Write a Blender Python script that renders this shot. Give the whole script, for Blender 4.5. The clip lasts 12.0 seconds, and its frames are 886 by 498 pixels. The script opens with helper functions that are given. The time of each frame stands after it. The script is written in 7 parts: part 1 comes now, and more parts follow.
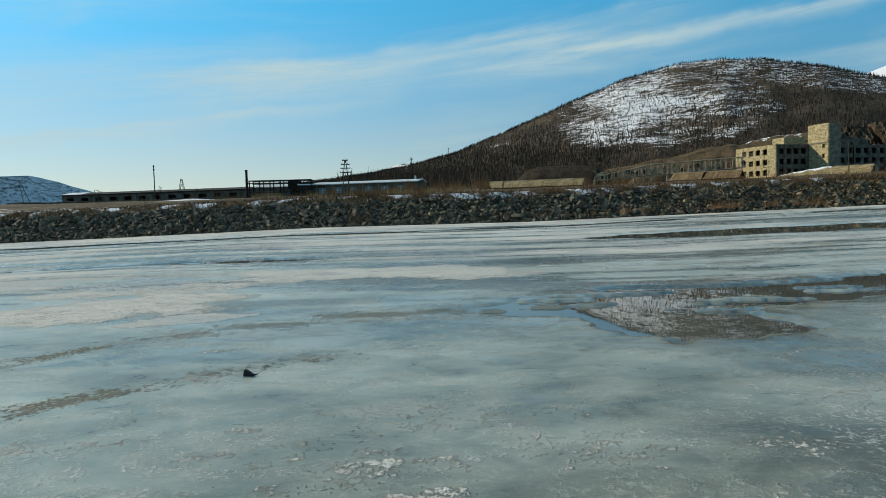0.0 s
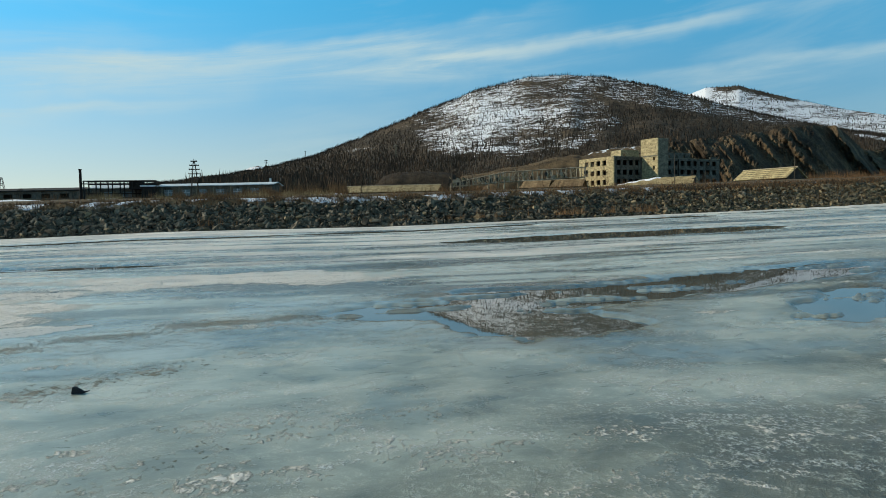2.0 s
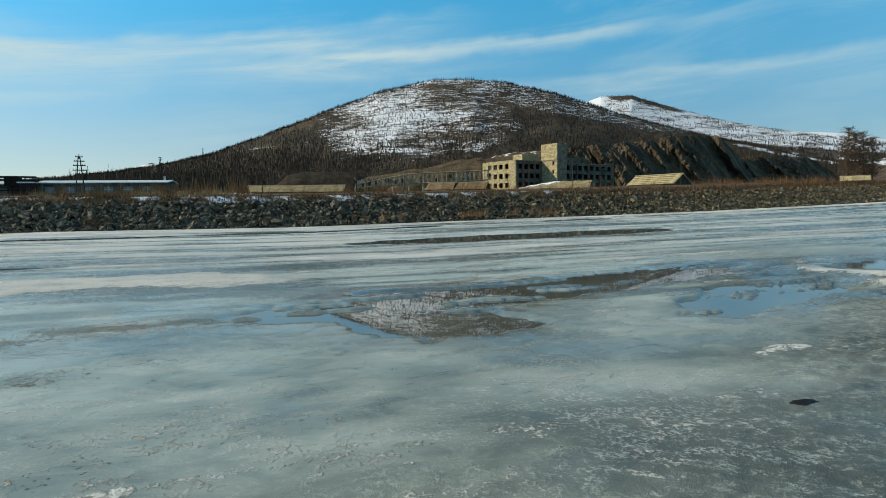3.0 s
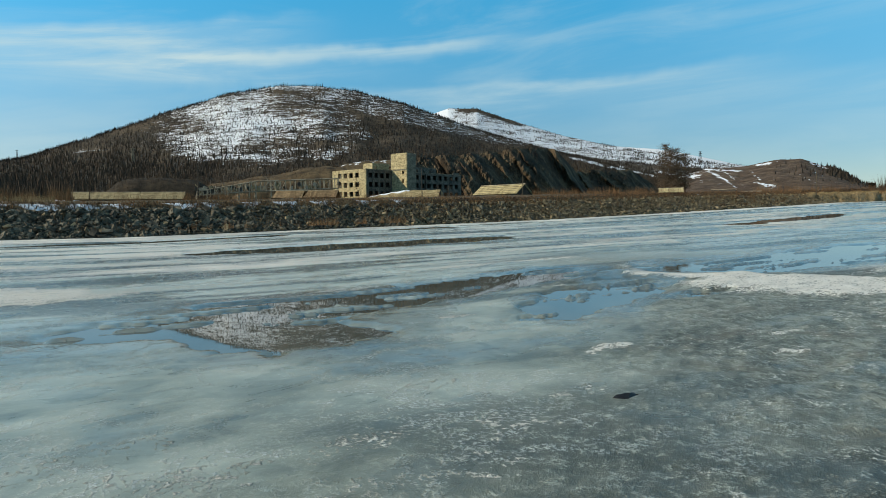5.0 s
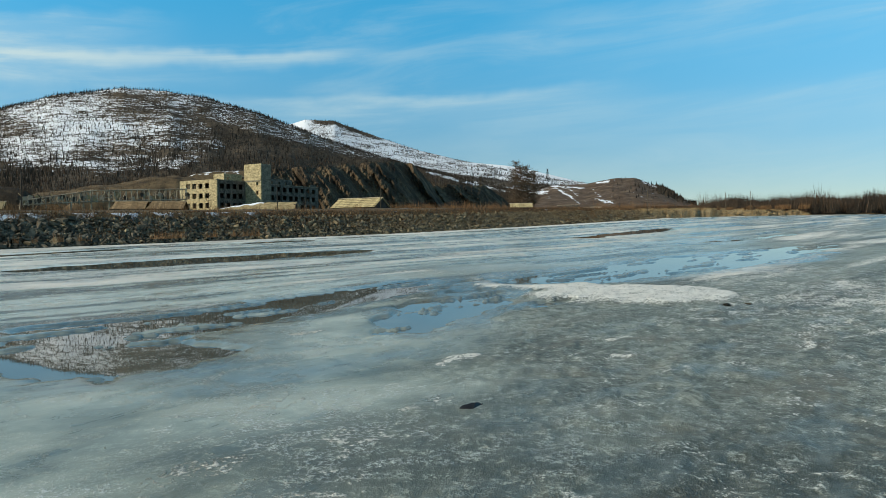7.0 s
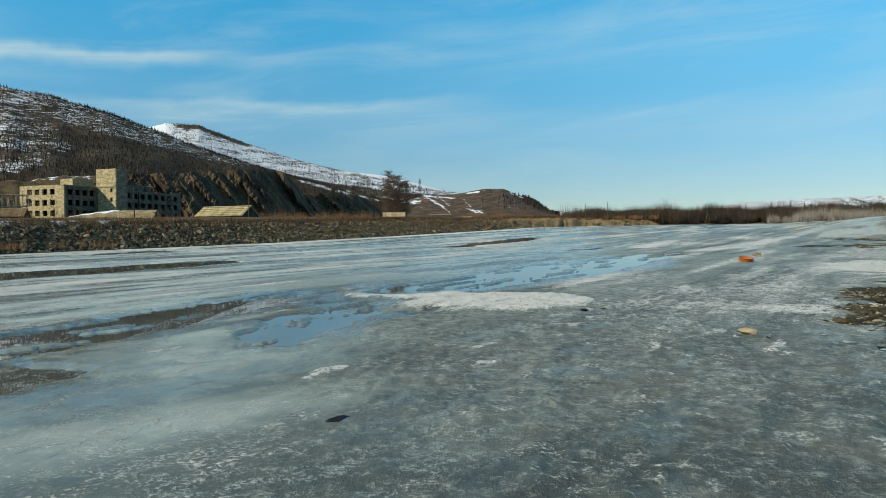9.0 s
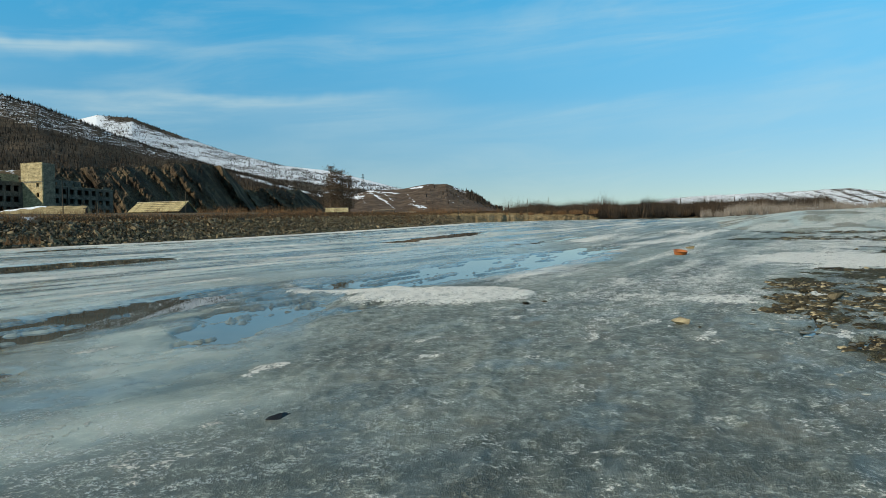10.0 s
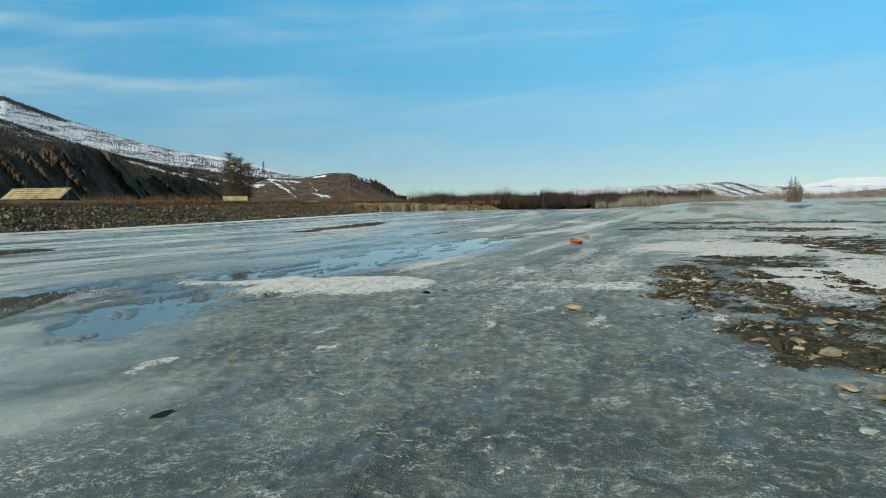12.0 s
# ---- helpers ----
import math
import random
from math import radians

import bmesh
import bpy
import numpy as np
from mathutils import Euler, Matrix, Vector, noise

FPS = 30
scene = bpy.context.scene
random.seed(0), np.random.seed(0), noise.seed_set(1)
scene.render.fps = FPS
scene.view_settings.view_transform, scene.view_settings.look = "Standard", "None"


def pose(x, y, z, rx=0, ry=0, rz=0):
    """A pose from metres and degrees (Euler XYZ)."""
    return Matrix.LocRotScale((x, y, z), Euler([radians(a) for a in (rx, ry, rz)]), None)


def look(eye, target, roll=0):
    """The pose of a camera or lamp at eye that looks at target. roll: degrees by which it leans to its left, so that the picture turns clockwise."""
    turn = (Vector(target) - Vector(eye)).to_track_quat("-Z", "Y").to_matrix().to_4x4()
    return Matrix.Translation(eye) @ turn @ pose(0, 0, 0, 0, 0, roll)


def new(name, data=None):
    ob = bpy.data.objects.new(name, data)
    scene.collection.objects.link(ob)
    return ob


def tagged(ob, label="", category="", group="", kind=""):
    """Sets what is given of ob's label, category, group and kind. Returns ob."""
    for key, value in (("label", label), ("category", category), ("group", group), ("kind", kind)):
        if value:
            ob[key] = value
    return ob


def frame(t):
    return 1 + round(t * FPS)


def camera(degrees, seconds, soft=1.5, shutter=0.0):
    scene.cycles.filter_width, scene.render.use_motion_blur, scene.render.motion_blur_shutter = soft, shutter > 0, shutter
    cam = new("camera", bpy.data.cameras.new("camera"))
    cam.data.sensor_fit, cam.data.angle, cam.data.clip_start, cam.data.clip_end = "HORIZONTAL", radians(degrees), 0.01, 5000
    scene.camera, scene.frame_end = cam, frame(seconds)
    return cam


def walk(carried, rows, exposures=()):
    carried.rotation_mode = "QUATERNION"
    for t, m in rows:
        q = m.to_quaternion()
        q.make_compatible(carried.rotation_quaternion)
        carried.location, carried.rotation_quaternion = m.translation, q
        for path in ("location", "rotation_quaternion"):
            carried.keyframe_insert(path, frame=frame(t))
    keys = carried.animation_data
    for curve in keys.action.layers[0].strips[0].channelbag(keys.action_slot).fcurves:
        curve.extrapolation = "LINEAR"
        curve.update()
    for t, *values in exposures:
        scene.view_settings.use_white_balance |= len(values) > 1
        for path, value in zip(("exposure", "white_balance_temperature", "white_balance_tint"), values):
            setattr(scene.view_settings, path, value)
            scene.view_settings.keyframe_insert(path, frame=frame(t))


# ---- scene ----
cam = camera(67.3, 12.0, soft=0.7)
# seconds, eye x y z, yaw, pitch, lean to the right
ROWS = [
    (0, 0.000, -0.000, 1.600, -0.00, -3.39, 1.58),
    (0.5, 0.004, 0.000, 1.602, -2.82, -3.54, 1.52),
    (1, 0.018, 0.002, 1.598, -5.82, -3.49, 1.39),
    (1.5, 0.023, 0.006, 1.593, -8.49, -3.40, 1.26),
    (2, 0.042, 0.008, 1.591, -12.12, -3.26, 1.11),
    (2.5, 0.061, 0.009, 1.590, -15.90, -3.19, 0.81),
    (3, 0.086, 0.025, 1.582, -20.26, -3.26, 0.63),
    (3.5, 0.107, 0.033, 1.582, -24.05, -3.19, 0.83),
    (5.5, 0.166, -0.014, 1.593, -36.10, -2.36, 0.43),
    (6, 0.178, -0.030, 1.597, -39.37, -2.07, 0.32),
    (6.5, 0.190, -0.040, 1.602, -42.20, -1.97, 0.37),
    (7, 0.204, -0.075, 1.611, -45.16, -1.64, 0.45),
    (9, 0.235, -0.137, 1.626, -56.04, -0.94, 0.55),
    (9.5, 0.238, -0.144, 1.623, -58.54, -1.13, 0.72),
    (10, 0.245, -0.158, 1.616, -60.86, -1.41, 0.85),
    (10.5, 0.260, -0.165, 1.618, -62.88, -1.68, 0.87),
    (11, 0.277, -0.175, 1.619, -65.02, -1.97, 0.45),
    (11.5, 0.292, -0.189, 1.614, -67.15, -2.18, 0.30),
    (12, 0.302, -0.215, 1.607, -69.08, -2.39, 0.70),
]
walk(cam, [(t, pose(x, y, z, 90 + pitch, lean, yaw)) for t, x, y, z, yaw, pitch, lean in ROWS],
     exposures=[(0.0, -0.14), (1.0, -0.10), (2.0, -0.05), (4.0, 0.03), (6.5, 0.07), (9.0, 0.03), (12.0, 0.0)])

# ---- sky and sun ----
SUN_FROM = Vector((-0.90, 0.43, 0.0)).normalized()
SUN_HEIGHT = radians(31)
world = bpy.data.worlds.new("sky")
scene.world = world
world.use_nodes = True
wn, wl = world.node_tree.nodes, world.node_tree.links
wn.clear()
sky = wn.new("ShaderNodeTexSky")
sky.sky_type = "NISHITA"
sky.sun_disc = False
sky.sun_elevation = SUN_HEIGHT
sky.sun_rotation = math.atan2(SUN_FROM.x, SUN_FROM.y)
sky.altitude = 700
sky.air_density, sky.dust_density, sky.ozone_density = 1.0, 0.25, 1.6
SKY = 0.12
# thin streaks of cirrus lying along the wind, denser on one side of the sky
coord = wn.new("ShaderNodeTexCoord")
sep = wn.new("ShaderNodeSeparateXYZ")
wl.new(coord.outputs["Generated"], sep.inputs[0])


def wmath(op, a, b=None, c=None):
    n = wn.new("ShaderNodeMath")
    n.operation = op
    for i, v in enumerate((a, b, c)):
        if v is None:
            continue
        if isinstance(v, (int, float)):
            n.inputs[i].default_value = v
        else:
            wl.new(v, n.inputs[i])
    return n.outputs[0]


# bearing and height of the view into the sky, in degrees
bear = wmath("MULTIPLY", wmath("ARCTAN2", sep.outputs[0], sep.outputs[1]), 57.2958)
lift = wmath("MULTIPLY", wmath("ARCSINE", sep.outputs[2]), 57.2958)


def stretched(sx, sy, shift):
    c = wn.new("ShaderNodeCombineXYZ")
    wl.new(wmath("MULTIPLY", bear, sx), c.inputs[0])
    wl.new(wmath("MULTIPLY_ADD", bear, -0.085 * sy, wmath("MULTIPLY", lift, sy)), c.inputs[1])
    c.inputs[2].default_value = shift
    return c.outputs[0]


def wnoise(scale, detail, rough, distort, vec):
    n = wn.new("ShaderNodeTexNoise")
    n.inputs["Scale"].default_value = scale
    n.inputs["Detail"].default_value = detail
    n.inputs["Roughness"].default_value = rough
    n.inputs["Distortion"].default_value = distort
    wl.new(vec, n.inputs["Vector"])
    return n.outputs["Fac"]


def wramp(fac, lo, hi):
    n = wn.new("ShaderNodeMapRange")
    n.interpolation_type = "SMOOTHSTEP"
    n.inputs["From Min"].default_value = lo
    n.inputs["From Max"].default_value = hi
    wl.new(fac, n.inputs["Value"])
    return n.outputs[0]


waver = wmath("MULTIPLY", wmath("SUBTRACT", wnoise(1.0, 4, 0.55, 0.3, stretched(0.10, 0.10, 2.0)), 0.5), 2.6)
fibre = wramp(wnoise(1.0, 7, 0.62, 0.6, stretched(0.045, 0.55, 5.0)), 0.34, 0.66)
wisp = wramp(wnoise(1.0, 7, 0.60, 0.8, stretched(0.05, 0.30, 9.0)), 0.44, 0.68)
body = wramp(wnoise(1.0, 4, 0.55, 0.4, stretched(0.045, 0.13, 14.0)), 0.36, 0.64)


def plume(bearing, height, slope, above, below, start, end, strength):
    """One long band of cirrus: its middle climbs with the bearing, its upper rim is crisper than its lower one."""
    mid_ = wmath("MULTIPLY_ADD", wmath("SUBTRACT", bear, bearing), slope, height)
    off = wmath("SUBTRACT", wmath("ADD", lift, waver), mid_)
    f = wmath("MULTIPLY", wramp(off, above, 0.0), wramp(off, -below, 0.0))
    f = wmath("MULTIPLY", f, wmath("MULTIPLY", wramp(bear, start - 5, start + 7), wramp(bear, end + 7, end - 9)))
    return wmath("MULTIPLY", wmath("MULTIPLY", f, wmath("MULTIPLY_ADD", fibre, 0.65, 0.35)), strength)


cloud = wmath("MULTIPLY", wmath("MULTIPLY", wisp, wmath("MULTIPLY_ADD", body, 0.8, 0.2)), 0.20)
for band in ((0, 13.4, 0.115, 0.9, 4.6, -22, 19, 0.70), (21, 13.3, 0.085, 0.8, 1.3, 4, 40, 0.62), (14, 11.4, 0.075, 0.7, 1.2, 2, 26, 0.34),
             (34, 10.6, 0.035, 0.9, 2.4, 20, 58, 0.42), (-20, 7.5, 0.13, 0.55, 1.3, -36, -9, 0.50), (-24, 11.5, 0.13, 2.4, 4.5, -50, -10, 0.34),
             (-25, 16.0, 0.10, 1.8, 2.2, -50, -17, 0.30), (62, 16.5, 0.02, 3.0, 5.0, 52, 84, 0.22), (70, 9.8, 0.02, 1.5, 3.0, 48, 110, 0.20)):
    cloud = wmath("ADD", cloud, plume(*band))
veil = wmath("MULTIPLY", wramp(lift, 15.0, 1.0), wramp(bear, 30.0, -25.0))
cloud = wmath("ADD", cloud, wmath("MULTIPLY", veil, 0.34))
cloud = wmath("MINIMUM", wmath("ADD", cloud, wmath("MULTIPLY", wramp(bear, 45.0, 95.0), 0.09)), 0.88)
high = wramp(sep.outputs[2], 0.02, 0.42)
blue = wn.new("ShaderNodeMixRGB")
low_sky = wn.new("ShaderNodeMixRGB")
low_sky.inputs[1].default_value = (0.70, 0.73, 0.76, 1)
low_sky.inputs[2].default_value = (0.54, 0.63, 0.68, 1)
wl.new(wramp(bear, 0.0, 80.0), low_sky.inputs[0])
wl.new(low_sky.outputs[0], blue.inputs[1])
blue.inputs[2].default_value = (0.27, 1.44, 1.56, 1)
wl.new(high, blue.inputs[0])
deepen = wn.new("ShaderNodeMixRGB")
deepen.inputs[2].default_value = (0.40, 0.72, 0.70, 1)
wl.new(wramp(sep.outputs[2], 0.30, 0.70), deepen.inputs[0])
wl.new(blue.outputs[0], deepen.inputs[1])
tint = wn.new("ShaderNodeMixRGB")
tint.blend_type = "MULTIPLY"
tint.inputs[0].default_value = 1.0
wl.new(deepen.outputs[0], tint.inputs[2])
wl.new(sky.outputs[0], tint.inputs[1])
mixc = wn.new("ShaderNodeMixRGB")
mixc.inputs[2].default_value = (4.7, 5.9, 5.95, 1)
wl.new(cloud, mixc.inputs[0])
wl.new(tint.outputs[0], mixc.inputs[1])
bg = wn.new("ShaderNodeBackground")
bg.inputs[1].default_value = SKY
wl.new(mixc.outputs[0], bg.inputs[0])
wout = wn.new("ShaderNodeOutputWorld")
wl.new(bg.outputs[0], wout.inputs[0])

sun_data = bpy.data.lights.new("sun", "SUN")
sun_data.energy, sun_data.angle, sun_data.color = 4.0, radians(0.5), (1.0, 0.90, 0.70)
sun = new("sun", sun_data)
sun.matrix_world = look(SUN_FROM * 100 * math.cos(SUN_HEIGHT) + Vector((0, 0, 100 * math.sin(SUN_HEIGHT))), (0, 0, 0))
scene.view_settings.exposure = 0.0

# ---- helpers for materials ----
def material(name):
    m = bpy.data.materials.new(name)
    m.use_nodes = True
    t = m.node_tree
    b = t.nodes["Principled BSDF"]
    return m, t, b


def nd(t, kind, **kw):
    n = t.nodes.new(kind)
    for k, v in kw.items():
        if k in n.inputs:
            n.inputs[k].default_value = v
    return n


def tex(t, scale, detail=4, rough=0.55, stretch=(1, 1, 1), distort=0.0, space="Object"):
    c = t.nodes.new("ShaderNodeTexCoord")
    m = nd(t, "ShaderNodeMapping", Scale=stretch)
    n = nd(t, "ShaderNodeTexNoise", Scale=scale, Detail=detail, Roughness=rough, Distortion=distort)
    t.links.new(c.outputs[space], m.inputs[0])
    t.links.new(m.outputs[0], n.inputs["Vector"])
    return n.outputs["Fac"]


def ramp(t, fac, *stops):
    r = t.nodes.new("ShaderNodeValToRGB")
    e = r.color_ramp.elements
    while len(e) < len(stops):
        e.new(0.5)
    for el, (p, c) in zip(e, stops):
        el.position = p
        el.color = (*c, 1) if len(c) == 3 else c
    t.links.new(fac, r.inputs[0])
    return r.outputs[0]


def mixin(t, fac, a, b):
    m = t.nodes.new("ShaderNodeMixRGB")
    for i, v in enumerate((fac, a, b)):
        if isinstance(v, (int, float)):
            m.inputs[i].default_value = v if i == 0 else (v, v, v, 1)
        elif isinstance(v, tuple):
            m.inputs[i].default_value = (*v, 1)
        else:
            t.links.new(v, m.inputs[i])
    return m.outputs[0]


def calc(t, op, a, b=None, clamp=False):
    m = t.nodes.new("ShaderNodeMath")
    m.operation = op
    m.use_clamp = clamp
    for i, v in enumerate((a, b)):
        if v is None:
            continue
        if isinstance(v, (int, float)):
            m.inputs[i].default_value = v
        else:
            t.links.new(v, m.inputs[i])
    return m.outputs[0]


def step(t, fac, lo, hi):
    m = nd(t, "ShaderNodeMapRange")
    m.interpolation_type = "SMOOTHSTEP"
    m.inputs["From Min"].default_value = lo
    m.inputs["From Max"].default_value = hi
    t.links.new(fac, m.inputs["Value"])
    return m.outputs[0]


def attr(t, name):
    a = t.nodes.new("ShaderNodeAttribute")
    a.attribute_name = name
    return a.outputs["Fac"]


def bump(t, b, height, strength, dist):
    n = nd(t, "ShaderNodeBump", Strength=strength, Distance=dist)
    t.links.new(height, n.inputs["Height"])
    t.links.new(n.outputs[0], b.inputs["Normal"])


def plain(name, c1, c2, scale=3.0, rough=0.8, metal=0.0, bumps=0.3, dist=0.02, stretch=(1, 1, 1), grain=14.0, vary=0.0):
    """A two-scale mottled surface between two colours; vary shifts its brightness from piece to piece."""
    m, t, b = material(name)
    big = tex(t, scale, 5, 0.6, stretch)
    fine = tex(t, scale * grain, 3, 0.6, stretch)
    f = calc(t, "ADD", calc(t, "MULTIPLY", big, 0.65), calc(t, "MULTIPLY", fine, 0.35))
    col = ramp(t, f, (0.36, c1), (0.64, c2))
    if vary:
        info = t.nodes.new("ShaderNodeObjectInfo")
        g = t.nodes.new("ShaderNodeNewGeometry")
        rnd = calc(t, "FRACT", calc(t, "ADD", info.outputs["Random"], g.outputs["Random Per Island"]))
        s = calc(t, "ADD", calc(t, "MULTIPLY", rnd, 2 * vary), 1 - vary)
        hsv = nd(t, "ShaderNodeHueSaturation")
        t.links.new(col, hsv.inputs["Color"])
        t.links.new(s, hsv.inputs["Value"])
        col = hsv.outputs[0]
    t.links.new(col, b.inputs["Base Color"])
    b.inputs["Roughness"].default_value = rough
    b.inputs["Metallic"].default_value = metal
    b.inputs["Specular IOR Level"].default_value = 0.18 if rough >= 0.7 else 0.4
    if bumps:
        bump(t, b, f, bumps, dist)
    return m


# ---- helpers for meshes ----
def link_mesh(name, verts, faces, mat, parent=None, smooth=False, attrs=None):
    """A mesh object from arrays; faces is an (n, 3) or (n, 4) array or a list of tuples."""
    me = bpy.data.meshes.new(name)
    verts = np.asarray(verts, dtype=np.float32)
    if isinstance(faces, np.ndarray):
        k = faces.shape[1]
        me.vertices.add(len(verts))
        me.vertices.foreach_set("co", verts.ravel())
        me.loops.add(faces.size)
        me.loops.foreach_set("vertex_index", faces.astype(np.int32).ravel())
        me.polygons.add(len(faces))
        me.polygons.foreach_set("loop_start", np.arange(0, faces.size, k, dtype=np.int32))
        me.update(calc_edges=True)
        me.validate()
    else:
        me.from_pydata(verts.tolist(), [], faces)
    for key, values in (attrs or {}).items():
        a = me.attributes.new(key, "FLOAT", "POINT")
        a.data.foreach_set("value", np.asarray(values, dtype=np.float32))
    me.polygons.foreach_set("use_smooth", np.full(len(me.polygons), bool(smooth)))
    me.materials.append(mat)
    ob = new(name, me)
    if parent is not None:
        ob.parent = parent
    return ob


def thing(name, label, category, m=None, group="", kind=""):
    ob = tagged(new(name), label, category, group, kind)
    if m is not None:
        ob.matrix_world = m
    return ob


class Bag:
    """Gathers simple solids into one mesh."""

    def __init__(self):
        self.v, self.f = [], []

    def box(self, x0, y0, z0, x1, y1, z1, bev=0.0):
        n = len(self.v)
        self.v += [(x, y, z) for z in (z0, z1) for y in (y0, y1) for x in (x0, x1)]
        self.f += [tuple(n + i for i in q) for q in ((0, 2, 3, 1), (4, 5, 7, 6), (0, 1, 5, 4), (2, 6, 7, 3), (0, 4, 6, 2), (1, 3, 7, 5))]
        return self

    def bar(self, a, b, r0, r1=None, sides=6):
        a, b = Vector(a), Vector(b)
        r1 = r0 if r1 is None else r1
        d = (b - a).normalized()
        u = d.orthogonal().normalized()
        w = d.cross(u)
        n = len(self.v)
        for p, r in ((a, r0), (b, r1)):
            for i in range(sides):
                an = 2 * math.pi * (i + 0.5) / sides
                self.v.append(tuple(p + (u * math.cos(an) + w * math.sin(an)) * r))
        for i in range(sides):
            j = (i + 1) % sides
            self.f.append((n + i, n + j, n + sides + j, n + sides + i))
        self.f.append(tuple(n + i for i in range(sides))[::-1])
        self.f.append(tuple(n + sides + i for i in range(sides)))
        return self

    def poly(self, pts, faces):
        n = len(self.v)
        self.v += [tuple(p) for p in pts]
        self.f += [tuple(n + i for i in q) for q in faces]
        return self

    def prism(self, pts, depth):
        """An outline (counted round) pushed along the vector depth."""
        n = len(self.v)
        k = len(pts)
        d = Vector(depth)
        self.v += [tuple(p) for p in pts] + [tuple(Vector(p) + d) for p in pts]
        self.f += [tuple(n + i for i in range(k))[::-1], tuple(n + k + i for i in range(k))]
        self.f += [(n + i, n + (i + 1) % k, n + k + (i + 1) % k, n + k + i) for i in range(k)]
        return self

    def put(self, name, mat, parent=None, label="", smooth=False):
        ob = link_mesh(name, self.v, self.f, mat, parent, smooth)
        if label:
            tagged(ob, label)
        return ob


# ---- smooth random fields, in numpy ----
def lattice(ix, iy, seed):
    h = (ix.astype(np.int64) * 374761393 + iy.astype(np.int64) * 668265263 + seed * 974634541) & 0xFFFFFFFF
    h = ((h ^ (h >> 13)) * 1274126177) & 0xFFFFFFFF
    return ((h ^ (h >> 16)) & 0xFFFF) / 65535.0


def vnoise(x, y, seed=0):
    ix, iy = np.floor(x), np.floor(y)
    fx, fy = x - ix, y - iy
    fx, fy = fx * fx * (3 - 2 * fx), fy * fy * (3 - 2 * fy)
    a, b = lattice(ix, iy, seed), lattice(ix + 1, iy, seed)
    c, d = lattice(ix, iy + 1, seed), lattice(ix + 1, iy + 1, seed)
    return (a + (b - a) * fx) * (1 - fy) + (c + (d - c) * fx) * fy


def fbm(x, y, octaves=4, seed=0, gain=0.5):
    s, amp, tot = 0, 1.0, 0
    for i in range(octaves):
        s = s + amp * vnoise(x * 2 ** i + 17.3 * i, y * 2 ** i - 9.1 * i, seed + i)
        tot += amp
        amp *= gain
    return s / tot


def sstep(v, lo, hi):
    k = np.clip((v - lo) / (hi - lo), 0, 1)
    return k * k * (3 - 2 * k)


def polar(az, el, r):
    """A place r metres off at a bearing and a height angle from the first eye."""
    a = radians(az)
    return Vector((r * math.sin(a), r * math.cos(a), 1.6 + r * math.tan(radians(el))))


# ---- the lie of the land ----
def surface(x, y):
    """Level of the river's ice, which climbs upstream."""
    s = 0.0195 * np.maximum(x - 7, 0) + 0.008 * np.maximum(x - 50, 0) + 0.024 * np.minimum(x + 10, 0)
    return s + 0.012 * np.maximum(y - 25, 0)


def bank_y(x):
    """The foot of the stone embankment on the far side."""
    return 55.5 + 0.00075 * np.maximum(x - 5, 0) ** 2 * np.where(x < 130, 1, 0) + np.where(x < 130, 0, 11.7 + 0.19 * (x - 130)) + 0.0012 * np.minimum(x, 0) ** 2


BANK_H, BANK_W = 2.65, 3.9


def bank_h(x):
    return BANK_H - 1.2 * sstep(x, 90, 190)


def plain_el(az):
    """Height angle under which the plain behind the embankment shows."""
    return np.interp(az, [-60, -30, -10, 10, 25, 40, 52, 65, 90], [1.1, 1.2, 1.42, 1.62, 1.74, 1.85, 1.8, 1.35, 1.0])


def land(x, y):
    """Ground level north of the embankment."""
    s = surface(x, bank_y(x)) + bank_h(x)
    back = np.maximum(y - bank_y(x) - BANK_W, 0)
    r = np.hypot(x, y)
    level = 1.6 + r * np.tan(np.radians(plain_el(np.degrees(np.arctan2(x, y)))))
    return s + (np.maximum(level, s) - s) * sstep(back, -4, 44)


def stand(az, r):
    """The place on the plain at a bearing and a distance."""
    x, y = r * math.sin(radians(az)), r * math.cos(radians(az))
    return Vector((x, y, float(land(np.float64(x), np.float64(y)))))

# ---- materials of the ground ----
def snow_over(t, col, fac, snow=(0.80, 0.82, 0.86)):
    return mixin(t, fac, col, snow)


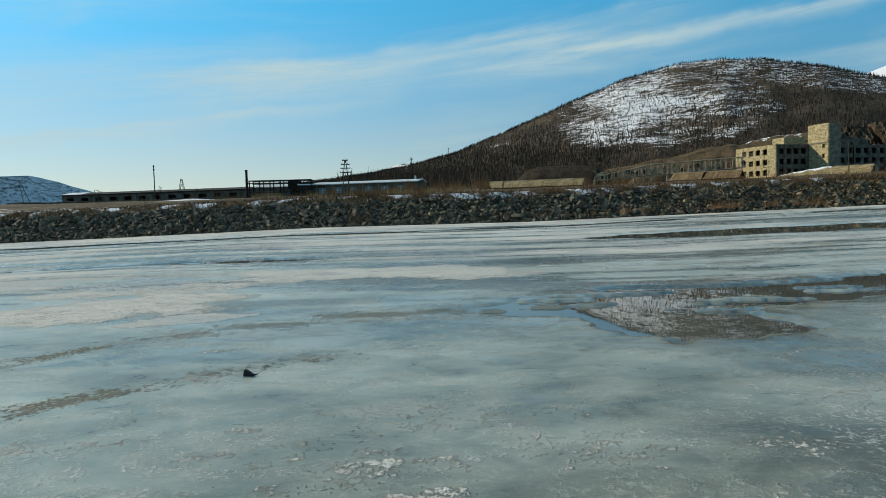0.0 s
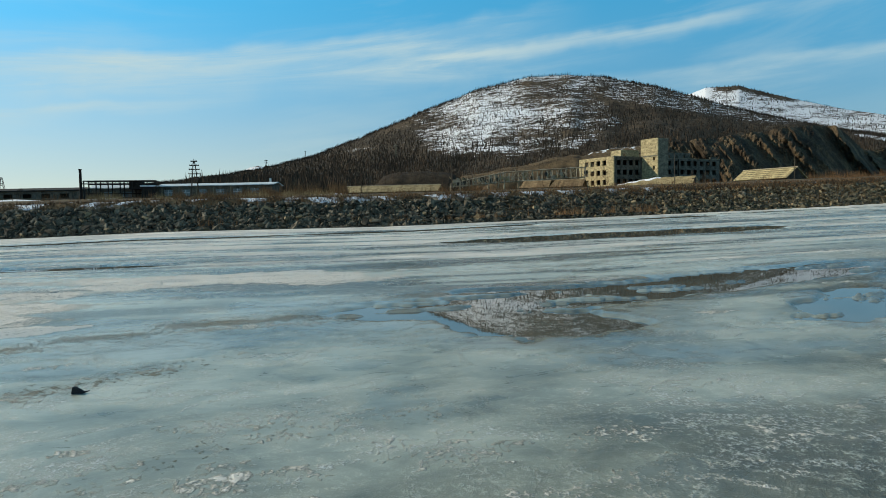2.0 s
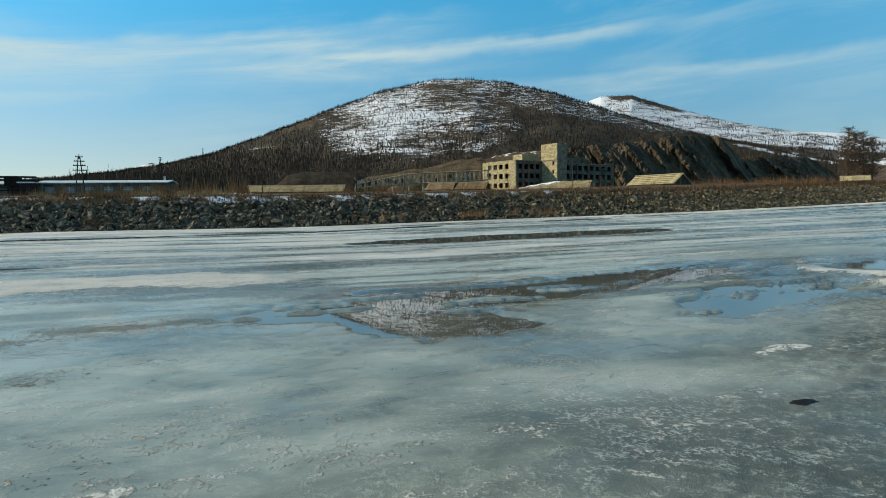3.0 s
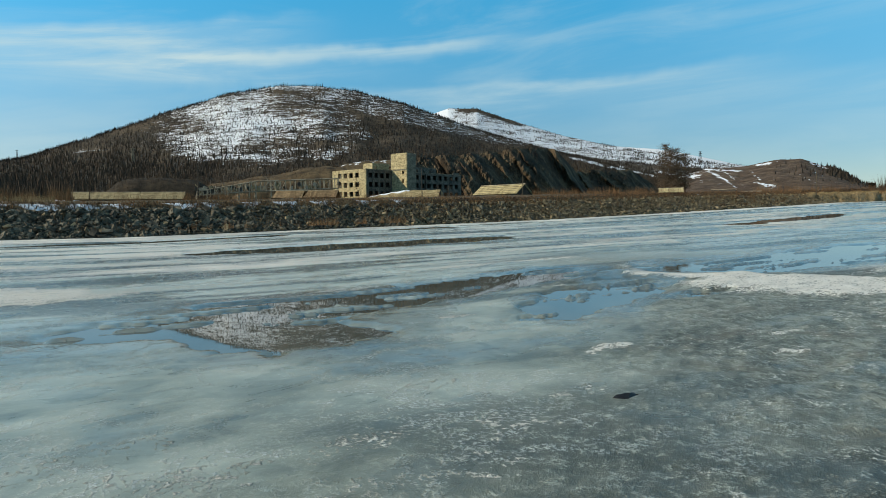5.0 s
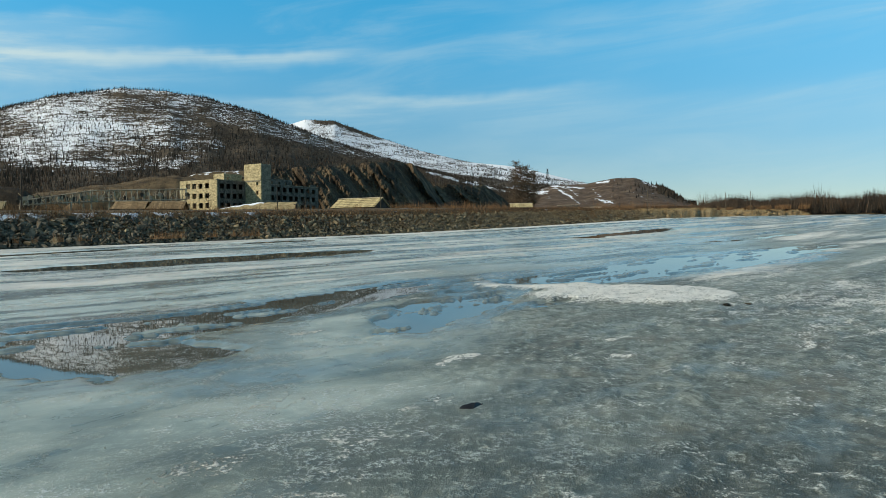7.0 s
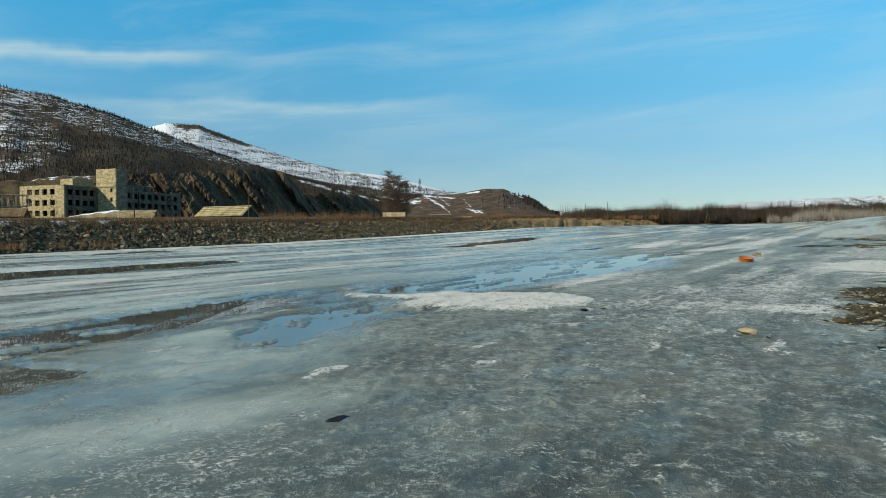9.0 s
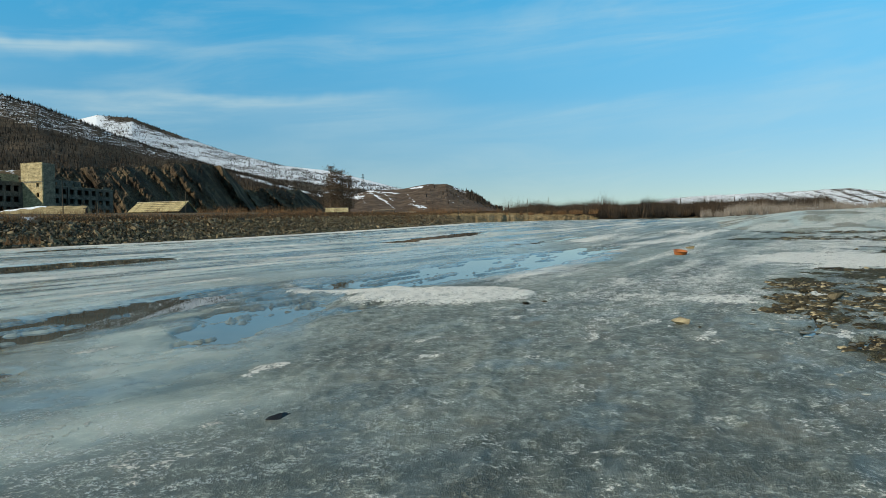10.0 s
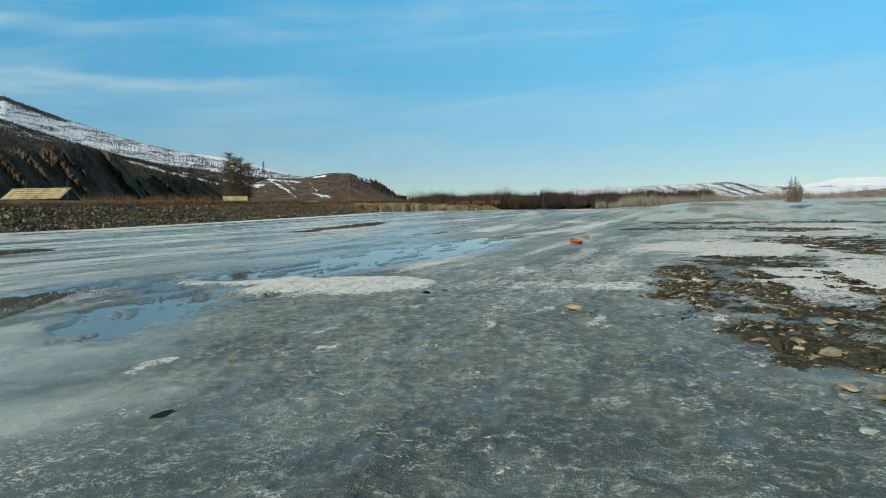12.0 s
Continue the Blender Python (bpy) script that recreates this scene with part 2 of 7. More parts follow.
def make_ice():
    m, t, b = material("river_ice")
    snowf, wet, dirt, rough = attr(t, "snow"), attr(t, "wet"), attr(t, "dirt"), attr(t, "rough")
    cloud1 = tex(t, 0.42, 5, 0.55, (1, 1.5, 1), 0.4)
    cloud2 = tex(t, 1.7, 5, 0.62, (1, 1.5, 1), 0.8)
    mid = tex(t, 6.0, 4, 0.62, (1.12, 1.0, 1), 0.4)
    grain = tex(t, 24.0, 4, 0.62, (1.15, 0.95, 1))
    fine = tex(t, 75.0, 2, 0.6)
    # clear grey ice with milky clouds
    milk_sheen = calc(t, "ADD", calc(t, "MULTIPLY", cloud1, 0.6), calc(t, "MULTIPLY", cloud2, 0.4))
    base = ramp(t, milk_sheen, (0.36, (0.132, 0.150, 0.124)), (0.48, (0.315, 0.342, 0.285)), (0.62, (0.52, 0.55, 0.47)))
    # far sky sheen put into the colour as a paler tone
    base = mixin(t, attr(t, "milk_sheen"), base, (0.72, 0.79, 0.735))
    # crusted crystals: dark wet ice between pale grains
    lump = calc(t, "ADD", calc(t, "MULTIPLY", mid, 0.42), calc(t, "ADD", calc(t, "MULTIPLY", grain, 0.32), calc(t, "MULTIPLY", fine, 0.26)))
    crust = ramp(t, lump, (0.38, (0.060, 0.066, 0.054)), (0.50, (0.180, 0.192, 0.160)), (0.62, (0.45, 0.472, 0.415)))
    tone = tex(t, 0.9, 4, 0.6, (1, 1.4, 1), 0.6)
    crust = mixin(t, step(t, tone, 0.50, 0.66), crust, mixin(t, lump, (0.055, 0.052, 0.040), (0.30, 0.29, 0.235)))
    patch = tex(t, 3.4, 5, 0.70, (1.15, 0.95, 1), 0.5)
    crust = mixin(t, step(t, patch, 0.52, 0.62), crust, mixin(t, lump, (0.16, 0.17, 0.14), (0.46, 0.475, 0.41)))
    crust = mixin(t, calc(t, "MULTIPLY", step(t, patch, 0.45, 0.35), 0.7), crust, mixin(t, lump, (0.03, 0.035, 0.03), (0.20, 0.215, 0.185)))
    base = mixin(t, calc(t, "MULTIPLY", rough, 0.95), base, crust)
    # darker tone between the crystals, where the deep field is high
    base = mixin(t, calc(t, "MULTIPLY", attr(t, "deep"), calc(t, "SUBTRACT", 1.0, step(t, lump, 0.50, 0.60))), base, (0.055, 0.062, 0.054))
    # broken white lines and flecks of frost
    line = calc(t, "ABSOLUTE", calc(t, "SUBTRACT", tex(t, 0.75, 4, 0.6, (1, 1.6, 1), 0.9), 0.5))
    near_line = step(t, line, 0.06, 0.006)
    fleck = step(t, calc(t, "ADD", calc(t, "MULTIPLY", grain, 0.6), calc(t, "MULTIPLY", fine, 0.4)), 0.49, 0.57)
    spots = step(t, cloud2, 0.52, 0.64)
    patchy = calc(t, "ADD", calc(t, "MULTIPLY", step(t, cloud1, 0.44, 0.56), 0.80), 0.20)
    frost = calc(t, "MULTIPLY", calc(t, "MULTIPLY", fleck, patchy), calc(t, "MAXIMUM", calc(t, "MULTIPLY", near_line, 0.9), calc(t, "MULTIPLY", spots, 0.75)))
    frost = calc(t, "MULTIPLY", frost, calc(t, "SUBTRACT", 1.0, calc(t, "MULTIPLY", rough, 0.8)))
    base = mixin(t, calc(t, "MULTIPLY", frost, calc(t, "SUBTRACT", 1.0, wet)), base, (0.66, 0.69, 0.68))
    sf = step(t, calc(t, "ADD", calc(t, "ADD", snowf, calc(t, "MULTIPLY", calc(t, "SUBTRACT", cloud2, 0.5), 0.7)), calc(t, "ADD", calc(t, "MULTIPLY", calc(t, "SUBTRACT", mid, 0.5), 0.9), calc(t, "MULTIPLY", calc(t, "SUBTRACT", grain, 0.5), 1.7))), 0.36, 0.66)
    base = mixin(t, sf, base, mixin(t, grain, (0.55, 0.525, 0.47), (0.93, 0.90, 0.84)))
    df = step(t, calc(t, "ADD", dirt, calc(t, "ADD", calc(t, "MULTIPLY", calc(t, "SUBTRACT", mid, 0.5), 1.0), calc(t, "MULTIPLY", calc(t, "SUBTRACT", grain, 0.5), 1.8))), 0.34, 0.60)
    base = mixin(t, calc(t, "MULTIPLY", df, 0.8), base, mixin(t, fine, (0.07, 0.06, 0.04), (0.36, 0.33, 0.26)))
    base = mixin(t, calc(t, "MULTIPLY", wet, 0.50), base, (0.10, 0.118, 0.112))
    # gravel frozen into the ice and thawing out of it
    gn = calc(t, "ADD", calc(t, "MULTIPLY", calc(t, "SUBTRACT", cloud2, 0.5), 1.1), calc(t, "ADD", calc(t, "MULTIPLY", calc(t, "SUBTRACT", mid, 0.5), 1.1), calc(t, "MULTIPLY", calc(t, "SUBTRACT", grain, 0.5), 0.9)))
    gf = step(t, calc(t, "ADD", attr(t, "grit"), gn), 0.45, 0.58)
    base = mixin(t, gf, base, ramp(t, calc(t, "ADD", calc(t, "MULTIPLY", grain, 0.5), calc(t, "MULTIPLY", fine, 0.5)), (0.40, (0.012, 0.011, 0.007)), (0.5, (0.052, 0.046, 0.026)), (0.62, (0.17, 0.15, 0.09))))
    t.links.new(base, b.inputs["Base Color"])
    r = calc(t, "ADD", 0.20, calc(t, "MULTIPLY", cloud2, 0.22))
    r = mixin(t, rough, r, 0.52)
    r = mixin(t, frost, r, 0.7)
    r = mixin(t, sf, r, 0.85)
    r = mixin(t, df, r, 0.75)
    r = mixin(t, wet, r, 0.06)
    r = mixin(t, gf, r, 0.8)
    dull = calc(t, "MAXIMUM", gf, calc(t, "MAXIMUM", df, sf))
    t.links.new(calc(t, "SUBTRACT", 0.5, calc(t, "MULTIPLY", calc(t, "MAXIMUM", dull, calc(t, "MULTIPLY", rough, 0.45)), 0.38)), b.inputs["Specular IOR Level"])
    t.links.new(r, b.inputs["Roughness"])
    b.inputs["IOR"].default_value = 1.31
    amt = calc(t, "ADD", calc(t, "MULTIPLY", calc(t, "MAXIMUM", calc(t, "MAXIMUM", rough, gf), calc(t, "MAXIMUM", sf, df)), 0.60), 0.03)
    amt = calc(t, "MULTIPLY", calc(t, "ADD", amt, calc(t, "MULTIPLY", frost, 0.2)), calc(t, "SUBTRACT", 1.0, calc(t, "MULTIPLY", wet, 0.97)))
    bump(t, b, calc(t, "MULTIPLY", lump, amt), 1.0, 0.09)
    return m


def make_water():
    m, t, b = material("melt_water")
    n = tex(t, 0.8, 3, 0.5)
    t.links.new(ramp(t, n, (0.3, (0.07, 0.074, 0.062)), (0.7, (0.13, 0.136, 0.115))), b.inputs["Base Color"])
    b.inputs["Roughness"].default_value = 0.015
    b.inputs["IOR"].default_value = 1.33
    b.inputs["Specular IOR Level"].default_value = 0.5
    ripple = tex(t, 3.0, 2, 0.5)
    bump(t, b, ripple, 0.012, 0.02)
    return m


def make_soil():
    """Dry grass, bare earth and last snow behind the embankment."""
    m, t, b = material("soil")
    b.inputs["Specular IOR Level"].default_value = 0.12
    n1, n2 = tex(t, 0.06, 5, 0.6), tex(t, 1.3, 5, 0.65)
    f = calc(t, "ADD", calc(t, "MULTIPLY", n1, 0.5), calc(t, "MULTIPLY", n2, 0.5))
    col = ramp(t, f, (0.36, (0.045, 0.033, 0.022)), (0.5, (0.105, 0.075, 0.043)), (0.64, (0.18, 0.134, 0.078)))
    sf = step(t, calc(t, "ADD", attr(t, "snow"), calc(t, "MULTIPLY", calc(t, "SUBTRACT", tex(t, 0.35, 5, 0.6), 0.5), 1.6)), 0.42, 0.58)
    col = snow_over(t, col, sf)
    t.links.new(col, b.inputs["Base Color"])
    b.inputs["Roughness"].default_value = 0.95
    bump(t, b, n2, 0.6, 0.15)
    return m


def make_hill():
    """Larch-brown slopes with rock and wind-blown snow."""
    m, t, b = material("hillside")
    b.inputs["Specular IOR Level"].default_value = 0.12
    n1, n2 = tex(t, 0.012, 6, 0.62), tex(t, 0.09, 4, 0.65, (1, 1, 2.2))
    f = calc(t, "ADD", calc(t, "MULTIPLY", n1, 0.45), calc(t, "MULTIPLY", n2, 0.55))
    col = ramp(t, f, (0.36, (0.026, 0.022, 0.017)), (0.5, (0.066, 0.051, 0.036)), (0.66, (0.145, 0.107, 0.070)))
    streaks = tex(t, 0.075, 7, 0.74, (0.42, 0.42, 2.6), 0.7)
    dots = tex(t, 0.26, 4, 0.7, (1, 1, 1.6))
    streaks = calc(t, "ADD", calc(t, "MULTIPLY", streaks, 0.56), calc(t, "MULTIPLY", dots, 0.44))
    sf = step(t, calc(t, "ADD", attr(t, "snow"), calc(t, "MULTIPLY", calc(t, "SUBTRACT", streaks, 0.5), 2.9)), 0.45, 0.57)
    col = snow_over(t, col, sf, (0.82, 0.83, 0.86))
    t.links.new(col, b.inputs["Base Color"])
    b.inputs["Roughness"].default_value = 0.95
    bump(t, b, n2, 0.5, 3.0)
    return m


def make_spoil(name, lo, mid, hi):
    """Raw tipped rock between three tones."""
    m, t, b = material(name)
    b.inputs["Specular IOR Level"].default_value = 0.12
    n1, n2 = tex(t, 0.10, 6, 0.65, (1, 1, 0.35)), tex(t, 1.1, 4, 0.7)
    f = calc(t, "ADD", calc(t, "MULTIPLY", n1, 0.6), calc(t, "MULTIPLY", n2, 0.4))
    col = ramp(t, f, (0.36, lo), (0.5, mid), (0.66, hi))
    sf = step(t, calc(t, "ADD", attr(t, "snow"), calc(t, "MULTIPLY", calc(t, "SUBTRACT", tex(t, 0.12, 5, 0.65), 0.5), 1.6)), 0.46, 0.58)
    col = snow_over(t, col, sf)
    t.links.new(col, b.inputs["Base Color"])
    b.inputs["Roughness"].default_value = 0.95
    bump(t, b, f, 0.8, 0.5)
    return m


ICE, WATER, SOIL, HILL, SPOIL = make_ice(), make_water(), make_soil(), make_hill(), make_spoil("spoil_rock", (0.022, 0.0155, 0.011), (0.074, 0.053, 0.034), (0.225, 0.162, 0.092))
TIPPED = make_spoil("brown_spoil", (0.036, 0.024, 0.017), (0.095, 0.064, 0.044), (0.22, 0.160, 0.105))


# ---- ground and river ----
def grid(az, rr):
    a, r = np.meshgrid(np.radians(az), rr)
    return (r * np.sin(a)).ravel(), (r * np.cos(a)).ravel()


def grid_faces(na, nr, wrap=False):
    i, j = np.meshgrid(np.arange(nr - 1), np.arange(na if wrap else na - 1), indexing="ij")
    k = (j + 1) % na
    return np.stack([i * na + j, i * na + k, (i + 1) * na + k, (i + 1) * na + j], -1).reshape(-1, 4)


def bearings(dense, lo, hi, coarse=4.0):
    inner = np.arange(lo, hi, dense)
    return np.concatenate([inner, np.linspace(hi, lo + 360, int((360 - hi + lo) / coarse))[:-1]])


def build_ground():
    az = bearings(0.5, -42, 112)
    rr = np.concatenate([[0.02], np.geomspace(2, 45, 30), np.arange(46, 90, 0.8), np.geomspace(90, 4800, 90)])
    x, y = grid(az, rr)
    r = np.hypot(x, y)
    s = surface(np.clip(x, -400, 400), np.minimum(y, 60))
    by = bank_y(np.clip(x, -400, 400))
    up = np.clip((y - by) / BANK_W, 0, 1)
    north = s - 0.6 + (land(x, y) - s + 0.6) * up
    z = np.where(y > by, north, s - 0.6)
    z += np.where(y > by + BANK_W, (fbm(x / 9, y / 9, 4, 3) - 0.5) * 0.7 * sstep(r, 60, 160), 0)
    far_end = sstep(x + 0.25 * y, 165, 210) * (y < by)
    z = np.where(far_end > 0, np.maximum(z, z + far_end * (1.5 + 0.012 * np.maximum(x - 165, 0))), z)
    south = sstep(-y, 26, 60)
    z = z + south * 3.0 + 0.012 * np.maximum(-y - 60, 0)
    z = np.where(r > 900, np.minimum(z, 26 - (r - 900) * 0.002), z)
    snow = (0.24 + 0.10 * fbm(x / 7, y / 7, 2, 19) - 0.20 * sstep(x, 15, 60)) * sstep(y - by - BANK_W, -1.6, 0.2) * (1 - sstep(y - by, 20, 38)) + 0.16 * (y > by) + 0.5 * south + 0.55 * sstep(x, 210, 240) * (y < 0.1 * x)
    link = link_mesh("ground", np.stack([x, y, z], 1), grid_faces(len(az), len(rr), True), SOIL, None, True, {"snow": snow})
    return tagged(link, "brown dry-grass ground with bare earth and snow remnants", "ground", kind="structure")


def blob(x, y, cx, cy, rx, ry, turn=0.0, edge=0.35, seed=1, size=1.2):
    """1 inside a ragged oval, falling to 0 past its rim."""
    c, s = math.cos(radians(turn)), math.sin(radians(turn))
    dx, dy = x - cx, y - cy
    u, v = (dx * c + dy * s) / rx, (-dx * s + dy * c) / ry
    d = np.sqrt(u * u + v * v) + (fbm(x / size, y / size, 4, seed) - 0.5) * 2 * edge
    return sstep(-d, -1.15, -0.85)


# hollows that hold melt water: centre, radii, turn, raggedness, seed, grain
POOLS_NEAR = ((4.6, 11.6, 4.2, 1.5, 18, 0.40, 41, 1.5), (3.3, 9.0, 1.4, 1.5, 30, 0.55, 42, 0.8), (9.0, 12.6, 4.5, 1.3, 14, 0.35, 43, 1.6), (9.7, 9.25, 3.0, 0.95, 27, 0.5, 44, 0.8), (11.0, 8.1, 1.0, 0.22, -10, 0.6, 144, 0.5), (13.2, 12.4, 2.6, 0.55, 4, 0.45, 45, 0.8), (17.8, 11.2, 3.6, 2.1, 0, 0.30, 46, 1.6), (25.0, 10.6, 7.2, 2.3, 0, 0.36, 47, 1.8))
POOLS_FAR = ((34.5, 10.6, 5.5, 1.5, 0, 0.50, 58, 2.0), (16.0, 31.4, 10.5, 2.5, 0, 0.30, 48, 1.5), (-10.0, 23.0, 6.5, 0.85, 3, 0.45, 49, 2.0), (60.0, 33.0, 14.0, 1.8, 10, 0.55, 50, 4.0), (48.0, 18.0, 9.0, 1.2, 0, 0.5, 52, 4.0))
# puddles round the gravel
PUDDLES = ((10.6, -0.75, 0.7, 0.22, -20, 0.75, 54, 0.4), (9.3, -1.2, 0.5, 0.18, -20, 0.5, 55, 0.3), (12.5, -0.15, 0.9, 0.15, 0, 0.75, 56, 0.4), (11.3, -0.1, 0.45, 0.12, 0, 0.5, 155, 0.3), (13.1, -0.9, 0.6, 0.14, 0, 0.5, 156, 0.3), (17.1, 0.0, 0.5, 0.14, 0, 0.7, 157, 0.3), (6.75, -1.75, 0.75, 0.3, 20, 0.6, 57, 0.4))
POOLS = POOLS_NEAR + POOLS_FAR + PUDDLES
# white crusts and lanes of gravel on the upstream side
WHITE = ((17.4, -3.2, 3.0, 1.7, 0.74), (14.2, -2.5, 1.4, 0.8, 0.53), (20.6, -4.6, 2.4, 1.2, 0.70), (29.5, -0.6, 4.6, 3.0, 0.76), (24.6, -2.0, 1.2, 1.3, 0.53), (29, 2.4, 3.0, 0.9, 0.44), (55, -9.5, 4.0, 5.0, 0.63), (42, -8.5, 4.0, 2.2, 0.52), (41, -2.0, 2.6, 4.4, 0.52), (37, 1.5, 2.0, 2.4, 0.49), (15.0, 1.5, 0.8, 0.8, 0.62), (16.0, -0.1, 0.7, 0.35, 0.74), (20, 2.2, 1.4, 0.5, 0.44), (11.4, -3.4, 0.5, 0.5, 0.52), (9.4, -2.2, 0.4, 0.3, 0.49), (23, 3.8, 1.6, 0.6, 0.43))
LANES = ((29.5, -6.3, 4.6, 2.5, 0.72), (33.5, -6.0, 3.5, 3.2, 0.68), (37, -9.5, 5.0, 3.0, 0.6), (22.3, -2.2, 2.6, 2.4, 0.7), (50.5, 0.5, 3.4, 4.6, 0.62), (48, -5.5, 4.0, 3.0, 0.55), (70, -6, 11.0, 11.0, 0.60), (66, 0.5, 7.0, 3.0, 0.55), (33, -1.9, 0.9, 1.5, 0.6))


def bar_edge(x):
    """How far out from the near bank the gravel reaches."""
    return np.interp(x, [5, 6.5, 7.3, 8.4, 10, 13, 16.4, 18.5, 20, 23.5, 26], [-2.4, -1.75, -1.3, -1.05, -0.35, 0.25, 0.95, 1.0, 0.4, -0.4, -1.0])


def grit_field(x, y):
    """Share of gravel showing through the ice."""
    inside = bar_edge(x) - y
    wave = fbm(x / 1.5, y / 0.8, 4, 203)
    torn = fbm(x / 0.75, y / 0.55, 4, 209, 0.6)
    fan = sstep(inside + (wave - 0.5) * 1.4, -0.45, 0.6) * sstep(-x, -24.5, -22)
    out = fan * (0.50 + 0.9 * (wave - 0.40))
    for k, (cx, cy, rx, ry, s) in enumerate(LANES):
        out = np.maximum(out, s * blob(x, y, cx, cy, rx, ry, 0, 0.5, 240 + k, 0.25 * rx))
    loose = fbm(x / 4, y / 2.2, 4, 207)
    out = np.maximum(out, 0.50 * sstep(loose, 0.52, 0.64) * sstep(bar_edge(np.minimum(x, 22)) + 1.0 - y, 0, 2) * sstep(x, 20, 26) * sstep(-x, -95, -75))
    for cx, cy, rx, ry, s in WHITE[:9]:
        d = ((x - cx) / rx) ** 2 + ((y - cy) / ry) ** 2
        out = out * (1 - 0.62 * sstep(-d - (wave - 0.5) * 2.0, -1.2, -0.6))
    return np.clip(out + sstep(out, 0.05, 0.3) * (torn - 0.52) * 1.5, 0, 1)


def ice_fields(x, y):
    r = np.hypot(x, y)
    one = fbm(x / 1.7, y / 1.1, 5, 11)
    two = fbm(x / 5, y / 3.4, 4, 23)
    fine = fbm(x / 0.35, y / 0.25, 3, 31)
    # rough crystal ice on the upstream, near side
    side = x * 0.80 - y * 0.62
    far = sstep(r, 15, 34)
    rough = sstep(side + (two - 0.5) * 5, -1.3, 3.0) * (1 - 0.85 * far * (1 - 0.75 * sstep(x - 2.4 * y, -2, 10)))
    # pools of melt water
    pool = np.maximum.reduce([blob(x, y, *q) for q in POOLS])
    soaked = np.maximum.reduce([blob(x, y, q[0], q[1], q[2] * 1.22, q[3] * 1.35, q[4], q[5] * 1.3, q[6] + 300, q[7] * 1.5) for q in POOLS[:8]])
    # lead of open water along the far bank
    lead = sstep(-np.abs(y - bank_y(x) + np.interp(x, [-40, -5, 20, 200], [13.0, 12.0, 6.5, 6.5]) + (fbm(x / 8, y / 8, 3, 51) - 0.5) * 2.4), -2.0, -1.2) * (x < 34) * sstep(fbm(x / 11, y * 0, 2, 53), 0.22, 0.42)
    pool = pool * (1 - 0.95 * sstep(fbm(x / 1.8, y / 0.45, 5, 59), 0.57, 0.63) * (1 - sstep(y, 20, 26)))
    pool = np.maximum(pool, lead)
    snow = np.maximum.reduce([
        blob(x, y, -6.4, 11.5, 3.2, 1.5, 24, 0.5, 61, 0.8) * 0.76,
        blob(x, y, -4.0, 10.2, 0.95, 0.55, 28, 0.4, 66, 0.5) * 0.80,
        blob(x, y, -6.6, 14.4, 2.4, 1.1, 20, 0.55, 62, 0.8) * 0.68,
        blob(x, y, -1.8, 17.2, 4.2, 1.7, 0, 0.55, 63, 1.0) * 0.72,
        blob(x, y, 0.9, 15.8, 1.5, 0.8, 12, 0.5, 64, 0.6) * 0.66,
        blob(x, y, 14.8, 2.2, 0.5, 1.3, 0, 0.6, 65, 0.6) * 0.55,
    ])
    for k, (cx, cy, rx, ry) in enumerate(((6.1, 5.55, 0.42, 0.13), (6.1, 8.8, 0.34, 0.12), (-2.7, 7.7, 0.28, 0.10), (6.3, 13.6, 0.9, 0.22), (16.2, 13.5, 1.5, 0.35), (18.3, 4.4, 0.8, 0.2))):
        snow = np.maximum(snow, 0.62 * blob(x, y, cx, cy, rx, ry, 10, 0.7, 120 + k, 0.22))
    for k, (cx, cy, rx, ry, s) in enumerate(WHITE):
        snow = np.maximum(snow, s * blob(x, y, cx, cy, rx, ry, 0, 0.55, 140 + k, 0.3 * ry))
    lace = np.abs(fbm(x / 0.55, y / 0.40, 4, 87) - 0.5)
    for k, (cx, cy, rx, ry) in enumerate(((-0.6, 5.2, 0.55, 0.28), (-1.3, 4.3, 0.5, 0.25), (0.5, 4.9, 0.8, 0.2), (-0.2, 4.0, 0.4, 0.2), (1.0, 4.2, 0.45, 0.25), (2.1, 4.2, 0.7, 0.18), (3.4, 3.95, 0.5, 0.42), (3.4, 5.3, 0.5, 0.16), (-2.8, 4.6, 0.6, 0.12), (2.6, 3.4, 0.6, 0.2), (4.3, 4.3, 0.4, 0.16), (1.6, 3.3, 0.7, 0.25))):
        snow = np.maximum(snow, 0.40 * blob(x, y, cx, cy, rx, ry, 8, 0.7, 160 + k, 0.3) * (0.5 + 0.5 * sstep(-lace, -0.10, -0.015)))
    streak = fbm(x / 16, y / 2.0, 4, 71)
    thin = fbm(x / 7, y / 0.8, 4, 72)
    snow = np.maximum(snow, 0.56 * sstep(streak, 0.52, 0.66) * sstep(y, 14, 26))
    snow = np.maximum(snow, 0.54 * sstep(thin, 0.54, 0.66) * sstep(y - 0.25 * x, 13, 24))
    # painted sky sheen with milky streaks: paler away from the eye and leftwards
    milk_sheen = sstep(r, 8, 26) * np.clip(0.36 + 0.37 * sstep(0.36 * y - x, -8, 8) + 3.2 * (streak - 0.47) + 3.0 * (thin - 0.48), 0, 0.95) * (1 - 0.6 * rough)
    # white crust gains with distance too, more on the left
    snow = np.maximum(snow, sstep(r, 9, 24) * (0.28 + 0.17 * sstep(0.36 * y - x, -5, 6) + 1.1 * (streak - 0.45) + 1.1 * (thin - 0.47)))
    strip = np.interp(x, [-40, -5, 20, 200], [10.0, 9.0, 4.0, 4.0])
    snow = np.maximum(snow, 0.95 * sstep(-(bank_y(x) - y), -strip - 2.5 * (two - 0.5) - 0.6, -strip - 2.5 * (two - 0.5) + 0.6))
    small = fbm(x / 0.5, y / 0.3, 3, 73)
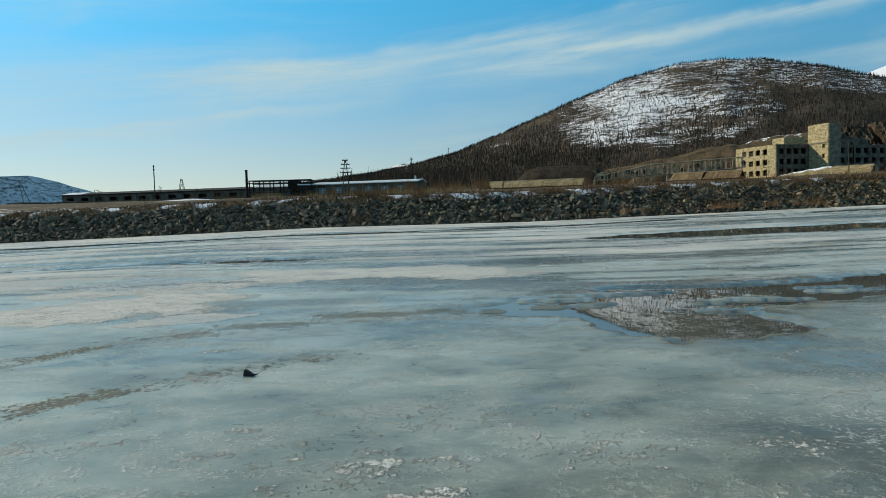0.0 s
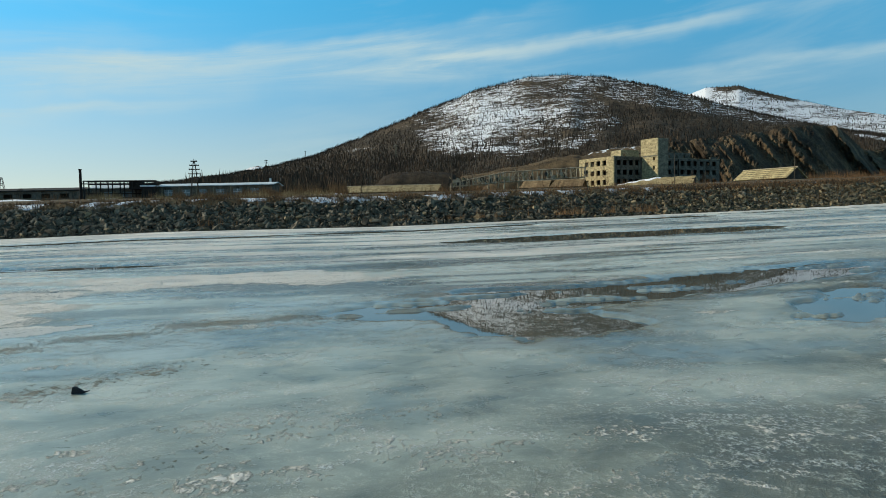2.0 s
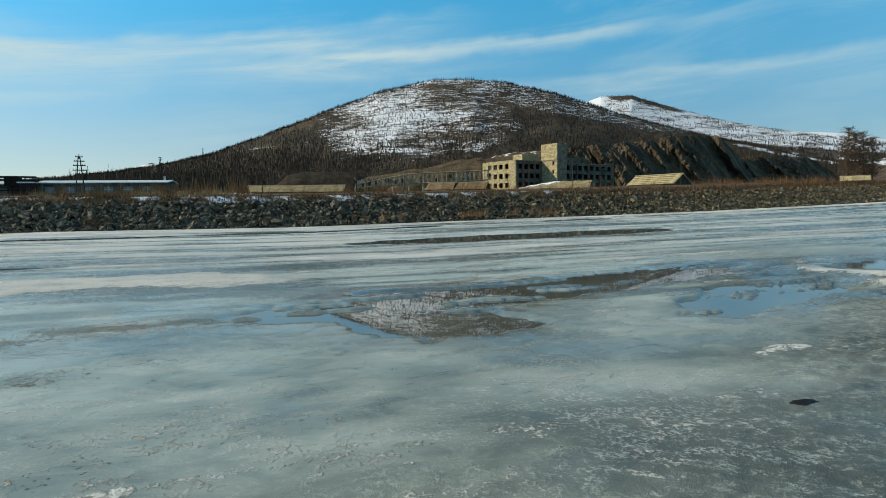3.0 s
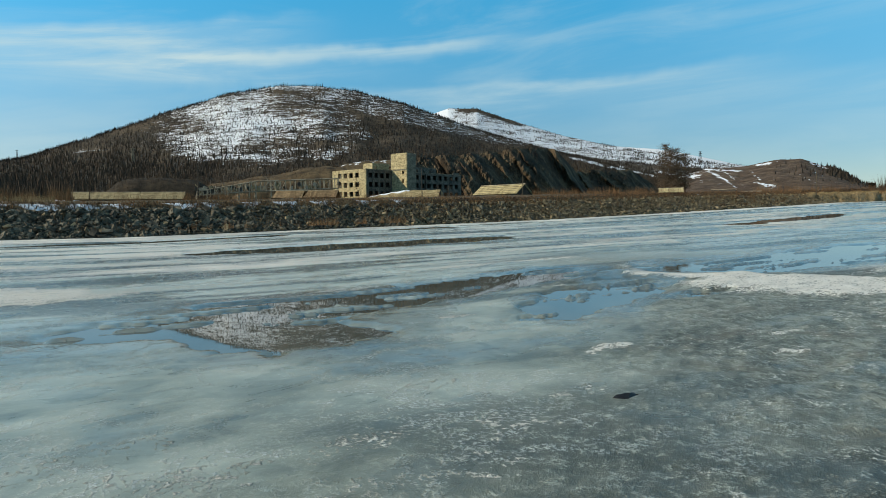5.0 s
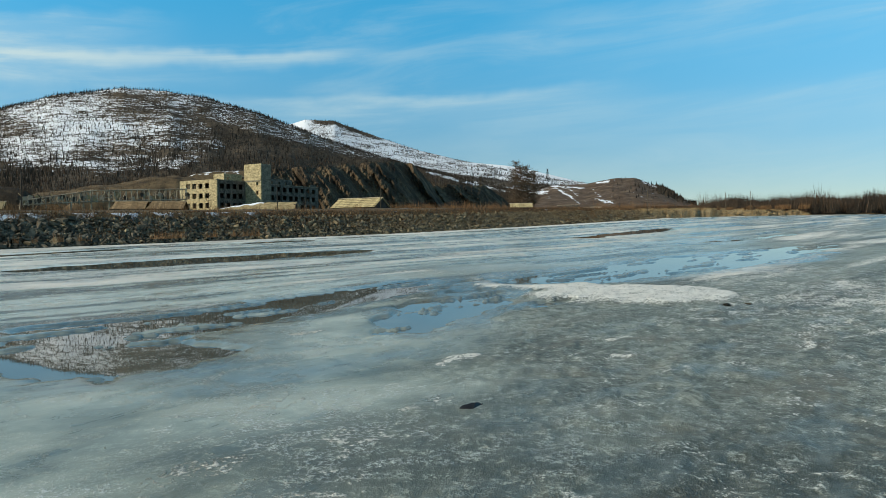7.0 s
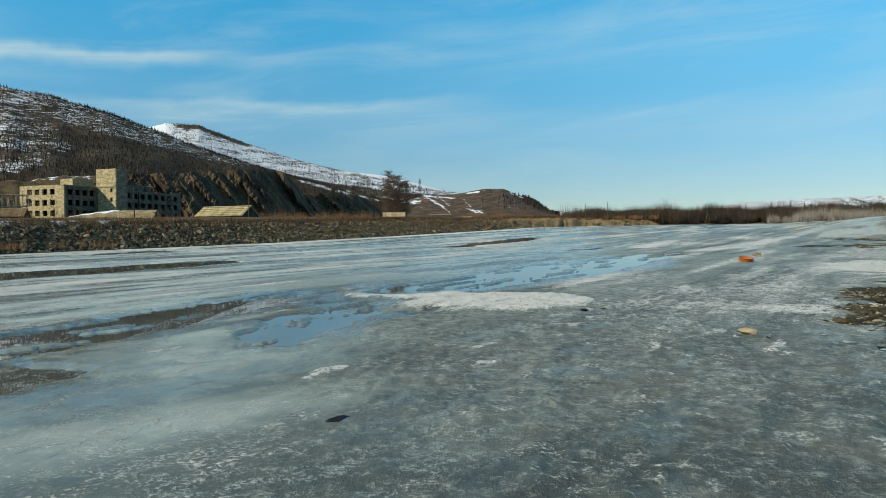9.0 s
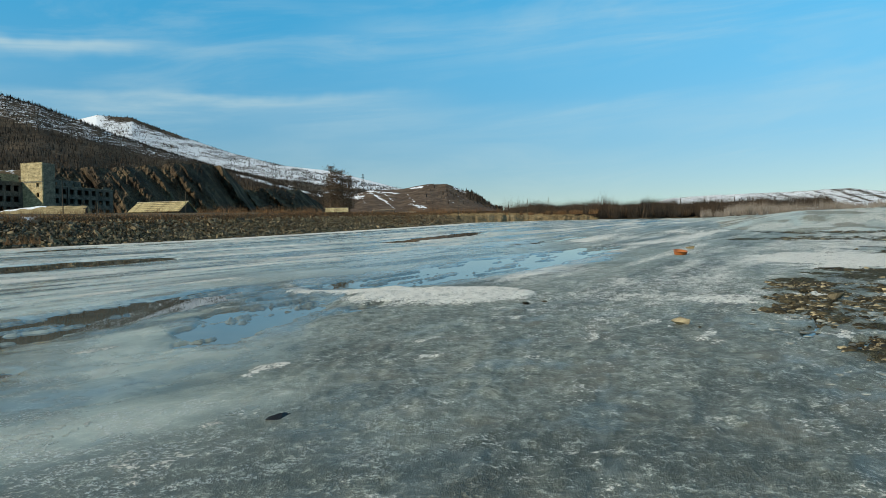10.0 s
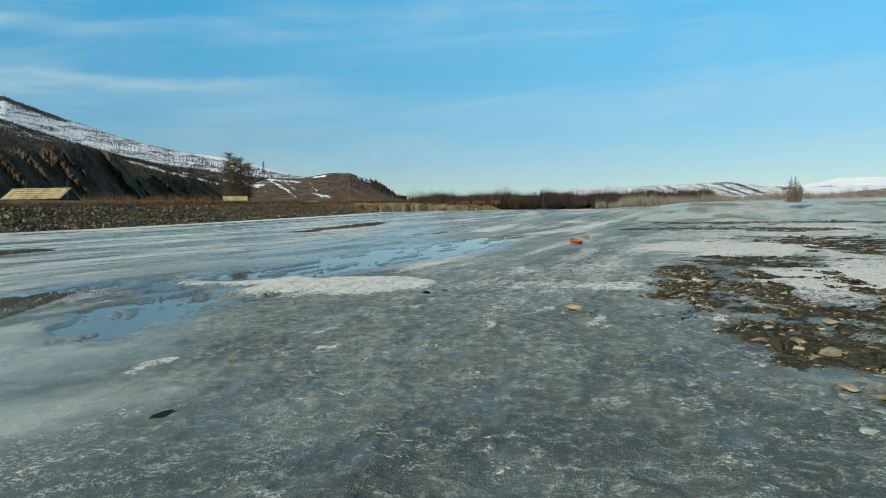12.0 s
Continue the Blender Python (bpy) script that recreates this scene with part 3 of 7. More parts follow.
    snow = np.maximum(snow, 0.52 * sstep(small, 0.62, 0.78) * sstep(two, 0.42, 0.6) * (1 - sstep(r, 14, 24)))
    pale = fbm(x / 0.9, y / 0.5, 4, 74)
    snow = np.maximum(snow, rough * 0.22 * sstep(pale, 0.48, 0.72))
    bright = np.exp(-((x - 17.0) / 9.0) ** 2 - ((y - 3.2) / 3.8) ** 2)
    snow = np.maximum(snow, bright * (0.31 + 0.20 * sstep(pale, 0.36, 0.66)))
    ridge = np.abs(fbm(x / 2.6, y / 1.5, 4, 81) - 0.5)
    line1 = np.interp(x, [-9, -4.9, -4.0, -2.6, -1.9, 1.0, 4.0], [6.0, 7.2, 8.7, 9.6, 10.0, 10.3, 10.0])
    line2 = np.interp(x, [-9, -3.7, -2.5, -1.2], [3.0, 5.4, 6.6, 7.3])
    band = np.exp(-((y - line1 - (two - 0.5) * 1.2) / (0.24 + 0.055 * (x + 9))) ** 2) * sstep(-x, -4.5, -2.0) * sstep(x, -11, -9)
    band2 = np.exp(-((y - line2 - (two - 0.5) * 0.8) / 0.36) ** 2) * sstep(-x, 0.4, 2.0) * sstep(x, -10, -8)
    snow = np.maximum(snow, 0.46 * sstep(np.maximum(band, band2), 0.12, 0.6) * sstep(fbm(x / 0.8, y / 0.4, 4, 85), 0.44, 0.6))
    broken = fbm(x / 0.55, y / 0.35, 4, 83)
    dirt = np.maximum(band, band2) * (0.42 + 0.58 * sstep(broken, 0.36, 0.60)) * 0.64
    dirt = np.maximum(dirt, 0.20 * sstep(-ridge, -0.03, -0.004) * sstep(two, 0.5, 0.62) * (1 - sstep(r, 12, 22)))
    damp = fbm(x / 2.6, y / 1.7, 4, 75)
    wet = 0.62 * sstep(damp, 0.52, 0.66) * (1 - rough) + rough * 0.5 * sstep(fbm(x / 1.1, y / 0.5, 4, 77), 0.60, 0.76) * (1 - sstep(r, 9, 18))
    dim = fbm(x / 1.9, y / 1.3, 4, 78)
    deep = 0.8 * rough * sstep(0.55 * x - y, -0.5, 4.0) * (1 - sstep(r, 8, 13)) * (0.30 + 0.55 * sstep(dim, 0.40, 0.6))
    # darker in a ring round the eye, more so on its right
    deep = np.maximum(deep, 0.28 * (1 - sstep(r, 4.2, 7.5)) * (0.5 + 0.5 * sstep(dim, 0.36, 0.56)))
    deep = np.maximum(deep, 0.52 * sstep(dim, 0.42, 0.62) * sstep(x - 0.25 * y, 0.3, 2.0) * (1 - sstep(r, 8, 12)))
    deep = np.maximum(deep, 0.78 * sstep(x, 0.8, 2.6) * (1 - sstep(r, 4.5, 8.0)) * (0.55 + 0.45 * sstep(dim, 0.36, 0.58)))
    slick = fbm(x / 6.0 + 0.2 * y, y / 0.75, 5, 88, 0.6)
    deep = np.maximum(deep, 0.88 * sstep(slick, 0.51, 0.61) * sstep(r, 8, 15) * (1 - 0.3 * rough))
    wet = np.maximum(wet, 0.6 * sstep(-streak, -0.43, -0.34) * sstep(y, 12, 22))
    wet = np.maximum(wet, 0.6 * sstep(-thin, -0.42, -0.32) * sstep(y, 13, 22))
    glaze = blob(x, y, 33, 16.5, 21, 5.0, 8, 0.45, 94, 4.0) * (0.35 + 0.55 * sstep(thin + 0.5 * (streak - 0.5), 0.40, 0.56))
    wet = np.maximum(wet, 0.9 * glaze * (1 - rough))
    wet = np.maximum(wet, 0.86 * soaked)
    for k, (cx, cy, rx, ry) in enumerate(((1.9, 8.2, 1.7, 0.5), (3.7, 7.3, 1.0, 0.3), (4.3, 6.4, 1.6, 0.45), (5.8, 6.4, 0.9, 0.3), (1.3, 10.5, 1.2, 0.35), (-2.6, 7.6, 1.2, 0.5), (-1.2, 8.6, 1.8, 0.5))):
        d = ((x - cx) / rx) ** 2 + ((y - cy) / ry) ** 2 + 2.0 * (one - 0.5)
        wet = np.maximum(wet, 0.8 * np.exp(-np.maximum(d, 0)))
    z = surface(x, y) + 0.012 + (one - 0.5) * 0.018 + (two - 0.5) * 0.012
    z += rough * ((fine - 0.5) * 0.030 + (one - 0.5) * 0.03) + np.clip(snow, 0, 1) * 0.012 + dirt * 0.008
    ripple = fbm(x / 0.20 + 0.5 * y, y / 0.13, 3, 33, 0.55)
    knob = fbm(x / 0.42, y / 0.30, 3, 34)
    z += rough * (1 - sstep(r, 14, 24)) * ((ripple - 0.5) * 0.034 + (sstep(knob, 0.42, 0.68) - 0.4) * 0.022 + 0.012)
    grit = grit_field(x, y)
    shoal = sstep(x, 19, 25) * sstep(-x, -62, -50) * sstep(3.6 - 0.05 * x - y, 0.0, 2.5)
    snow = np.maximum(snow, shoal * (1 - sstep(grit, 0.15, 0.45)) * (0.44 + 0.30 * sstep(fbm(x / 2.4, y / 1.2, 4, 221), 0.40, 0.58)))
    rim = sstep(bar_edge(np.minimum(x, 24)) + 0.7 - y, 0.0, 0.8) * sstep(x, 8, 10)
    crusty = fbm(x / 0.9, y / 0.6, 4, 219)
    snow = np.maximum(snow, rim * (1 - sstep(grit, 0.1, 0.4)) * 0.58 * sstep(crusty, 0.46, 0.60) * sstep(-x, -75, -60))
    z += grit * (fbm(x / 0.3, y / 0.25, 3, 205) - 0.45) * 0.06
    z -= pool * 0.075
    # the white floe standing above the pools
    floe = np.maximum(blob(x, y, 13.55, 7.4, 2.2, 1.95, 105, 0.22, 91, 1.0), blob(x, y, 13.9, 10.0, 2.5, 0.95, 96, 0.22, 92, 0.8))
    melt = sstep(x + 0.35 * (y - 8) + 1.4 * (fbm(x / 0.6, y / 0.6, 4, 93) - 0.5), 11.0, 12.6)
    z += floe * (0.015 + 0.042 * melt * (0.6 + two))
    snow = np.maximum(snow, floe * (0.34 + 0.38 * melt))
    snow = snow * (1 - 0.7 * glaze)
    return z, snow * (1 - pool), np.clip(wet, 0, 1), dirt * (1 - pool) * (1 - floe), rough, grit * (1 - pool), milk_sheen, deep


def build_ice():
    az = bearings(0.19, -37, 107)
    rr = np.concatenate([[0.02], np.geomspace(0.3, 3.2, 14)[:-1], np.geomspace(3.2, 60, 275), np.geomspace(60.8, 330, 80)])
    x, y = grid(az, rr)
    x, y = x - 0.5, y - 0.6
    z, snow, wet, dirt, rough, grit, milk_sheen, deep = ice_fields(x, y)
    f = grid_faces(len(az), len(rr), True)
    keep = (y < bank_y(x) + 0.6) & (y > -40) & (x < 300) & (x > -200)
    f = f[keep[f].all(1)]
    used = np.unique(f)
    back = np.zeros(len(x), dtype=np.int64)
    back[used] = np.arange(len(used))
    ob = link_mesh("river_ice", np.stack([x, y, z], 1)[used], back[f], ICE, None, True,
                   {"snow": snow[used], "wet": wet[used], "dirt": dirt[used], "rough": rough[used], "grit": grit[used], "milk_sheen": milk_sheen[used], "deep": deep[used]})
    return tagged(ob, "wet grey river ice with melt puddles, snow crust and dirt", "river ice", kind="structure")


def build_water():
    """Level sheets of melt water that stand in the hollows of the ice."""
    az = np.arange(-45, 125, 1.5)
    rr = np.geomspace(3, 260, 70)
    x, y = grid(az, rr)
    z = surface(x, y) - 0.030
    f = grid_faces(len(az), len(rr))
    keep = (y < bank_y(x) + 0.3) & (y > -12) & (x < 200)
    f = f[keep[f].all(1)]
    ob = link_mesh("water", np.stack([x, y, z], 1), f, WATER, None, True)
    return tagged(ob, "clear still melt water standing in ice hollows", "water", kind="structure")


build_ground()
build_ice()
build_water()


# ---- hills ----
def knots(az, pairs):
    return np.interp(az, [p[0] for p in pairs], [p[1] for p in pairs])


def build_hill(name, label, pairs, r0, r1, el0, snowfun, mat, dense=0.25, rough=1.0, seed=5, curve=1.35, back=1.5, nr=60, skew=0.0):
    """A hill whose skyline has the given bearings and height angles, from its foot at r0 to its ridge at r1, then down behind."""
    lo, hi = pairs[0][0], pairs[-1][0]
    az = np.arange(lo, hi + dense, dense)
    u = np.concatenate([np.linspace(0, 1, nr), np.linspace(1, 2, 8)[1:]])
    A, U = np.meshgrid(az, u)
    el = knots(A, pairs)
    el = el + (fbm(A / 2.2, A * 0 + seed, 4, seed) - 0.5) * 0.25 * rough
    wob = (fbm(A / 6, U * 2.2, 4, seed + 9) - 0.5)
    R = r0 + (r1 - r0) * np.minimum(U, 1) + (back - 1) * r1 * np.maximum(U - 1, 0)
    R = R + skew * (A - 0.5 * (lo + hi))
    prof = np.where(U < 1, np.clip(U, 0, 1) ** curve, 1)
    E = el0 + (el - el0) * prof + wob * rough * 0.55 * np.sin(np.pi * np.clip(U, 0, 1)) * (el - el0) * 0.35
    E = E + (fbm(A / 1.1, U * 7, 4, seed + 3) - 0.5) * 0.16 * rough * np.sin(np.pi * np.clip(U, 0, 1))
    Z = 1.6 + R * np.tan(np.radians(E))
    Zr = 1.6 + (r1 + skew * (A - 0.5 * (lo + hi))) * np.tan(np.radians(el))
    Z = np.where(U > 1, Zr * (1 - np.maximum(U - 1, 0) ** 1.2) - 8, Z)
    X, Y = R * np.sin(np.radians(A)), R * np.cos(np.radians(A))
    snow = snowfun(A, E, np.clip(U, 0, 1))
    ob = link_mesh(name, np.stack([X.ravel(), Y.ravel(), Z.ravel()], 1), grid_faces(len(az), len(u)), mat, None, True, {"snow": snow.ravel()})
    return tagged(ob, label, "hill", kind="structure"), (A, E, R, X, Y, Z, snow)


MAIN = [(-14, 1.8), (-11, 2.5), (-8.7, 2.85), (-3.9, 3.55), (1.0, 4.65), (5.9, 6.55), (10.6, 8.42), (15.2, 10.15), (19.6, 10.98), (22.9, 11.06), (25.7, 10.65), (29.5, 9.75), (33.6, 8.3), (37.4, 6.95), (42, 5.6), (48, 4.0), (55, 2.4)]
SECOND = [(27, 5.0), (30, 7.4), (32.3, 8.85), (33.6, 9.25), (36, 9.2), (39.5, 7.98), (43.2, 6.8), (47.5, 5.75), (51.7, 4.9), (55, 4.2), (58, 3.7), (62, 2.8), (66, 1.6)]
THIRD = [(43, 4.4), (47.4, 5.78), (50.7, 5.42), (52.6, 5.05), (57.7, 3.7), (60, 2.5)]
MOUND = [(52, 3.2), (54.9, 3.7), (57.0, 3.72), (58.4, 3.98), (59.8, 4.2), (61.2, 4.18), (62.2, 3.85), (63.2, 3.45), (64.2, 2.9), (65.2, 2.2), (66.4, 1.4)]
CLIFF = [(27, 4.2), (31, 5.2), (34.1, 5.3), (38.8, 5.7), (41.3, 5.9), (42.4, 5.7), (43.2, 5.0), (43.9, 4.3), (45.6, 2.7), (46.6, 1.5)]
CLIFF_LOW = [(43, 3.6), (45.4, 3.8), (48.8, 3.75), (50.0, 2.9), (51.6, 1.6)]
LEFT = [(-48, 2.2), (-40, 3.3), (-36, 2.9), (-34.5, 3.15), (-33.4, 3.22), (-31.8, 3.28), (-29.9, 2.80), (-27.5, 2.02), (-25, 1.3)]
DISTANT = [(77, 1.8), (79.5, 2.50), (83.2, 2.70), (88.5, 2.70), (92.3, 2.82), (94.7, 2.45), (97.4, 2.2), (101, 2.0), (106, 1.6), (112, 1.2)]
DISTANT_WHITE = [(90, 1.9), (94, 2.6), (96.2, 2.45), (97.4, 2.35), (99.6, 2.72), (102.7, 2.76), (106, 2.4), (114, 1.6)]


def main_snow(A, E, U):
    """An open face of snow, thinning into the forest on its left and cut off by a dark shoulder on its right."""
    low = np.interp(A, [6, 8.5, 11, 15, 19, 23.6, 26.6, 28], [6.0, 5.5, 4.9, 4.5, 4.4, 4.8, 5.9, 7.0])
    edge = np.interp(E, [4.5, 5.2, 6, 7.2, 8.3, 9.2, 10.6, 11.2], [22.0, 25.0, 26.9, 27.4, 26.2, 25.6, 26.4, 27.5]) + 1.6 * (fbm(A / 2.0, E / 0.5, 4, 304) - 0.5)
    face = sstep(E, low - 0.7, low + 0.7) * sstep(A, 5.5, 12.5) * sstep(edge - A, -0.6, 0.6)
    core = np.exp(-((A - 17.0) / 4.2) ** 2 - ((E - 8.2) / 2.3) ** 2)
    terrace = sstep(fbm(A / 4.0, E / 0.13 + 0.2 * A, 3, 303), 0.46, 0.60)
    patch = fbm(A / 2.2, E / 0.8, 4, 305)
    right = 0.40 * sstep(A, 23.0, 26) * sstep(E - np.interp(A, [25, 29, 34, 38], [9.0, 8.0, 6.9, 5.9]), -0.1, 0.4)
    rim = 0.52 * sstep(E - knots(A, MAIN), -0.45, -0.2) * sstep(A, 15.5, 18) * sstep(-A, -27.5, -25)
    spots = 0.40 * np.exp(-((A - 5.2) / 2.4) ** 2 - ((E - 5.3 - 0.16 * (A - 5)) / 0.22) ** 2)
    open_ = face * (0.41 + 0.24 * core + 0.36 * (patch - 0.5) - 0.15 * terrace * sstep(A, 15, 20))
    drift = 0.66 * np.exp(-((E - knots(A, MAIN) + 0.16) / 0.14) ** 2) * sstep(A, 43.2, 44.4) * sstep(-A, -52.5, -51) * (0.55 + 0.9 * sstep(fbm(A / 0.6, E / 0.2, 3, 307), 0.36, 0.6))
    return np.maximum.reduce([open_, right, rim, drift, spots, 0.15 * sstep(E, 3.2, 4.6) * sstep(A, 3, 12) * sstep(-A, -30, -24)]) - 0.01


def mound_snow(A, E, U):
    """A white terrace on the left shoulder and slanting gullies filled with snow below it."""
    terrace = 0.50 * np.exp(-((E - 3.60 + 0.09 * (A - 55)) / 0.07) ** 2) * sstep(A, 53.0, 53.8) * sstep(-A, -57.6, -56.6)
    gully = 0 * A
    for a0, w, s in ((55.5, 0.17, 0.42), (56.3, 0.08, 0.30), (57.8, 0.10, 0.28), (61.6, 0.07, 0.30), (62.6, 0.06, 0.28)):
        wind_ = 1.7 * (fbm(E * 1.1 + a0, E * 0 + a0, 4, 68) - 0.5)
        gully = np.maximum(gully, s * np.exp(-((A - a0 + 1.2 * (E - 3.0) + wind_) / (w * (0.5 + fbm(E * 4 + a0, A, 3, 69)))) ** 2) * sstep(E, 1.9, 2.3) * sstep(-E, -3.6, -3.3))
    foot = 0.62 * np.exp(-((A - 58.9) / 0.9) ** 2 - ((E - 2.3 + 0.22 * (A - 58.9)) / 0.12) ** 2)
    snowy = 0.50 * np.exp(-((A - 53.4) / 0.7) ** 2 - ((E - 3.15) / 0.16) ** 2)
    crown = 0.46 * np.exp(-((E - knots(A, MOUND) + 0.14) / 0.11) ** 2) * (sstep(A, 57.4, 58.4) * sstep(-A, -60.2, -59.2) + sstep(A, 61.5, 62) * sstep(-A, -63.6, -63))
    torn = 0.35 + 1.0 * sstep(fbm(A / 0.20, E / 0.06, 4, 70), 0.36, 0.62)
    return 0.15 + 0.13 * sstep(-A, -60, -56) * sstep(E, 2.2, 2.8) + np.maximum.reduce([terrace, gully, foot, crown, snowy]) * torn


def second_snow(A, E, U):
    """A white cap and a mottled white band under the wooded crest."""
    depth = knots(A, SECOND) - E
    wide = np.interp(A, [33, 40, 45, 50, 54, 60], [2.4, 1.6, 1.15, 0.85, 0.5, 0.2])
    ragged = fbm(A / 0.9, E / 0.14 + 0.9 * A, 4, 331)
    bare = sstep(A, 33.5, 34.5) * sstep(-A, -40.5, -38.5)
    band = (1 - bare * (1 - sstep(depth, 0.10, 0.40))) * (1 - sstep(depth, wide, wide + 0.4)) * (0.58 + 0.7 * (ragged - 0.45))
    cap = 0.85 * sstep(-A, -35.0, -33.6) * sstep(-depth, -1.2, -0.6)
    low = 0.24 + 0.3 * sstep(fbm(A / 1.2, E / 0.25, 4, 333), 0.55, 0.68) * sstep(A, 44, 47)
    return np.maximum.reduce([band, cap, low * sstep(A, 38, 42)])


hill_main = build_hill("main_hill", "brown larch-covered hill with a snow-streaked open face", MAIN, 620, 1500, 2.1, main_snow, HILL, 0.2, 1.0, 5, 1.1)
hill_second = build_hill("second_hill", "white snow-covered hill behind with dark tree bands", SECOND, 1100, 2500, 2.2, second_snow, HILL, 0.1, 0.6, 15, 1.0)
build_hill("third_hill", "smooth white distant snow hill", THIRD, 2600, 3400, 3.0, lambda A, E, U: 1.0 + 0 * A, HILL, 0.3, 0.3, 25, 1.0)
build_hill("white_peak", "small white snow peak behind the wooded ridge", [(-7, 2.4), (-5.2, 3.1), (-4.4, 3.66), (-3.8, 3.93), (-3.2, 4.02), (-2.6, 3.85), (-1, 3.2)], 2700, 3500, 2.2, lambda A, E, U: 0.85 - 0.6 * np.exp(-((A + 3.3) / 0.5) ** 2 - ((E - 4.0) / 0.12) ** 2), HILL, 0.15, 0.4, 29, 1.0)
build_hill("snowy_hill", "blue-shaded snowy hill far downstream", LEFT, 2040, 2200, 0.9, lambda A, E, U: 0.58 + 0.0 * A, HILL, 0.15, 0.8, 35, 1.0, skew=62)
build_hill("distant_ridge", "distant ridge with patchy snow", DISTANT, 2600, 3300, 1.6, lambda A, E, U: 0.60 - 0.26 * sstep(fbm((A + 2.4 * (E - 2.0)) / 0.45, E * 2, 4, 47), 0.46, 0.62) * sstep(A, 84, 89), HILL, 0.1, 0.6, 45, 0.9)
build_hill("distant_mountains", "distant white snow mountains", DISTANT_WHITE, 3600, 4300, 1.6, lambda A, E, U: 0.86 - 0.9 * np.exp(-((A - 99.0) / 1.0) ** 2 - ((E - 1.9) / 0.35) ** 2), HILL, 0.2, 1.6, 55, 0.9)
hill_mound = build_hill("spoil_mound", "bare brown spoil mound with snow gullies", MOUND, 520, 760, 1.8, mound_snow, TIPPED, 0.05, 2.0, 65, 0.85)


def build_cliff(name, label, pairs, off, run, el0, seed, snow):
    """A tipped face of loose rock cut by gullies, with a flat top running back to the hill."""
    lo, hi = pairs[0][0], pairs[-1][0]
    az = np.arange(lo, hi + 0.03, 0.06)
    u = np.concatenate([np.linspace(0, 1, 46), [1.03, 1.1, 1.4, 2.0]])
    A, U = np.meshgrid(az, u)
    r0 = off / (0.966 * np.cos(np.radians(A)) - 0.259 * np.sin(np.radians(A)))
    top = 1.6 + (r0 + run) * np.tan(np.radians(knots(A, pairs) + (fbm(A / 0.9, A * 0, 3, seed) - 0.5) * 0.22))
    foot = 1.6 + r0 * math.tan(radians(el0)) - 4
    slant = A + 3.3 * U + (fbm(A / 1.3, U * 1.5, 3, seed + 5) - 0.5) * 1.2
    spur = 1 - np.abs(2 * fbm(slant / 2.5, A * 0 + 3, 3, seed + 1) - 1)
    gully = 1 - np.abs(2 * fbm(slant / 0.75, U * 0.8, 4, seed + 2) - 1)
    push = (spur - 0.6) * 36 + (gully - 0.6) * 12 + (fbm(A / 0.18, U * 14, 4, seed + 3) - 0.5) * 8.0
    R = r0 + run * np.minimum(U, 1) ** 1.05 - push * (1 - 0.55 * np.minimum(U, 1)) * np.minimum(1, 0.35 + U) + np.maximum(U - 1, 0) * 160
    Z = foot + (top - foot) * np.minimum(U, 1) + np.maximum(U - 1, 0) * (top - foot) * 0.10
    X, Y = R * np.sin(np.radians(A)), R * np.cos(np.radians(A))
    ob = link_mesh(name, np.stack([X.ravel(), Y.ravel(), Z.ravel()], 1), grid_faces(len(az), len(u)), SPOIL, None, False, {"snow": (snow + 0 * A).ravel()})
    return tagged(ob, label, "spoil heap", kind="structure")


build_cliff("spoil_cliff", "steep gullied grey-brown spoil cliff in sun and shade", CLIFF, 201, 46, 1.75, 75, 0.02)
build_cliff("low_spoil_cliff", "lower dark spoil slope with thin snow", CLIFF_LOW, 215, 34, 1.8, 85, 0.14)

# ---- stone embankment ----
ROCK = plain("bank_rock", (0.030, 0.026, 0.020), (0.200, 0.170, 0.120), 2.0, 0.8, 0, 0.5, 0.06, vary=0.55)
# near-black brown core: the shade in the gaps between rocks is its colour
SHADED_BANK_CORE = plain("shaded_bank_core", (0.012, 0.009, 0.006), (0.045, 0.032, 0.020), 2.0, 0.95, 0, 0.5, 0.06)
ROCK_TAN = plain("tan_rock", (0.12, 0.088, 0.05), (0.31, 0.24, 0.14), 0.9, 0.85, 0, 0.5, 0.06, vary=0.5)
rng = np.random.default_rng(7)


def hull(points):
    """The vertices and triangles of the hull of some points."""
    bm = bmesh.new()
    for q in points:
        bm.verts.new(q)
    bmesh.ops.convex_hull(bm, input=bm.verts)
    bmesh.ops.delete(bm, geom=[v for v in bm.verts if not v.link_faces], context="VERTS")
    bmesh.ops.triangulate(bm, faces=bm.faces)
    bm.verts.index_update()
    v = np.array([q.co for q in bm.verts])
    f = np.array([[q.index for q in fa.verts] for fa in bm.faces])
    bm.free()
    return v, f


def stone_shape(seed, flat=0.62, n=9):
    """A water-worn stone: the hull of points on a ball."""
    g = np.random.default_rng(seed)
    p = g.normal(size=(n, 3))
    p /= np.linalg.norm(p, axis=1)[:, None]
    return hull(p * g.uniform(0.42, 0.58, (n, 1)) * np.array([1.3, 0.9, flat]))


def slab_shape(seed):
    """A quarried block: a skewed box with knocked-off corners."""
    g = np.random.default_rng(seed)
    box = np.array([(x, y, z) for x in (-1, 1) for y in (-1, 1) for z in (-1, 1)], dtype=float)
    p = box * (g.uniform(0.42, 0.7), g.uniform(0.3, 0.48), g.uniform(0.13, 0.30))
    p += g.normal(0, 0.085, p.shape)
    p[:, 0] += p[:, 1] * g.normal(0, 0.35)
    return hull(np.concatenate([p, [p[0] * 0.75 + p[1] * 0.2]]))


STONES = [slab_shape(100 + i) for i in range(24)]


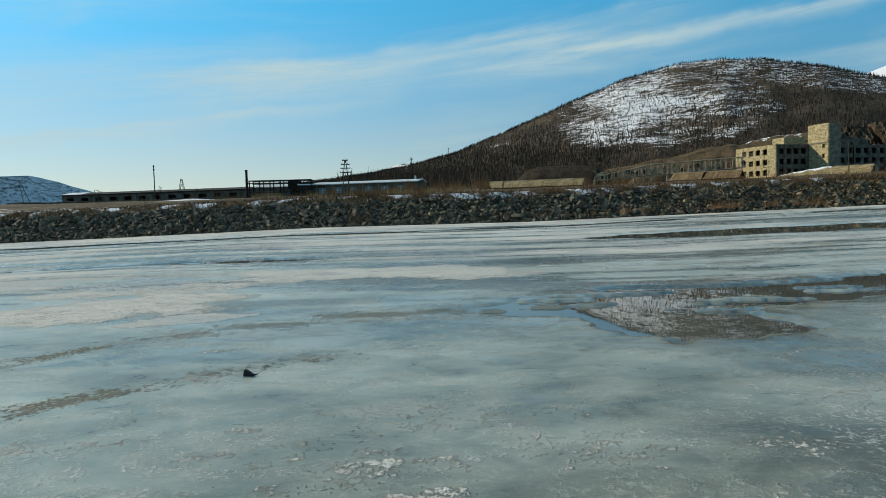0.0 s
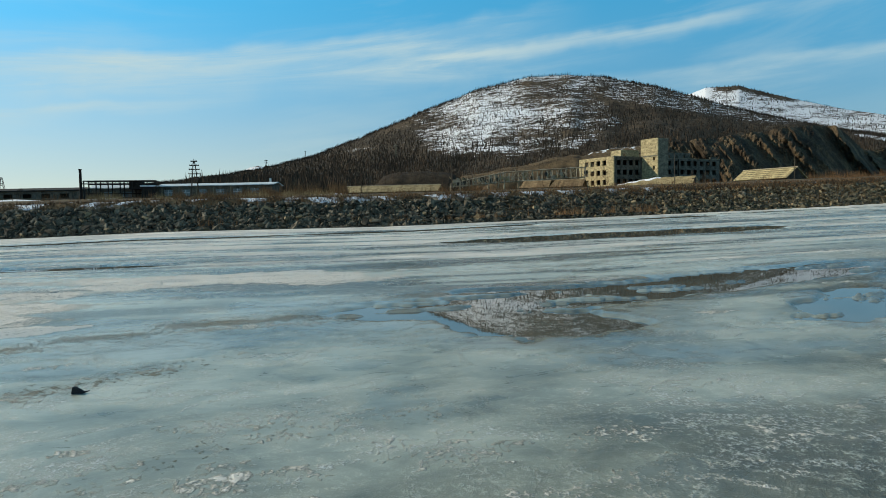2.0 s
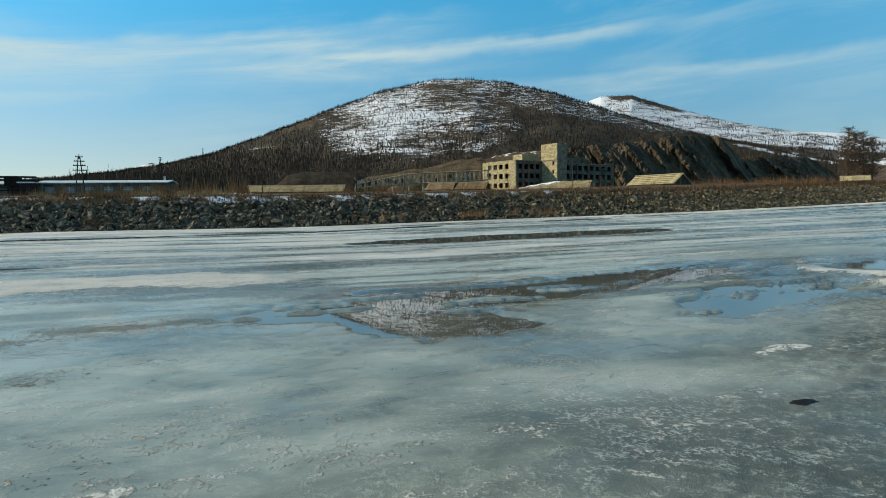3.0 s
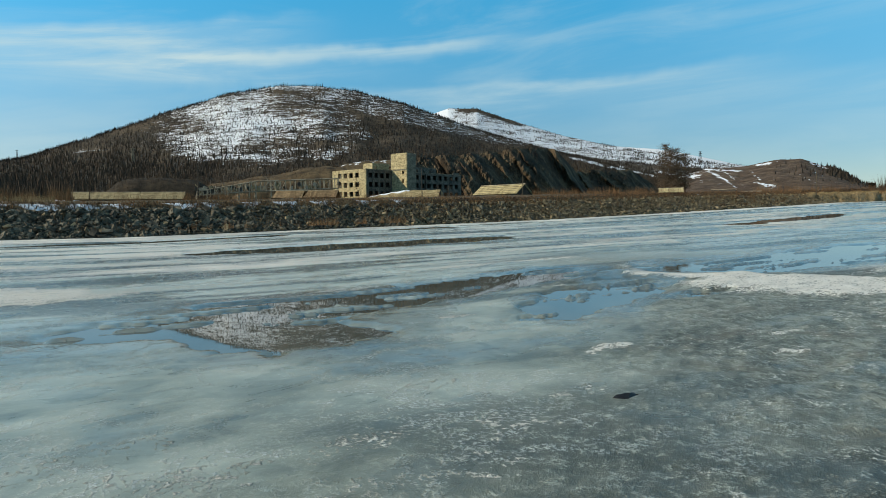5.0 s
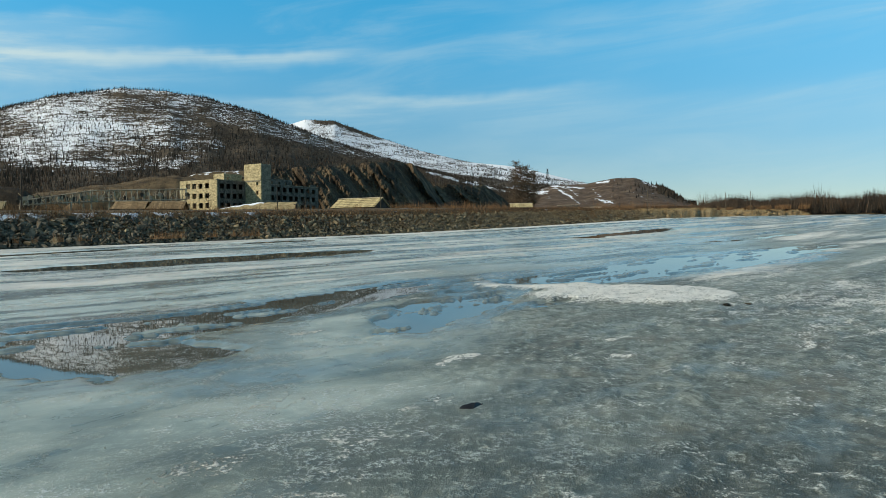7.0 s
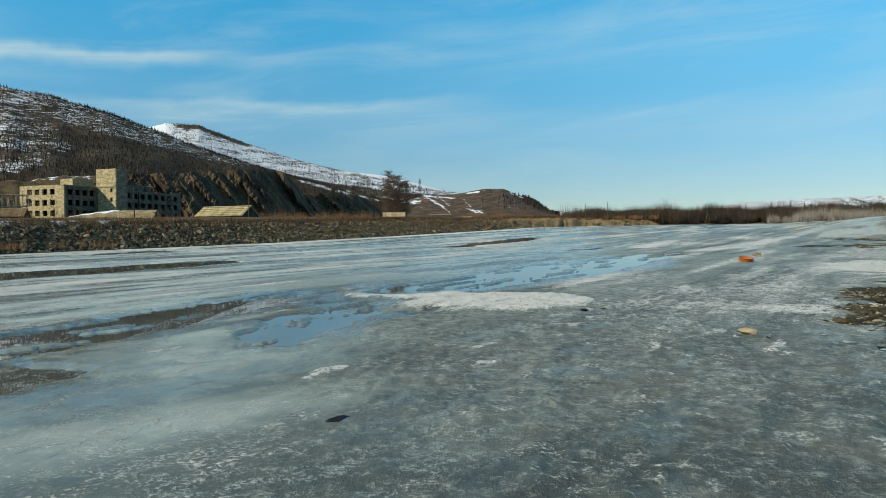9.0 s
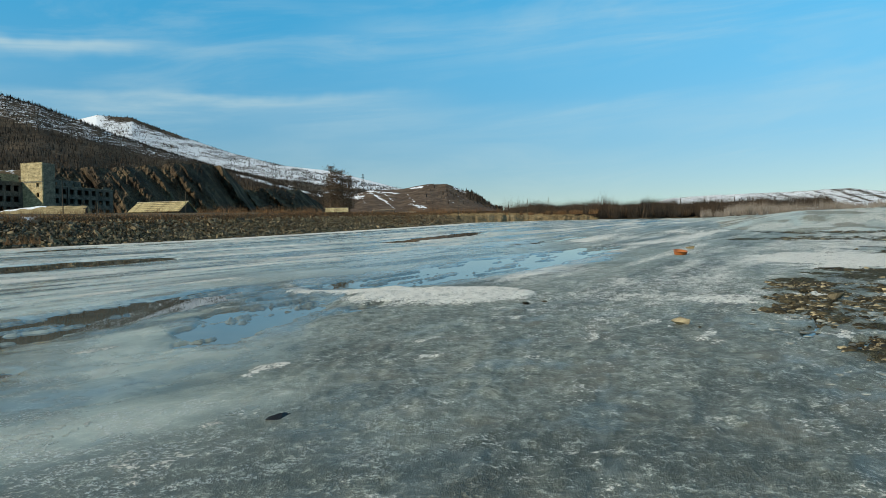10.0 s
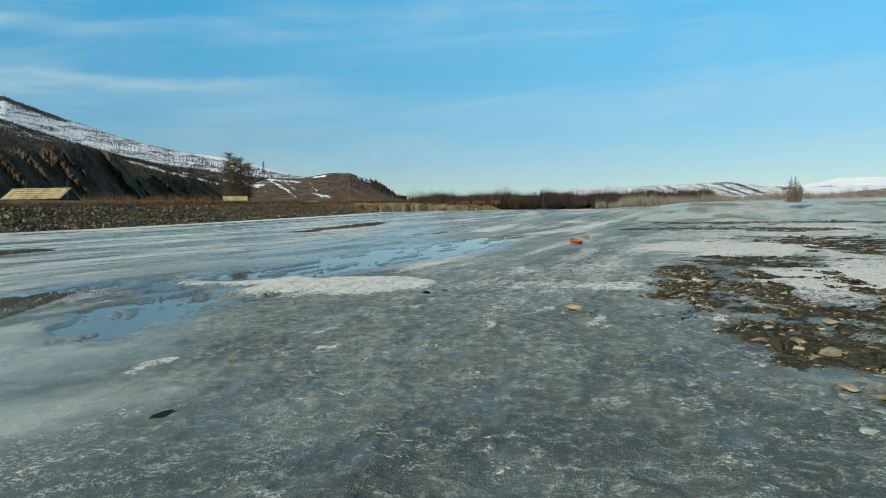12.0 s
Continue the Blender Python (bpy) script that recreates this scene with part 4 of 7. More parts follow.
def lying(n, g, slope):
    """Turns of slabs that lie roughly on a slope facing south."""
    a, tx, ty = g.uniform(0, 6.283, n), 0.7 * slope + g.normal(0, 0.55, n), g.normal(0, 0.45, n)
    z, o = np.zeros(n), np.ones(n)
    rz = np.stack([np.stack([np.cos(a), -np.sin(a), z], -1), np.stack([np.sin(a), np.cos(a), z], -1), np.stack([z, z, o], -1)], 1)
    ry = np.stack([np.stack([np.cos(ty), z, np.sin(ty)], -1), np.stack([z, o, z], -1), np.stack([-np.sin(ty), z, np.cos(ty)], -1)], 1)
    rx = np.stack([np.stack([o, z, z], -1), np.stack([z, np.cos(tx), -np.sin(tx)], -1), np.stack([z, np.sin(tx), np.cos(tx)], -1)], 1)
    return rx @ ry @ rz


def heap(shapes, pick, place, size, turn):
    """All copies of the picked shapes, laid into one pair of arrays."""
    vs, fs, n = [], [], 0
    for k, (v, f) in enumerate(shapes):
        m = np.nonzero(pick == k)[0]
        if not len(m):
            continue
        w = np.einsum("nij,vj->nvi", turn[m], v) * size[m][:, None, None] + place[m][:, None, :]
        g = f[None] + (np.arange(len(m)) * len(v))[:, None, None] + n
        vs.append(w.reshape(-1, 3))
        fs.append(g.reshape(-1, f.shape[1]))
        n += len(m) * len(v)
    return np.concatenate(vs), np.concatenate(fs)


def build_embankment():
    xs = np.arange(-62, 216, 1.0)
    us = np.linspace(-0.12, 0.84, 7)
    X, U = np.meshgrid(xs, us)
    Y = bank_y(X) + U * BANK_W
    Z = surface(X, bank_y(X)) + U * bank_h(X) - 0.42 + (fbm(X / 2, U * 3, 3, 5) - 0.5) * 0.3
    base = link_mesh("embankment", np.stack([X.ravel(), Y.ravel(), Z.ravel()], 1), grid_faces(len(xs), len(us)), SHADED_BANK_CORE, None, True)
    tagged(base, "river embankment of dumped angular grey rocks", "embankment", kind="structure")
    n = 37000
    x = np.concatenate([rng.uniform(-52, 90, 28500), rng.uniform(90, 196, n - 28500)])
    u = rng.uniform(-0.03, 0.82, n)
    size = np.clip(rng.lognormal(-1.55, 0.42, n), 0.12, 0.62) * np.interp(x, [-60, 0, 40, 90, 120], [1.05, 0.95, 0.74, 0.72, 0.95])
    place = np.stack([x, bank_y(x) + u * BANK_W - 0.05, surface(x, bank_y(x)) + u * bank_h(x) - 0.22 + 0.32 * rng.random(n)], 1)
    place[:, 1] += 0.25 * (rng.random(n) - 0.5)
    turn = lying(n, rng, math.atan2(BANK_H, BANK_W))
    pick = rng.integers(0, len(STONES), n)
    tan = rng.random(n) < 0.07 + 0.70 * sstep(x, 5, 65)
    single = np.zeros(n, dtype=bool)
    mid = np.nonzero((np.abs(x + 2) < 7.2) & (size > 0.26))[0][:290]
    single[mid] = True
    for mat, sel, name in ((ROCK, ~tan & ~single, "rock_fill"), (ROCK_TAN, tan & ~single, "tan_rock_fill")):
        v, f = heap(STONES, pick[sel], place[sel], size[sel], turn[sel])
        tagged(link_mesh(name, v, f, mat, base), "angular dumped rocks", kind="stuff")
    shared = {}
    for i in mid:
        key = (int(pick[i]), bool(tan[i]))
        if key not in shared:
            me = bpy.data.meshes.new("rock")
            me.from_pydata(STONES[key[0]][0].tolist(), [], STONES[key[0]][1].tolist())
            me.materials.append(ROCK_TAN if key[1] else ROCK)
            shared[key] = me
        ob = new("rock", shared[key])
        ob.parent = base
        ob.matrix_basis = Matrix.Translation(place[i]) @ Matrix(turn[i].tolist()).to_4x4() @ Matrix.Scale(size[i], 4)


build_embankment()


# ---- trees, far and near ----
BARK = plain("larch_bark", (0.020, 0.017, 0.0135), (0.058, 0.045, 0.033), 0.5, 0.95, 0, 0, vary=0.3)
TWIG = plain("bare_twigs", (0.038, 0.026, 0.018), (0.105, 0.070, 0.044), 0.3, 0.95, 0, 0, vary=0.35)
RUST = plain("rust_shrub", (0.095, 0.052, 0.025), (0.24, 0.132, 0.062), 0.3, 0.95, 0, 0, vary=0.35)
PALE = plain("pale_twigs", (0.15, 0.122, 0.10), (0.31, 0.26, 0.215), 0.3, 0.95, 0, 0, vary=0.3)
GRASS = plain("dry_grass", (0.20, 0.13, 0.06), (0.42, 0.30, 0.15), 0.4, 0.95, 0, 0, vary=0.3)


def spikes(base, height, width, lean=0.06, g=rng, mid=None):
    """Slender three-sided tapering spikes from arrays; mid gives them a belly at that share of the height."""
    n = len(base)
    a = g.uniform(0, 2 * math.pi, n)
    tip = base + np.stack([g.normal(0, lean, n) * height, g.normal(0, lean, n) * height, height], 1)
    rings = [(0.0, 0.35 if mid else 1.0)] + ([(mid, 1.0)] if mid else [])
    pts = []
    for s, w in rings:
        c = base + (tip - base) * s
        for k in range(3):
            an = a + k * 2 * math.pi / 3
            pts.append(c + np.stack([np.cos(an), np.sin(an), np.zeros(n)], 1) * (width * w)[:, None])
    pts.append(tip)
    v = np.stack(pts, 1)
    m = v.shape[1]
    faces = []
    for q in range(len(rings) - 1):
        for k in range(3):
            j = (k + 1) % 3
            faces += [(q * 3 + k, q * 3 + j, q * 3 + 3 + j), (q * 3 + k, q * 3 + 3 + j, q * 3 + 3 + k)]
    o = (len(rings) - 1) * 3
    faces += [(o + k, o + (k + 1) % 3, m - 1) for k in range(3)]
    f = np.array(faces)[None] + (np.arange(n) * m)[:, None, None]
    return v.reshape(-1, 3), f.reshape(-1, 3)


def hill_trees(name, label, hill, n, tall, width, density, mat=None, seed=3):
    A, E, R, X, Y, Z, snow = hill[1]
    g = np.random.default_rng(seed)
    rows = 60
    P = np.stack([X, Y, Z], -1)[:rows]
    w = density(A[:rows], E[:rows], np.linspace(0, 1, rows)[:, None] + 0 * A[:rows], snow[:rows]).ravel()
    w = np.maximum(w, 0)
    idx = g.choice(len(w), n, p=w / w.sum())
    i, j = np.divmod(idx, A.shape[1])
    i2, j2 = np.minimum(i + 1, rows - 1), np.minimum(j + 1, A.shape[1] - 1)
    s, t = g.random((n, 1)), g.random((n, 1))
    base = (P[i, j] * (1 - s) + P[i2, j] * s) * (1 - t) + (P[i, j2] * (1 - s) + P[i2, j2] * s) * t
    h = tall * np.clip(g.lognormal(-0.1, 0.3, n), 0.4, 1.7) * (0.42 + 0.58 * np.minimum(1, i / 26)) * (1 - 0.30 * i / rows)
    base[:, 2] -= 0.4
    v, f = spikes(base, h, h * width, 0.03, g)
    return tagged(link_mesh(name, v, f, mat or BARK), label, "trees", kind="stuff")


def main_density(A, E, U, S):
    patch = fbm(A / 1.6, E / 0.9, 4, 301)
    open_face = np.clip(S, 0, 0.6) / 0.6
    d = (0.25 + 1.3 * patch ** 1.5) * (1 - 0.55 * open_face) * (0.35 + 0.65 * sstep(U, 0, 0.2))
    return d * (1 + 6.0 * sstep(U, 0.95, 0.99) * (1 - 0.75 * np.exp(-((A - 21.5) / 4.0) ** 2)))


def low_density(A, E, U, S):
    return (0.3 + fbm(A / 1.1, E / 0.4, 4, 302)) * (1 - sstep(E, 4.4, 6.4)) * sstep(-S, -0.35, -0.2)


hill_trees("larch_forest", "leafless dark larch forest on the hill", hill_main, 52000, 7.0, 0.10, main_density)
hill_trees("birch_forest", "bare grey-brown young wood low on the hill", hill_main, 26000, 7.5, 0.07, low_density, TWIG, 13)
hill_trees("larch_forest", "sparse dark larches on the snowy hill", hill_second, 10000, 7.5, 0.15, lambda A, E, U, S: ((0.3 + fbm(A / 1.2, E / 0.16 + 0.9 * A, 4, 311)) ** 4 * (1 - 0.95 * sstep(-A, -34.6, -33.2)) * sstep(U, 0.1, 0.4) + 0.1 * sstep(A, 50, 53)) * (1 + 2.0 * sstep(U, 0.95, 0.99) * sstep(-A, -42, -39)), seed=4)
hill_trees("larch_forest", "dark larches on the shoulder of the spoil mound", hill_mound, 800, 4.2, 0.2, lambda A, E, U, S: np.exp(-((A - 63.9) / 0.8) ** 2) * sstep(U, 0.5, 0.9) + 0.012 * sstep(U, 0.0, 0.3) * sstep(A, 58, 62), seed=6)


def strip(name, label, mat, n, az, rr, tall, width, clump=1.2, seed=9, mid=None, density=None):
    """A thicket of upright stems on the plain between two bearings and two distances."""
    g = np.random.default_rng(seed)
    a, r = g.uniform(*az, n * 3), g.uniform(*rr, n * 3)
    if density is None:
        x, y = r * np.sin(np.radians(a)), r * np.cos(np.radians(a))
        dry = y > bank_y(x) + BANK_W * 0.9
        a, r = a[dry], r[dry]
        n = min(n, len(a))
    w = fbm(a / clump, r / 14, 4, seed)
    keep = np.argsort(-(w + g.normal(0, 0.05, len(w))))[:n]
    a, r = a[keep], r[keep]
    x, y = r * np.sin(np.radians(a)), r * np.cos(np.radians(a))
    z = land(x, y) if density is None else density(x, y)
    h = tall * np.clip(g.lognormal(-0.15, 0.4, n), 0.3, 1.8) * (0.55 + w[keep])
    v, f = spikes(np.stack([x, y, z - 0.1], 1), h, np.maximum(h * width, 0.012), 0.14, g, mid)
    return tagged(link_mesh(name, v, f, mat), label, "shrubs", kind="stuff")


strip("dry_grass", "tufts of dry yellow grass along the embankment top", GRASS, 15000, (-36, 72), (62, 95), 0.20, 0.05, 2.0, 21)
strip("shrubs", "bare rust-brown shrubs on the plain", RUST, 5000, (-28, 60), (95, 165), 0.8, 0.016, 1.5, 22)
strip("shrubs", "rust-red willow thicket beside the sheds", RUST, 5200, (-10, 4.2), (105, 150), 0.95, 0.014, 1.2, 23)
strip("shrubs", "dense rust-orange willow thicket by the plank shed", RUST, 4200, (-4.5, 4.0), (120, 142), 1.25, 0.014, 0.7, 123)
strip("dry_grass", "pale dry reeds before the workshop", GRASS, 4200, (-16, 3), (94, 130), 0.62, 0.018, 1.0, 124)
strip("shrubs", "rust-red willow thicket between the sheds", RUST, 1200, (11.8, 15.5), (120, 165), 0.95, 0.014, 0.8, 29)
strip("shrubs", "bare brown shrubs under the spoil cliff", RUST, 3600, (40, 51), (165, 225), 1.2, 0.012, 0.9, 24)
strip("shrubs", "rust-brown shrubs before the spoil mound", RUST, 3000, (58, 66), (185, 240), 1.7, 0.012, 0.9, 125)
strip("weeds", "dry rust-coloured weeds among the bank rocks", RUST, 2600, (-12, 30), (56, 63), 0.38, 0.03, 0.8, 33, None, lambda x, y: surface(x, bank_y(x)) + np.clip((y - bank_y(x)) / BANK_W, 0.2, 1) * bank_h(x))
def bank_weeds(mat, n, label, seed, x0=18, x1=150, u0=0.2, u1=0.9):
    """Dry weeds growing out of the stone embankment between two stretches along and up it."""
    g = np.random.default_rng(seed)
    x, u = g.uniform(x0, x1, n), g.uniform(u0, u1, n)
    base = np.stack([x, bank_y(x) + u * BANK_W, surface(x, bank_y(x)) + np.minimum(u, 1.0) * bank_h(x) - 0.1], 1)
    v, f = spikes(base, g.uniform(0.15, 0.5, n), np.full(n, 0.03), 0.45, g)
    return tagged(link_mesh("weeds", v, f, mat), label, "weeds", kind="stuff")


bank_weeds(RUST, 12000, "dry brown weeds on the far embankment", 43)
bank_weeds(GRASS, 3000, "dry yellow grass on the far embankment", 44)
bank_weeds(RUST, 9000, "dry rust-brown weeds along the embankment crest", 45, -55, 150, 0.82, 1.4)
bank_weeds(TWIG, 7000, "bare brown stalks along the embankment crest", 46, -55, 150, 0.80, 1.3)
strip("thicket", "bare brown thicket at the foot of the hill", TWIG, 7000, (-9, 26), (320, 560), 6.0, 0.035, 1.6, 25, 0.3)


def forest_floor(x, y):
    return np.maximum(surface(x, y) + 0.5, 1.6 + np.hypot(x, y) * 0.0150)


def thicket(name, label, mat, n, az, rr, tall, stems, spread, floor, seed, width=0.03):
    """Rounded leafless bushes side by side: stems that fan out from each root, highest in the middle."""
    g = np.random.default_rng(seed)
    a, r = g.uniform(*az, n), g.uniform(*rr, n)
    size = tall * np.clip(g.lognormal(-0.02, 0.18, n), 0.6, 1.4) * (0.6 + 0.8 * fbm(a / 1.5, r / 30, 3, seed))
    x, y = r * np.sin(np.radians(a)), r * np.cos(np.radians(a))
    z = floor(x, y)
    an, off = g.uniform(0, 6.283, (n, stems)), np.sqrt(g.random((n, stems)))
    h = size[:, None] * (1 - 0.55 * off ** 2) * g.uniform(0.75, 1.0, (n, stems))
    foot = np.stack([x[:, None] + 0.3 * off * spread * size[:, None] * np.cos(an), y[:, None] + 0.3 * off * spread * size[:, None] * np.sin(an), z[:, None] - 0.2 + 0 * an], -1).reshape(-1, 3)
    h, an, off = h.ravel(), an.ravel(), off.ravel()
    v, f = spikes(foot, h, np.full(len(h), width), 0.07, g)
    m = len(v) // len(h)
    v = v.reshape(len(h), m, 3)
    rise = np.clip((v[:, :, 2] - foot[:, None, 2]) / h[:, None], 0, 1)
    push = (off * spread * 0.7)[:, None] * h[:, None] * rise ** 1.3
    v[:, :, 0] += push * np.cos(an)[:, None]
    v[:, :, 1] += push * np.sin(an)[:, None]
    return tagged(link_mesh(name, v.reshape(-1, 3), f, mat), label, "thicket", kind="stuff")




def far_wood(name, label, mat, n, seed, tall, width):
    """A low wood of small leafless trees at the river bend: narrow pointed crowns of uneven height."""
    g = np.random.default_rng(seed)
    a = np.degrees(np.arcsin(np.sin(np.radians(g.uniform(62.5, 95.5, n * 2)))))
    r = g.uniform(178, 300, n * 2)
    keep = g.random(n * 2) < np.interp(a, [62.5, 64, 66.5, 69, 72, 90, 95.5], [0.12, 0.3, 0.25, 0.6, 0.9, 1.0, 0.5]) * (0.45 + 0.9 * fbm(a / 0.9, r / 22, 4, seed))
    a, r = a[keep][:n], r[keep][:n]
    x, y = r * np.sin(np.radians(a)), r * np.cos(np.radians(a))
    z = forest_floor(x, y) - 0.3
    crest = 1.6 + r * np.tan(np.radians(np.interp(a, [62, 66, 69, 72, 78, 84, 90, 95.5], [2.1, 2.15, 2.25, 2.45, 2.6, 2.62, 2.25, 1.9]))) - z
    h = crest * tall * np.clip(g.normal(0.72, 0.2, len(a)), 0.3, 1.2)
    v, f = spikes(np.stack([x, y, z], 1), h, h * width * g.uniform(0.6, 1.3, len(a)), 0.10, g, 0.35)
    return tagged(link_mesh(name, v, f, mat), label, "wood", kind="stuff")


thicket("willow_thicket", "low dark leafless thicket at the end of the embankment", TWIG, 330, (59.5, 73), (172, 240), 1.9, 50, 0.6, lambda x, y: np.maximum(forest_floor(x, y), land(x, y) - 0.2), 41, 0.05)
far_wood("larch_wood", "dark leafless larch wood at the river bend", BARK, 420, 26, 0.92, 0.05)
far_wood("willow_wood", "brown leafless willow wood at the river bend", TWIG, 700, 27, 0.78, 0.045)
thicket("willow_wood", "rounded leafless willows in the wood at the bend", TWIG, 900, (66.5, 91), (178, 260), 4.6, 50, 0.65, forest_floor, 38, 0.07)
thicket("dark_wood", "dark leafless alders in the wood at the bend", BARK, 1150, (68.0, 91), (185, 270), 4.8, 50, 0.65, forest_floor, 39, 0.075)
thicket("willow_thicket", "bare dark willow thicket before the wood", BARK, 380, (66, 92), (174, 204), 3.0, 46, 0.7, forest_floor, 36, 0.05)
thicket("rust_thicket", "low rust-brown thicket along the bend", RUST, 150, (60, 74), (165, 185), 1.2, 40, 0.7, lambda x, y: np.maximum(forest_floor(x, y), land(x, y) - 0.2), 37, 0.05)
thicket("pale_shrubs", "pale leafless shrubs behind the ice hump", PALE, 800, (84.0, 107), (112, 165), 2.3, 34, 0.45, lambda x, y: 1.6 + np.hypot(x, y) * 0.0195, 28, 0.032)
thicket("brown_shrubs", "brown leafless shrubs far behind the ice hump", TWIG, 300, (84.0, 107), (150, 185), 2.4, 30, 0.45, lambda x, y: 1.6 + np.hypot(x, y) * 0.0185, 31, 0.035)
thicket("pale_shrubs", "pale grey willow fringe before the wood", PALE, 260, (82, 95), (160, 172), 2.6, 24, 0.45, forest_floor, 30, 0.05)


def bare_tree(name, label, base, tall, spread, stems, mat, seed, drop=0.0, twigs=60, first=0.12, thick=0.022):
    """A leafless tree: tapered trunks, limbs and many fine twigs."""
    g = random.Random(seed)
    t = thing(name, label, "tree", group="" if name == "willow_bush" else {"larch": "larches beside the river sheds"}.get(name, "saplings on the plain"))
    t.location = base
    trunk, crown = Bag(), Bag()
    for s in range(stems):
        if s:
            trunk.put("stem", mat, t)
            trunk = Bag()
        x0, y0 = (g.uniform(-0.3, 0.3) * (stems > 1), g.uniform(-0.3, 0.3) * (stems > 1))
        lean = Vector((g.gauss(0, 0.05), g.gauss(0, 0.05), 1)) if stems < 3 else Vector((g.gauss(0, 0.15), g.gauss(0, 0.15), 1))
        top = tall * g.uniform(0.85, 1.05)
        a, r = Vector((x0, y0, -0.2)), max(0.02, 0.016 * tall / max(1, stems ** 0.6))
        n = 5
        for k in range(n):
            b = Vector((x0, y0, 0)) + lean * top * (k + 1) / n + Vector((g.gauss(0, 0.04), g.gauss(0, 0.04), 0))
            trunk.bar(a, b, r * (1 - 0.85 * k / n), r * (1 - 0.85 * (k + 1) / n), 5)
            a = b
        for k in range(twigs):
            h = g.uniform(first, 0.98)
            p = Vector((x0, y0, 0)) + lean * top * h
            reach = spread * (0.25 + 0.8 * math.sin(math.pi * min(1, 0.12 + h * 0.85))) * g.uniform(0.35, 1.05)
            an = g.uniform(0, 6.283)
            d = Vector((math.cos(an), math.sin(an), drop + g.uniform(0.0, 0.35)))
            q = p + d * reach
            crown.bar(p, q, thick, thick * 0.4, 3)
            for _ in range(5):
                s0 = p + d * reach * g.uniform(0.3, 1.0)
                e = s0 + Vector((g.gauss(0, 0.35), g.gauss(0, 0.35), g.gauss(0.1, 0.3))) * (0.32 * spread)
                crown.bar(s0, e, thick * 0.6, thick * 0.25, 3)
    trunk.put("trunk" if stems == 1 else "stem", mat, t)
    crown.put("crown", TWIG if mat is BARK else mat, t)
    return t


LARCH = plain("larch_twigs", (0.070, 0.048, 0.031), (0.18, 0.125, 0.080), 0.3, 0.95, 0, 0, vary=0.3)
for k, (az, r, tall) in enumerate(((51.4, 198, 12.6), (52.0, 203, 12.9), (52.5, 200, 12.0), (53.0, 207, 11.2))):
    bare_tree("larch", "tall leafless brown larch beside the river sheds", stand(az, r), tall * 1.05, 3.7, 1, LARCH, 40 + k, 0.1, 340, 0.10, 0.036)


def willow_bush(base):
    """A tall bush of thin upright stems, highest in the middle, each with a few fine side shoots."""
    g = random.Random(51)
    t = thing("willow_bush", "tall bare grey-brown willow bush on the ice hump", "tree")
    t.location = base
    shoots = Bag()
    for k in range(170):
        an, off = g.uniform(0, 6.283), math.sqrt(g.random())
        foot = Vector((math.cos(an) * off * 0.78, math.sin(an) * off * 0.78, -0.15))
        h = 3.2 * (1 - 0.6 * off ** 1.1) * g.uniform(0.8, 1.0)
        tip = foot + Vector((math.cos(an) * off * 0.28 + g.gauss(0, 0.05), math.sin(an) * off * 0.28 + g.gauss(0, 0.05), h))
        mid = (foot + tip) / 2 + Vector((g.gauss(0, 0.04), g.gauss(0, 0.04), 0))
        stem = Bag()
        stem.bar(foot, mid, 0.012, 0.008, 4)
        stem.bar(mid, tip, 0.008, 0.002, 4)
        stem.put("stem", WILLOW, t)
        for _ in range(9):
            p = foot.lerp(tip, g.uniform(0.3, 0.95))
            shoots.bar(p, p + Vector((g.gauss(0, 0.07), g.gauss(0, 0.07), g.uniform(0.12, 0.34))), 0.005, 0.002, 3)
    shoots.put("shoots", WILLOW, t)
    return t


WILLOW = plain("willow_bark", (0.11, 0.088, 0.068), (0.25, 0.205, 0.165), 0.6, 0.9, 0, 0, vary=0.3)
willow_bush(polar(96.9, 1.22, 78))
bare_tree("sapling", "thin bare sapling beside the wooden roof", stand(5.2, 150), 5.2, 1.3, 1, TWIG, 52, 0.3, 50)
bare_tree("sapling", "thin bare sapling by the ruined plant wall", stand(25.9, 205), 5.6, 2.0, 1, TWIG, 53, 0.3, 40)
bare_tree("sapling", "thin bare sapling before the workshop", stand(-10.9, 165), 3.6, 1.2, 1, TWIG, 54, 0.3, 40)
for k, (az, r, h) in enumerate(((-27.3, 170, 3.2), (-22.9, 175, 3.8), (-20.2, 168, 3.0), (32.6, 180, 4.0), (33.5, 184, 3.4))):
    bare_tree("sapling", "thin bare sapling on the plain", stand(az, r), h, 1.1, 1, TWIG, 60 + k, 0.3, 26, 0.2, 0.03)

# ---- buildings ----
# wall tones carry the light: sunlit masonry brighter, plaster and concrete darker for shade
SUNLIT_MASONRY = plain("sunlit_masonry", (0.17, 0.135, 0.07), (0.66, 0.53, 0.30), 0.9, 0.9, 0, 0.6, 0.08, (1, 1, 1.8), 3.2)
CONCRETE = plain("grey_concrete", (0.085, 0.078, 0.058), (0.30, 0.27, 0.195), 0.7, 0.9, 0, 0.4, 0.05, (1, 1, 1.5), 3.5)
SHADED_PLASTER = plain("shaded_stained_plaster", (0.05, 0.046, 0.037), (0.20, 0.182, 0.145), 0.6, 0.9, 0, 0.3, 0.04, (1, 1, 0.8), 4)
DARK_ROOF = plain("tarred_roof", (0.020, 0.019, 0.018), (0.055, 0.05, 0.045), 0.5, 0.9)
LIGHT_ROOF = plain("light_sheet_roof", (0.50, 0.53, 0.53), (0.72, 0.74, 0.73), 0.4, 0.55, 0.1)
